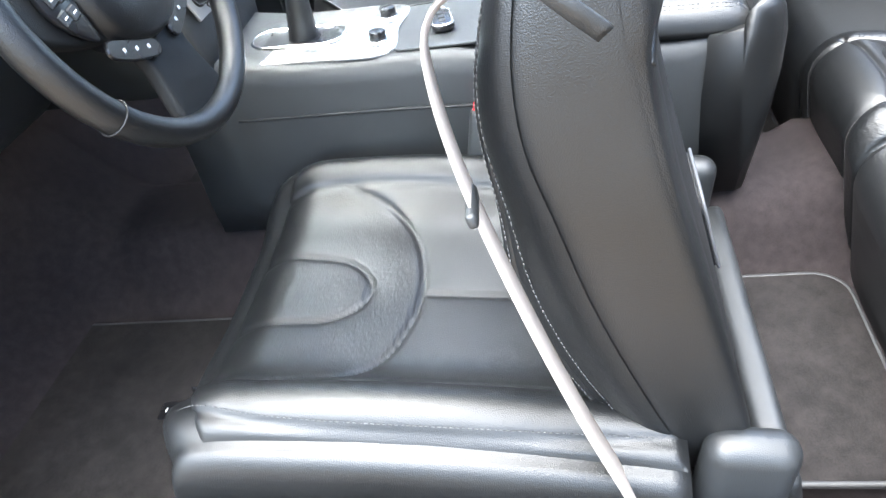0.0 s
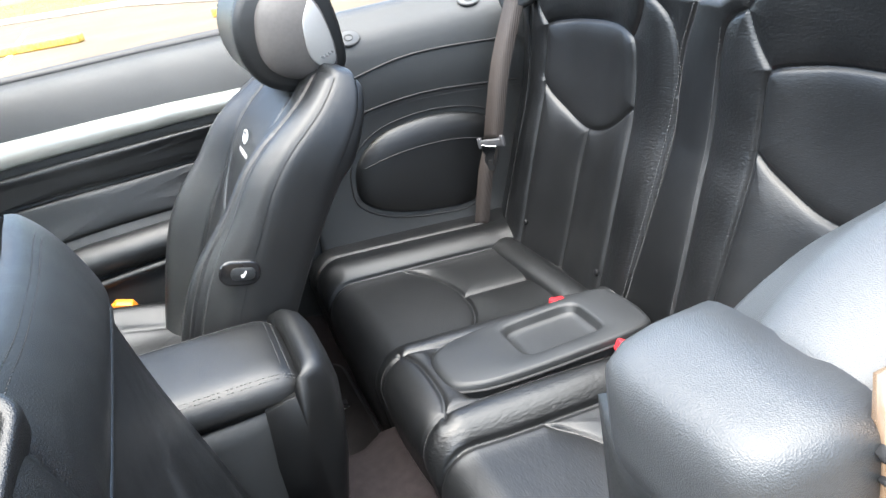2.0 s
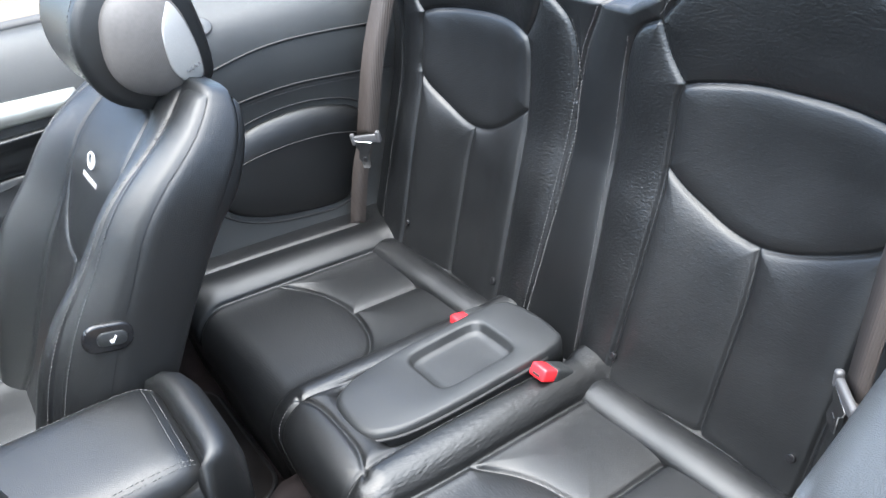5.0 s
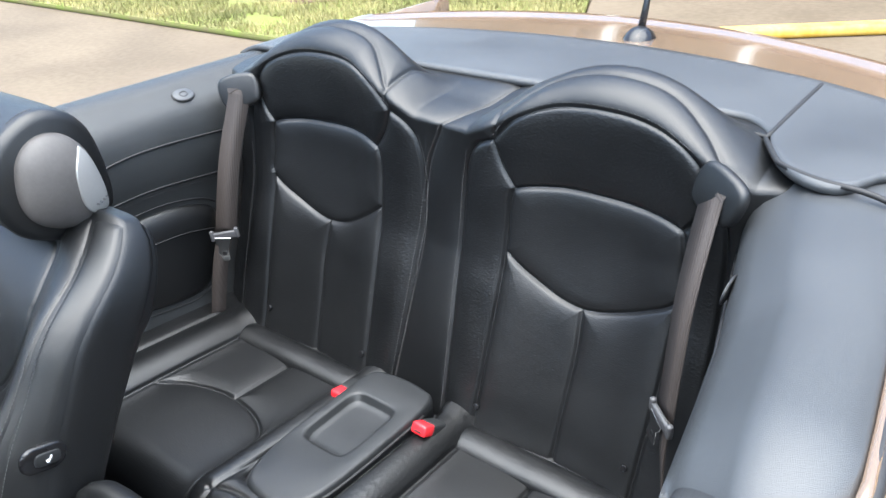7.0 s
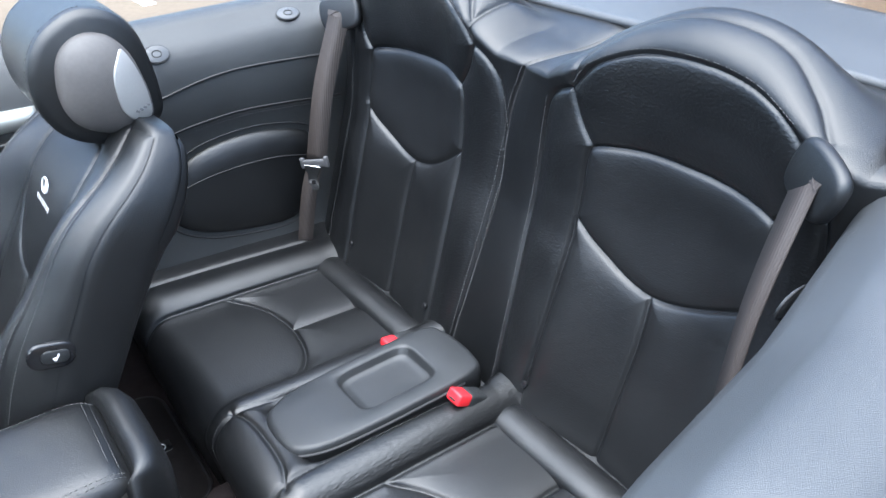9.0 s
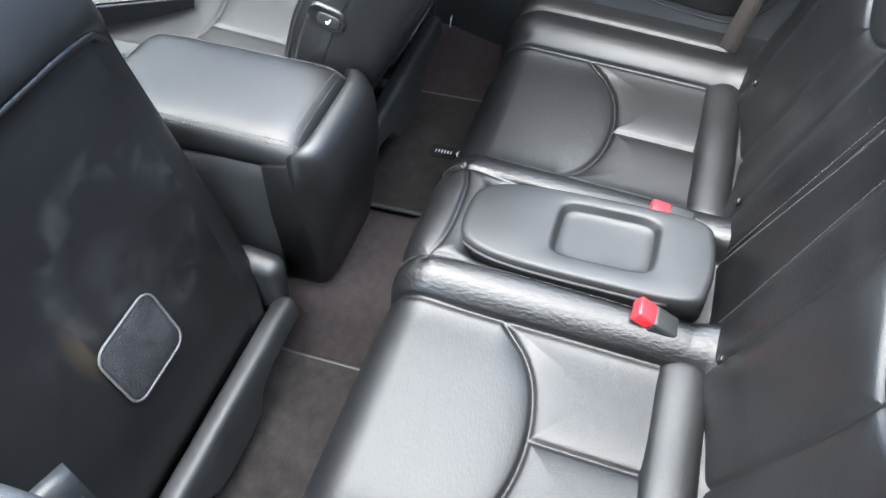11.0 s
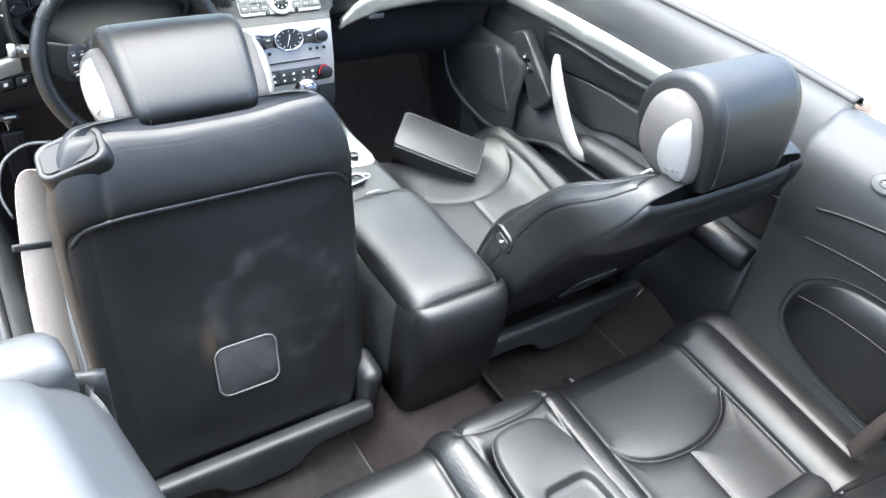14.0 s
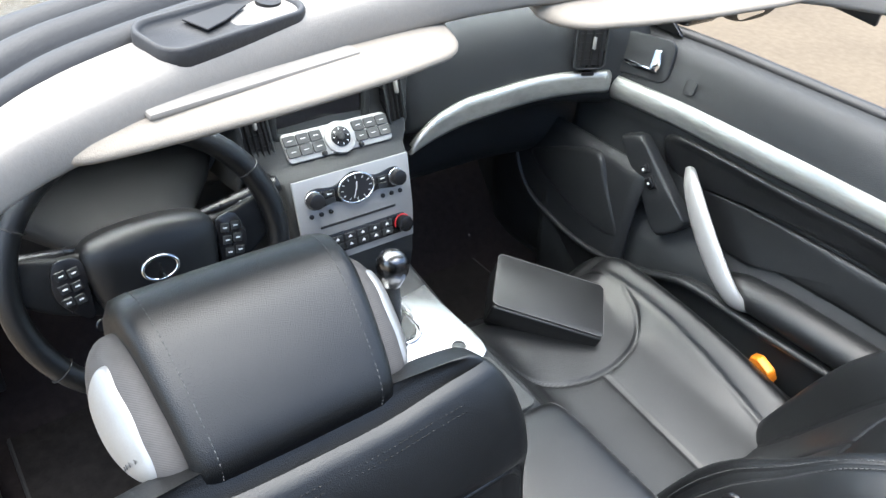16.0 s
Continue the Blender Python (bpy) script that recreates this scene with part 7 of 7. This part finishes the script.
def rear_deck():
    t = thing("tonneau_cover", (0, -1.2, 0.90), "grey-black vinyl roof cover panel behind the rear seat", "tonneau cover")

    def rear(x):
        return -1.27 + 0.33 * abs(x) ** 2.0 + 0.22 * max(0, abs(x) - 0.5) ** 1.5

    def D(x, y):
        return V((x, y, 0.970 - 0.006 * x * x - 0.022 * (max(0.0, abs(x) - 0.66) / 0.08) ** 2))

    grid = []
    for i in range(161):
        x = -0.742 + 1.484 * i / 160
        y0 = lerp_keys([(0.0, -0.955), (0.46, -0.955), (0.52, -0.905), (0.55, -0.83), (0.59, -0.775), (0.63, -0.752), (0.665, -0.765), (0.69, -0.825), (0.72, -0.845), (0.80, -0.85)], abs(x))[0]
        if x > 0.5:
            y0 = min(y0, -0.925)
        y1 = rear(x)
        grid.append([D(x, y0 + (y1 - y0) * k / 16) for k in range(17)])
    mesh("cover_panel", *sheet(grid, 0.012), VINYL, t)
    # joints of the corner flaps
    gaps = [[(0.534, -1.160), (0.534, -1.05), (0.535, -0.935)], [(-0.529, -1.160), (-0.527, -1.012), (-0.526, -0.884)]]
    gaps += [[(-0.494, -0.881), (-0.51, -0.884), (-0.528, -0.880)], [(-0.526, -0.874), (-0.557, -0.814), (-0.574, -0.792), (-0.621, -0.768), (-0.663, -0.760), (-0.72, -0.762)]]
    for gap in gaps:
        mesh("flap_gap", *tube([D(p.x, p.y) + V((0, 0, 0.0105)) for p in spline(gap, 6)], 0.0042, 6), SEAM, t)
    mesh("rear_edge", *tube([D(-0.742 + 1.484 * i / 60, rear(-0.742 + 1.484 * i / 60)) + V((0, -0.004, -0.004)) for i in range(61)], 0.006, 8), CHROME, t)
    b = thing("boot_lid", (0, -1.5, 0.85), "glossy bronze painted boot lid", "boot lid")
    g = []
    for i in range(61):
        x = -0.76 + 1.52 * i / 60
        y0 = rear(x) - 0.008
        y1 = -1.525 + 0.48 * x * x
        col = []
        for k in range(21):
            u = k / 20
            y = y0 + (min(y1, y0 - 0.05) - y0) * u
            col.append(V((x, y, D(x, y0).z - 0.006 - 0.012 * u + 0.012 * u**6)))
        e = col[-1]
        col += [V((x, e.y - 0.012, e.z - 0.006)), V((x, e.y - 0.02, e.z - 0.03)), V((x, e.y - 0.03, e.z - 0.15)), V((x, e.y + 0.02, e.z - 0.5))]
        g.append(col)
    mesh("lid_skin", *sheet(g, 0.01), PAINT, b)
    a = thing("roof_antenna", (-0.10, -1.362, 0.955), "short black mast antenna on a rounded base", "antenna")
    rg = []
    for h, w in ((0, 0.040), (0.012, 0.038), (0.026, 0.030), (0.036, 0.018), (0.04, 0.006)):
        rg.append([V((-0.10 + w * 0.95 * math.cos(q), -1.362 + w * 1.2 * math.sin(q), 0.955 + h)) for q in (2 * math.pi * k / 24 for k in range(24))])
    mesh("base", *loft(rg), SMOOTH, a)
    mesh("mast", *tube([V((-0.099, -1.372, 0.985)), V((-0.093, -1.415, 1.06)), V((-0.079, -1.51, 1.22))], 0.0, 10, ends=(0.009, 0.004)), SMOOTH, a)


rear_deck()


def windscreen():
    t = thing("windscreen_frame", (0, 0.45, 1.20), "cream-lined windscreen header with black seals and folded visors", "windscreen header")

    def bow(x):
        """The header's rear edge, which sweeps back towards the pillars."""
        return 0.433 - 0.38 * x * x - 0.050 * max(0.0, (abs(x) - 0.50) / 0.11) ** 2

    def top(x):
        return 1.262 - 0.042 * (x / 0.61) ** 2

    def width(x):
        return 0.062 - 0.034 * max(0.0, (abs(x) - 0.46) / 0.15) ** 1.5

    xs = [0.61 * math.sin(math.pi / 2 * (i / 80 - 1)) for i in range(161)]
    prof = [(0.05, -0.050), (-0.03, -0.040), (-0.01, -0.020), (0.12, -0.006), (0.40, -0.001), (0.80, 0.001), (1.0, 0.0), (1.08, -0.010), (0.9, -0.046), (0.4, -0.054)]
    rg = []
    for x in xs:
        k = 1 - 0.25 * (abs(x) / 0.6) ** 6
        rg.append([V((x, bow(x) + p.x * width(x), top(x) + p.y * k)) for p in spline(prof, 3, True)])
    mesh("header_lining", *loft(rg), CREAM, t, "cream header lining")
    # ribbed weather seal in front of the lining, swept round the corners
    edge = [V((x, bow(x) + width(x), top(x))) for x in xs]
    ribs = [(0.0, -0.012), (0.02, 0.002), (0.10, 0.009), (0.20, 0.006), (0.26, -0.008), (0.32, -0.008), (0.38, 0.006), (0.48, 0.011), (0.58, 0.006), (0.63, -0.006), (0.70, -0.006), (0.76, 0.004), (0.88, 0.006), (1.0, -0.012), (1.04, -0.035)]
    g = []
    for i, p in enumerate(edge):
        d = edge[min(i + 1, 160)] - edge[max(i - 1, 0)]
        n_ = V((-d.y, d.x, 0)).normalized()
        w = 0.13 - 0.088 * min(1.0, max(0.0, (abs(p.x) - 0.47) / 0.14)) ** 1.3
        g.append([p + n_ * (q.x * w) + V((0, 0, q.y - 0.20 * q.x * max(0.0, abs(p.x) - 0.45))) for q in spline(ribs, 2)])
    mesh("header_seal", *sheet(g, 0.012), FOAM, t, "grey ribbed rubber header seal")
    for s in (-1, 1):
        # rubber corner piece with a latch pin, and the pillars
        cap = []
        for y, wx, wz, z in ((0.264, 0.008, 0.006, 1.204), (0.270, 0.016, 0.012, 1.204), (0.285, 0.021, 0.016, 1.204), (0.33, 0.024, 0.017, 1.202), (0.39, 0.024, 0.016, 1.194), (0.44, 0.022, 0.014, 1.180)):
            cap.append([V((s * (0.622 + 0.10 * max(0, y - 0.34)) + wx * math.copysign(abs(math.cos(a)) ** 0.6, math.cos(a)), y, z + wz * math.copysign(abs(math.sin(a)) ** 0.6, math.sin(a)))) for a in (2 * math.pi * k / 20 for k in range(20))])
        mesh("corner_seal", *loft(cap), FOAM, t, "grey rubber corner seal")
        part("latch_pin", cyl_bm(0.008, 0.018, Matrix.Translation((s * 0.632, 0.305, 1.221)) @ pose(0, 0, 0, 20, 15 * s, 0), 16, 0.004), RUBBER, t)
        part("latch_plate", box_bm((0.022, 0.050, 0.006), Matrix.Translation((s * 0.638, 0.345, 1.221)) @ pose(0, 0, 0, -4, 0, 12 * s), 0.002, 2), RUBBER, t)
        mesh("pillar", *tube(spline([(s * 0.60, 0.42, 1.190), (s * 0.66, 0.62, 1.13), (s * 0.72, 0.90, 1.05), (s * 0.77, 1.20, 0.96)], 8), 0.030, 12), CREAM if s < 0 else SMOOTH, t)
        mesh("pillar_skin", *tube(spline([(s * 0.645, 0.43, 1.195), (s * 0.69, 0.63, 1.145), (s * 0.75, 0.91, 1.06), (s * 0.80, 1.21, 0.97)], 8), 0.026, 10), PAINT, t)
    # latch recess: a shallow rimmed tray with a funnel and a hole
    m = frame_at((-0.333, 0.426, 1.2495), (1, 0.27, 0.03), (-0.26, 0.95, 0.10))
    m = m if (m.to_3x3() @ V((0, 0, 1))).z > 0 else m @ pose(0, 0, 0, 180)
    ring = round_rect(0.158, 0.064, 0.020, 6)
    tray = mesh("latch_tray", *loft([[m @ V((p[0] * f, p[1] * f2, z)) for p in ring] for f, f2, z in ((1.0, 1.0, -0.02), (1.0, 1.0, 0.005), (0.985, 0.97, 0.0075), (0.95, 0.88, 0.0075), (0.93, 0.84, 0.004), (0.91, 0.80, 0.001), (0.3, 0.3, 0.0005))]), FOAM, t, "grey plastic latch recess")
    part("latch_well", plate_bm([(-0.030, 0.018), (0.020, 0.022), (0.034, 0.010), (0.0, -0.004), (-0.024, -0.010)], 0.002, m @ pose(0.0, 0, 0.003), 0.0005, 1), SEAM, tray)
    part("latch_hole", cyl_bm(0.012, 0.004, m @ pose(0.058, 0.008, 0.003), 20), SEAM, tray)
    # visors folded up beneath the header
    for s in (-1, 1):
        vt = thing("sun_visor", (s * 0.30, 0.40, 1.20), "cream cloth sun visor folded against the header", "sun visor", "sun visors")
        rg = []
        for i in range(41):
            u = i / 40
            a_ = 0.068 + 0.458 * u
            e = max(0.02, 1 - max(0.0, 1 - min(u, 1 - u) / 0.11) ** 2.2) ** 0.5
            rear = lerp_keys([(0.06, 0.392), (0.12, 0.378), (0.19, 0.362), (0.28, 0.348), (0.376, 0.339), (0.46, 0.334), (0.53, 0.337)], a_)[0]
            c = V((s * a_, rear + 0.055, 1.200))
            rg.append([c + V((0, 0.055 * e * math.cos(a), 0.013 * e**0.7 * math.sin(a) + 0.004 * math.cos(a))) for a in (2 * math.pi * k / 20 for k in range(20))])
        mesh("visor_pad", *loft(rg), CREAM_CLOTH, vt)
        mm = frame_at((s * 0.320, 0.384, 1.2115), (1, -0.20 * s, 0), (0.20 * s, 1, 0.12))
        part("mirror_flap", box_bm((0.225, 0.018, 0.007), mm, 0.003, 2), CREAM, vt)
    # screen glass
    g = []
    for i in range(25):
        u = i / 24 * 2 - 1
        top, bot = V((u * 0.60, bow(u * 0.6) + 0.13, 1.265 - 0.05 * u * u)), V((u * 0.74, 1.32 - 0.12 * u * u, 0.985))
        g.append([top.lerp(bot, k / 12) + V((0, 0.03 * math.sin(math.pi * k / 12), 0.03 * math.sin(math.pi * k / 12))) for k in range(13)])
    gl = mesh("windscreen_pane", *sheet(g, 0.005), GLASS, t, "clear laminated glass")
    gl.visible_shadow = False


windscreen()

# ---- outside ----
def ground_plane():
    # one sheet to the horizon
    b = bmesh.new()
    ticks = sorted({round(v, 2) for v in [-2000, -600, -200, -80, -40, -20] + [i * 2.0 - 14 for i in range(15)] + [20, 40, 80, 200, 600, 2000]})
    vs = {(x, y): b.verts.new((x, y, 0)) for x in ticks for y in ticks}
    for x0, x1 in zip(ticks, ticks[1:]):
        for y0, y1 in zip(ticks, ticks[1:]):
            b.faces.new((vs[x0, y0], vs[x1, y0], vs[x1, y1], vs[x0, y1]))
    solid("ground", (0, 0, 0), "pale beige concrete car park", "ground", b, CONCRETE, kind="structure")


ground_plane()


def slab(name, outline, z0, z1, mat, label, category, kind=""):
    b = plate_bm(outline, z1 - z0, Matrix.Translation((0, 0, z0)), 0.012, 2)
    return solid(name, (outline[0][0], outline[0][1], 0), label, category, b, mat, kind=kind)


def lawn(outline, label, seed, count):
    t = solid("lawn_soil", (outline[0][0], outline[0][1], 0), label, "lawn", plate_bm(outline, 0.055, Matrix.Translation((0, 0, 0.0)), 0.02, 2), SOIL, kind="structure")
    rnd_ = random.Random(seed)
    xs, ys = [p[0] for p in outline], [p[1] for p in outline]
    verts, faces = [], []

    def inside(x, y):
        c, k = False, len(outline)
        for i in range(k):
            (xa, ya), (xb, yb) = outline[i], outline[i - 1]
            if (ya > y) != (yb > y) and x < (xb - xa) * (y - ya) / (yb - ya) + xa:
                c = not c
        return c

    done = 0
    while done < count:
        x, y = rnd_.uniform(min(xs), max(xs)), rnd_.uniform(min(ys), max(ys))
        if not inside(x, y):
            continue
        done += 1
        if noise.noise(V((x * 0.8, y * 0.8, seed))) < -0.28:
            continue
        h, a, w = rnd_.uniform(0.03, 0.075), rnd_.uniform(0, 6.28), rnd_.uniform(0.004, 0.009)
        dx, dy = math.cos(a) * w, math.sin(a) * w
        lx, ly = rnd_.uniform(-0.03, 0.03), rnd_.uniform(-0.03, 0.03)
        m = len(verts)
        verts += [(x - dx, y - dy, 0.05), (x + dx, y + dy, 0.05), (x + lx, y + ly, 0.05 + h)]
        faces.append((m, m + 1, m + 2))
    ob = mesh("grass", verts, faces, GRASS, None, smooth=False)
    tagged(ob, "patchy green and straw-coloured lawn grass", "grass", kind="stuff")
    return t


lawn([(3.82, -3.62), (9.8, -3.62), (14.0, -2.1), (14.0, -6.3), (2.62, -6.35), (2.05, -5.10)], "patchy lawn beside the car park", 3, 60000)


def painted_line(a, b, w=0.10):
    a, b = V((*a, 0)), V((*b, 0))
    d = (b - a).normalized()
    n_ = V((-d.y, d.x, 0)) * w / 2
    bm = plate_bm([tuple((a - n_).xy), tuple((b - n_).xy), tuple((b + n_).xy), tuple((a + n_).xy)], 0.004, None, 0, 1)
    return solid("parking_line", tuple(a), "worn white painted parking line on concrete", "road marking", bm, WHITE_LINE, "parking lines", "structure")


painted_line((5.3, -1.62), (14.0, -1.75))
painted_line((7.0, 1.75), (20.0, 2.3))


def curb(a, b, mat, w=0.16, h=0.14, label="concrete kerb painted worn yellow"):
    a, b = V((*a, 0)), V((*b, 0))
    d = (b - a)
    m = frame_at(a.lerp(b, 0.5) + V((0, 0, h / 2)), d, V((-d.y, d.x, 0)))
    return solid("curb", tuple(a), label, "kerb", box_bm((d.length, w, h), m, 0.03, 3), mat, "car park kerbs", "structure")


curb((-1.4, -6.50), (0.98, -5.02), YELLOW, 0.15, 0.075)
curb((12.3, -1.25), (11.1, -2.85), YELLOW, 0.22)
curb((14.0, 2.6), (13.2, 0.85), YELLOW, 0.22)
curb((10.0, -3.75), (20.2, -0.1), CURB, 0.2, 0.15, "plain concrete kerb along the car park")
curb((20.2, -0.1), (30.0, 9.0), CURB, 0.2, 0.15, "plain concrete kerb along the car park")
slab("pavement", [(2.0, -5.02), (1.00, -5.10), (-1.4, -6.58), (-6.0, -9.0), (-6.0, -9.2), (2.7, -9.0), (2.55, -6.3)], 0.0, 0.06, CONCRETE, "pale concrete pavement behind the kerb", "pavement", "structure")
slab("footpath", [(2.75, -6.45), (14.0, -6.40), (14.0, -7.9), (2.75, -7.9)], 0.0, 0.07, CONCRETE, "pale concrete footpath beyond the lawn", "pavement", "structure")
lawn([(14.1, -2.2), (20.6, 0.0), (30.4, 9.0), (40.0, 9.0), (40.0, -6.0), (14.1, -6.0)], "lawn beyond the kerb", 5, 12000)


def building():
    t = thing("low_building", (-1.0, -9.5, 0), "low beige building with a covered walkway and cream posts", "building")
    part("wall", box_bm((22, 0.25, 3.2), Matrix.Translation((-3.0, -10.2, 1.6)), 0.02, 1), WALL_PAINT, t)
    part("roof", box_bm((23, 3.6, 0.45), Matrix.Translation((-3.0, -9.0, 3.3)), 0.04, 2), ROOFING, t, "brown fascia roof")
    for k in range(9):
        part("post", box_bm((0.13, 0.13, 3.1), Matrix.Translation((-9.4 + 1.55 * k, -7.6, 1.6)), 0.01, 1), CREAM_POST, t, "cream painted post")
    for k in range(6):
        w = part("window", box_bm((1.5, 0.06, 1.5), Matrix.Translation((-10.5 + 2.9 * k, -10.06, 1.7)), 0.01, 1), DARK_GLASS, t)
        for s in (-1, 1):
            part("window_frame", box_bm((0.08, 0.1, 1.6), Matrix.Translation((-10.5 + 2.9 * k + s * 0.76, -10.05, 1.7)), 0.01, 1), CREAM_POST, w)
    return t


building()


def mulch_bed():
    rg = []
    for h, r in ((0.03, 0.75), (0.09, 0.6), (0.13, 0.35), (0.14, 0.1)):
        rg.append([V((5.0 + r * 1.1 * math.cos(a) * (1 + 0.12 * math.sin(5 * a)), -5.25 + r * math.sin(a), h + 0.02 * math.sin(7 * a))) for a in (2 * math.pi * k / 30 for k in range(30))])
    ob = mesh("mulch_bed", *loft(rg), MULCH)
    tagged(ob, "brown mulch mound on the lawn", "mulch", kind="structure")


mulch_bed()
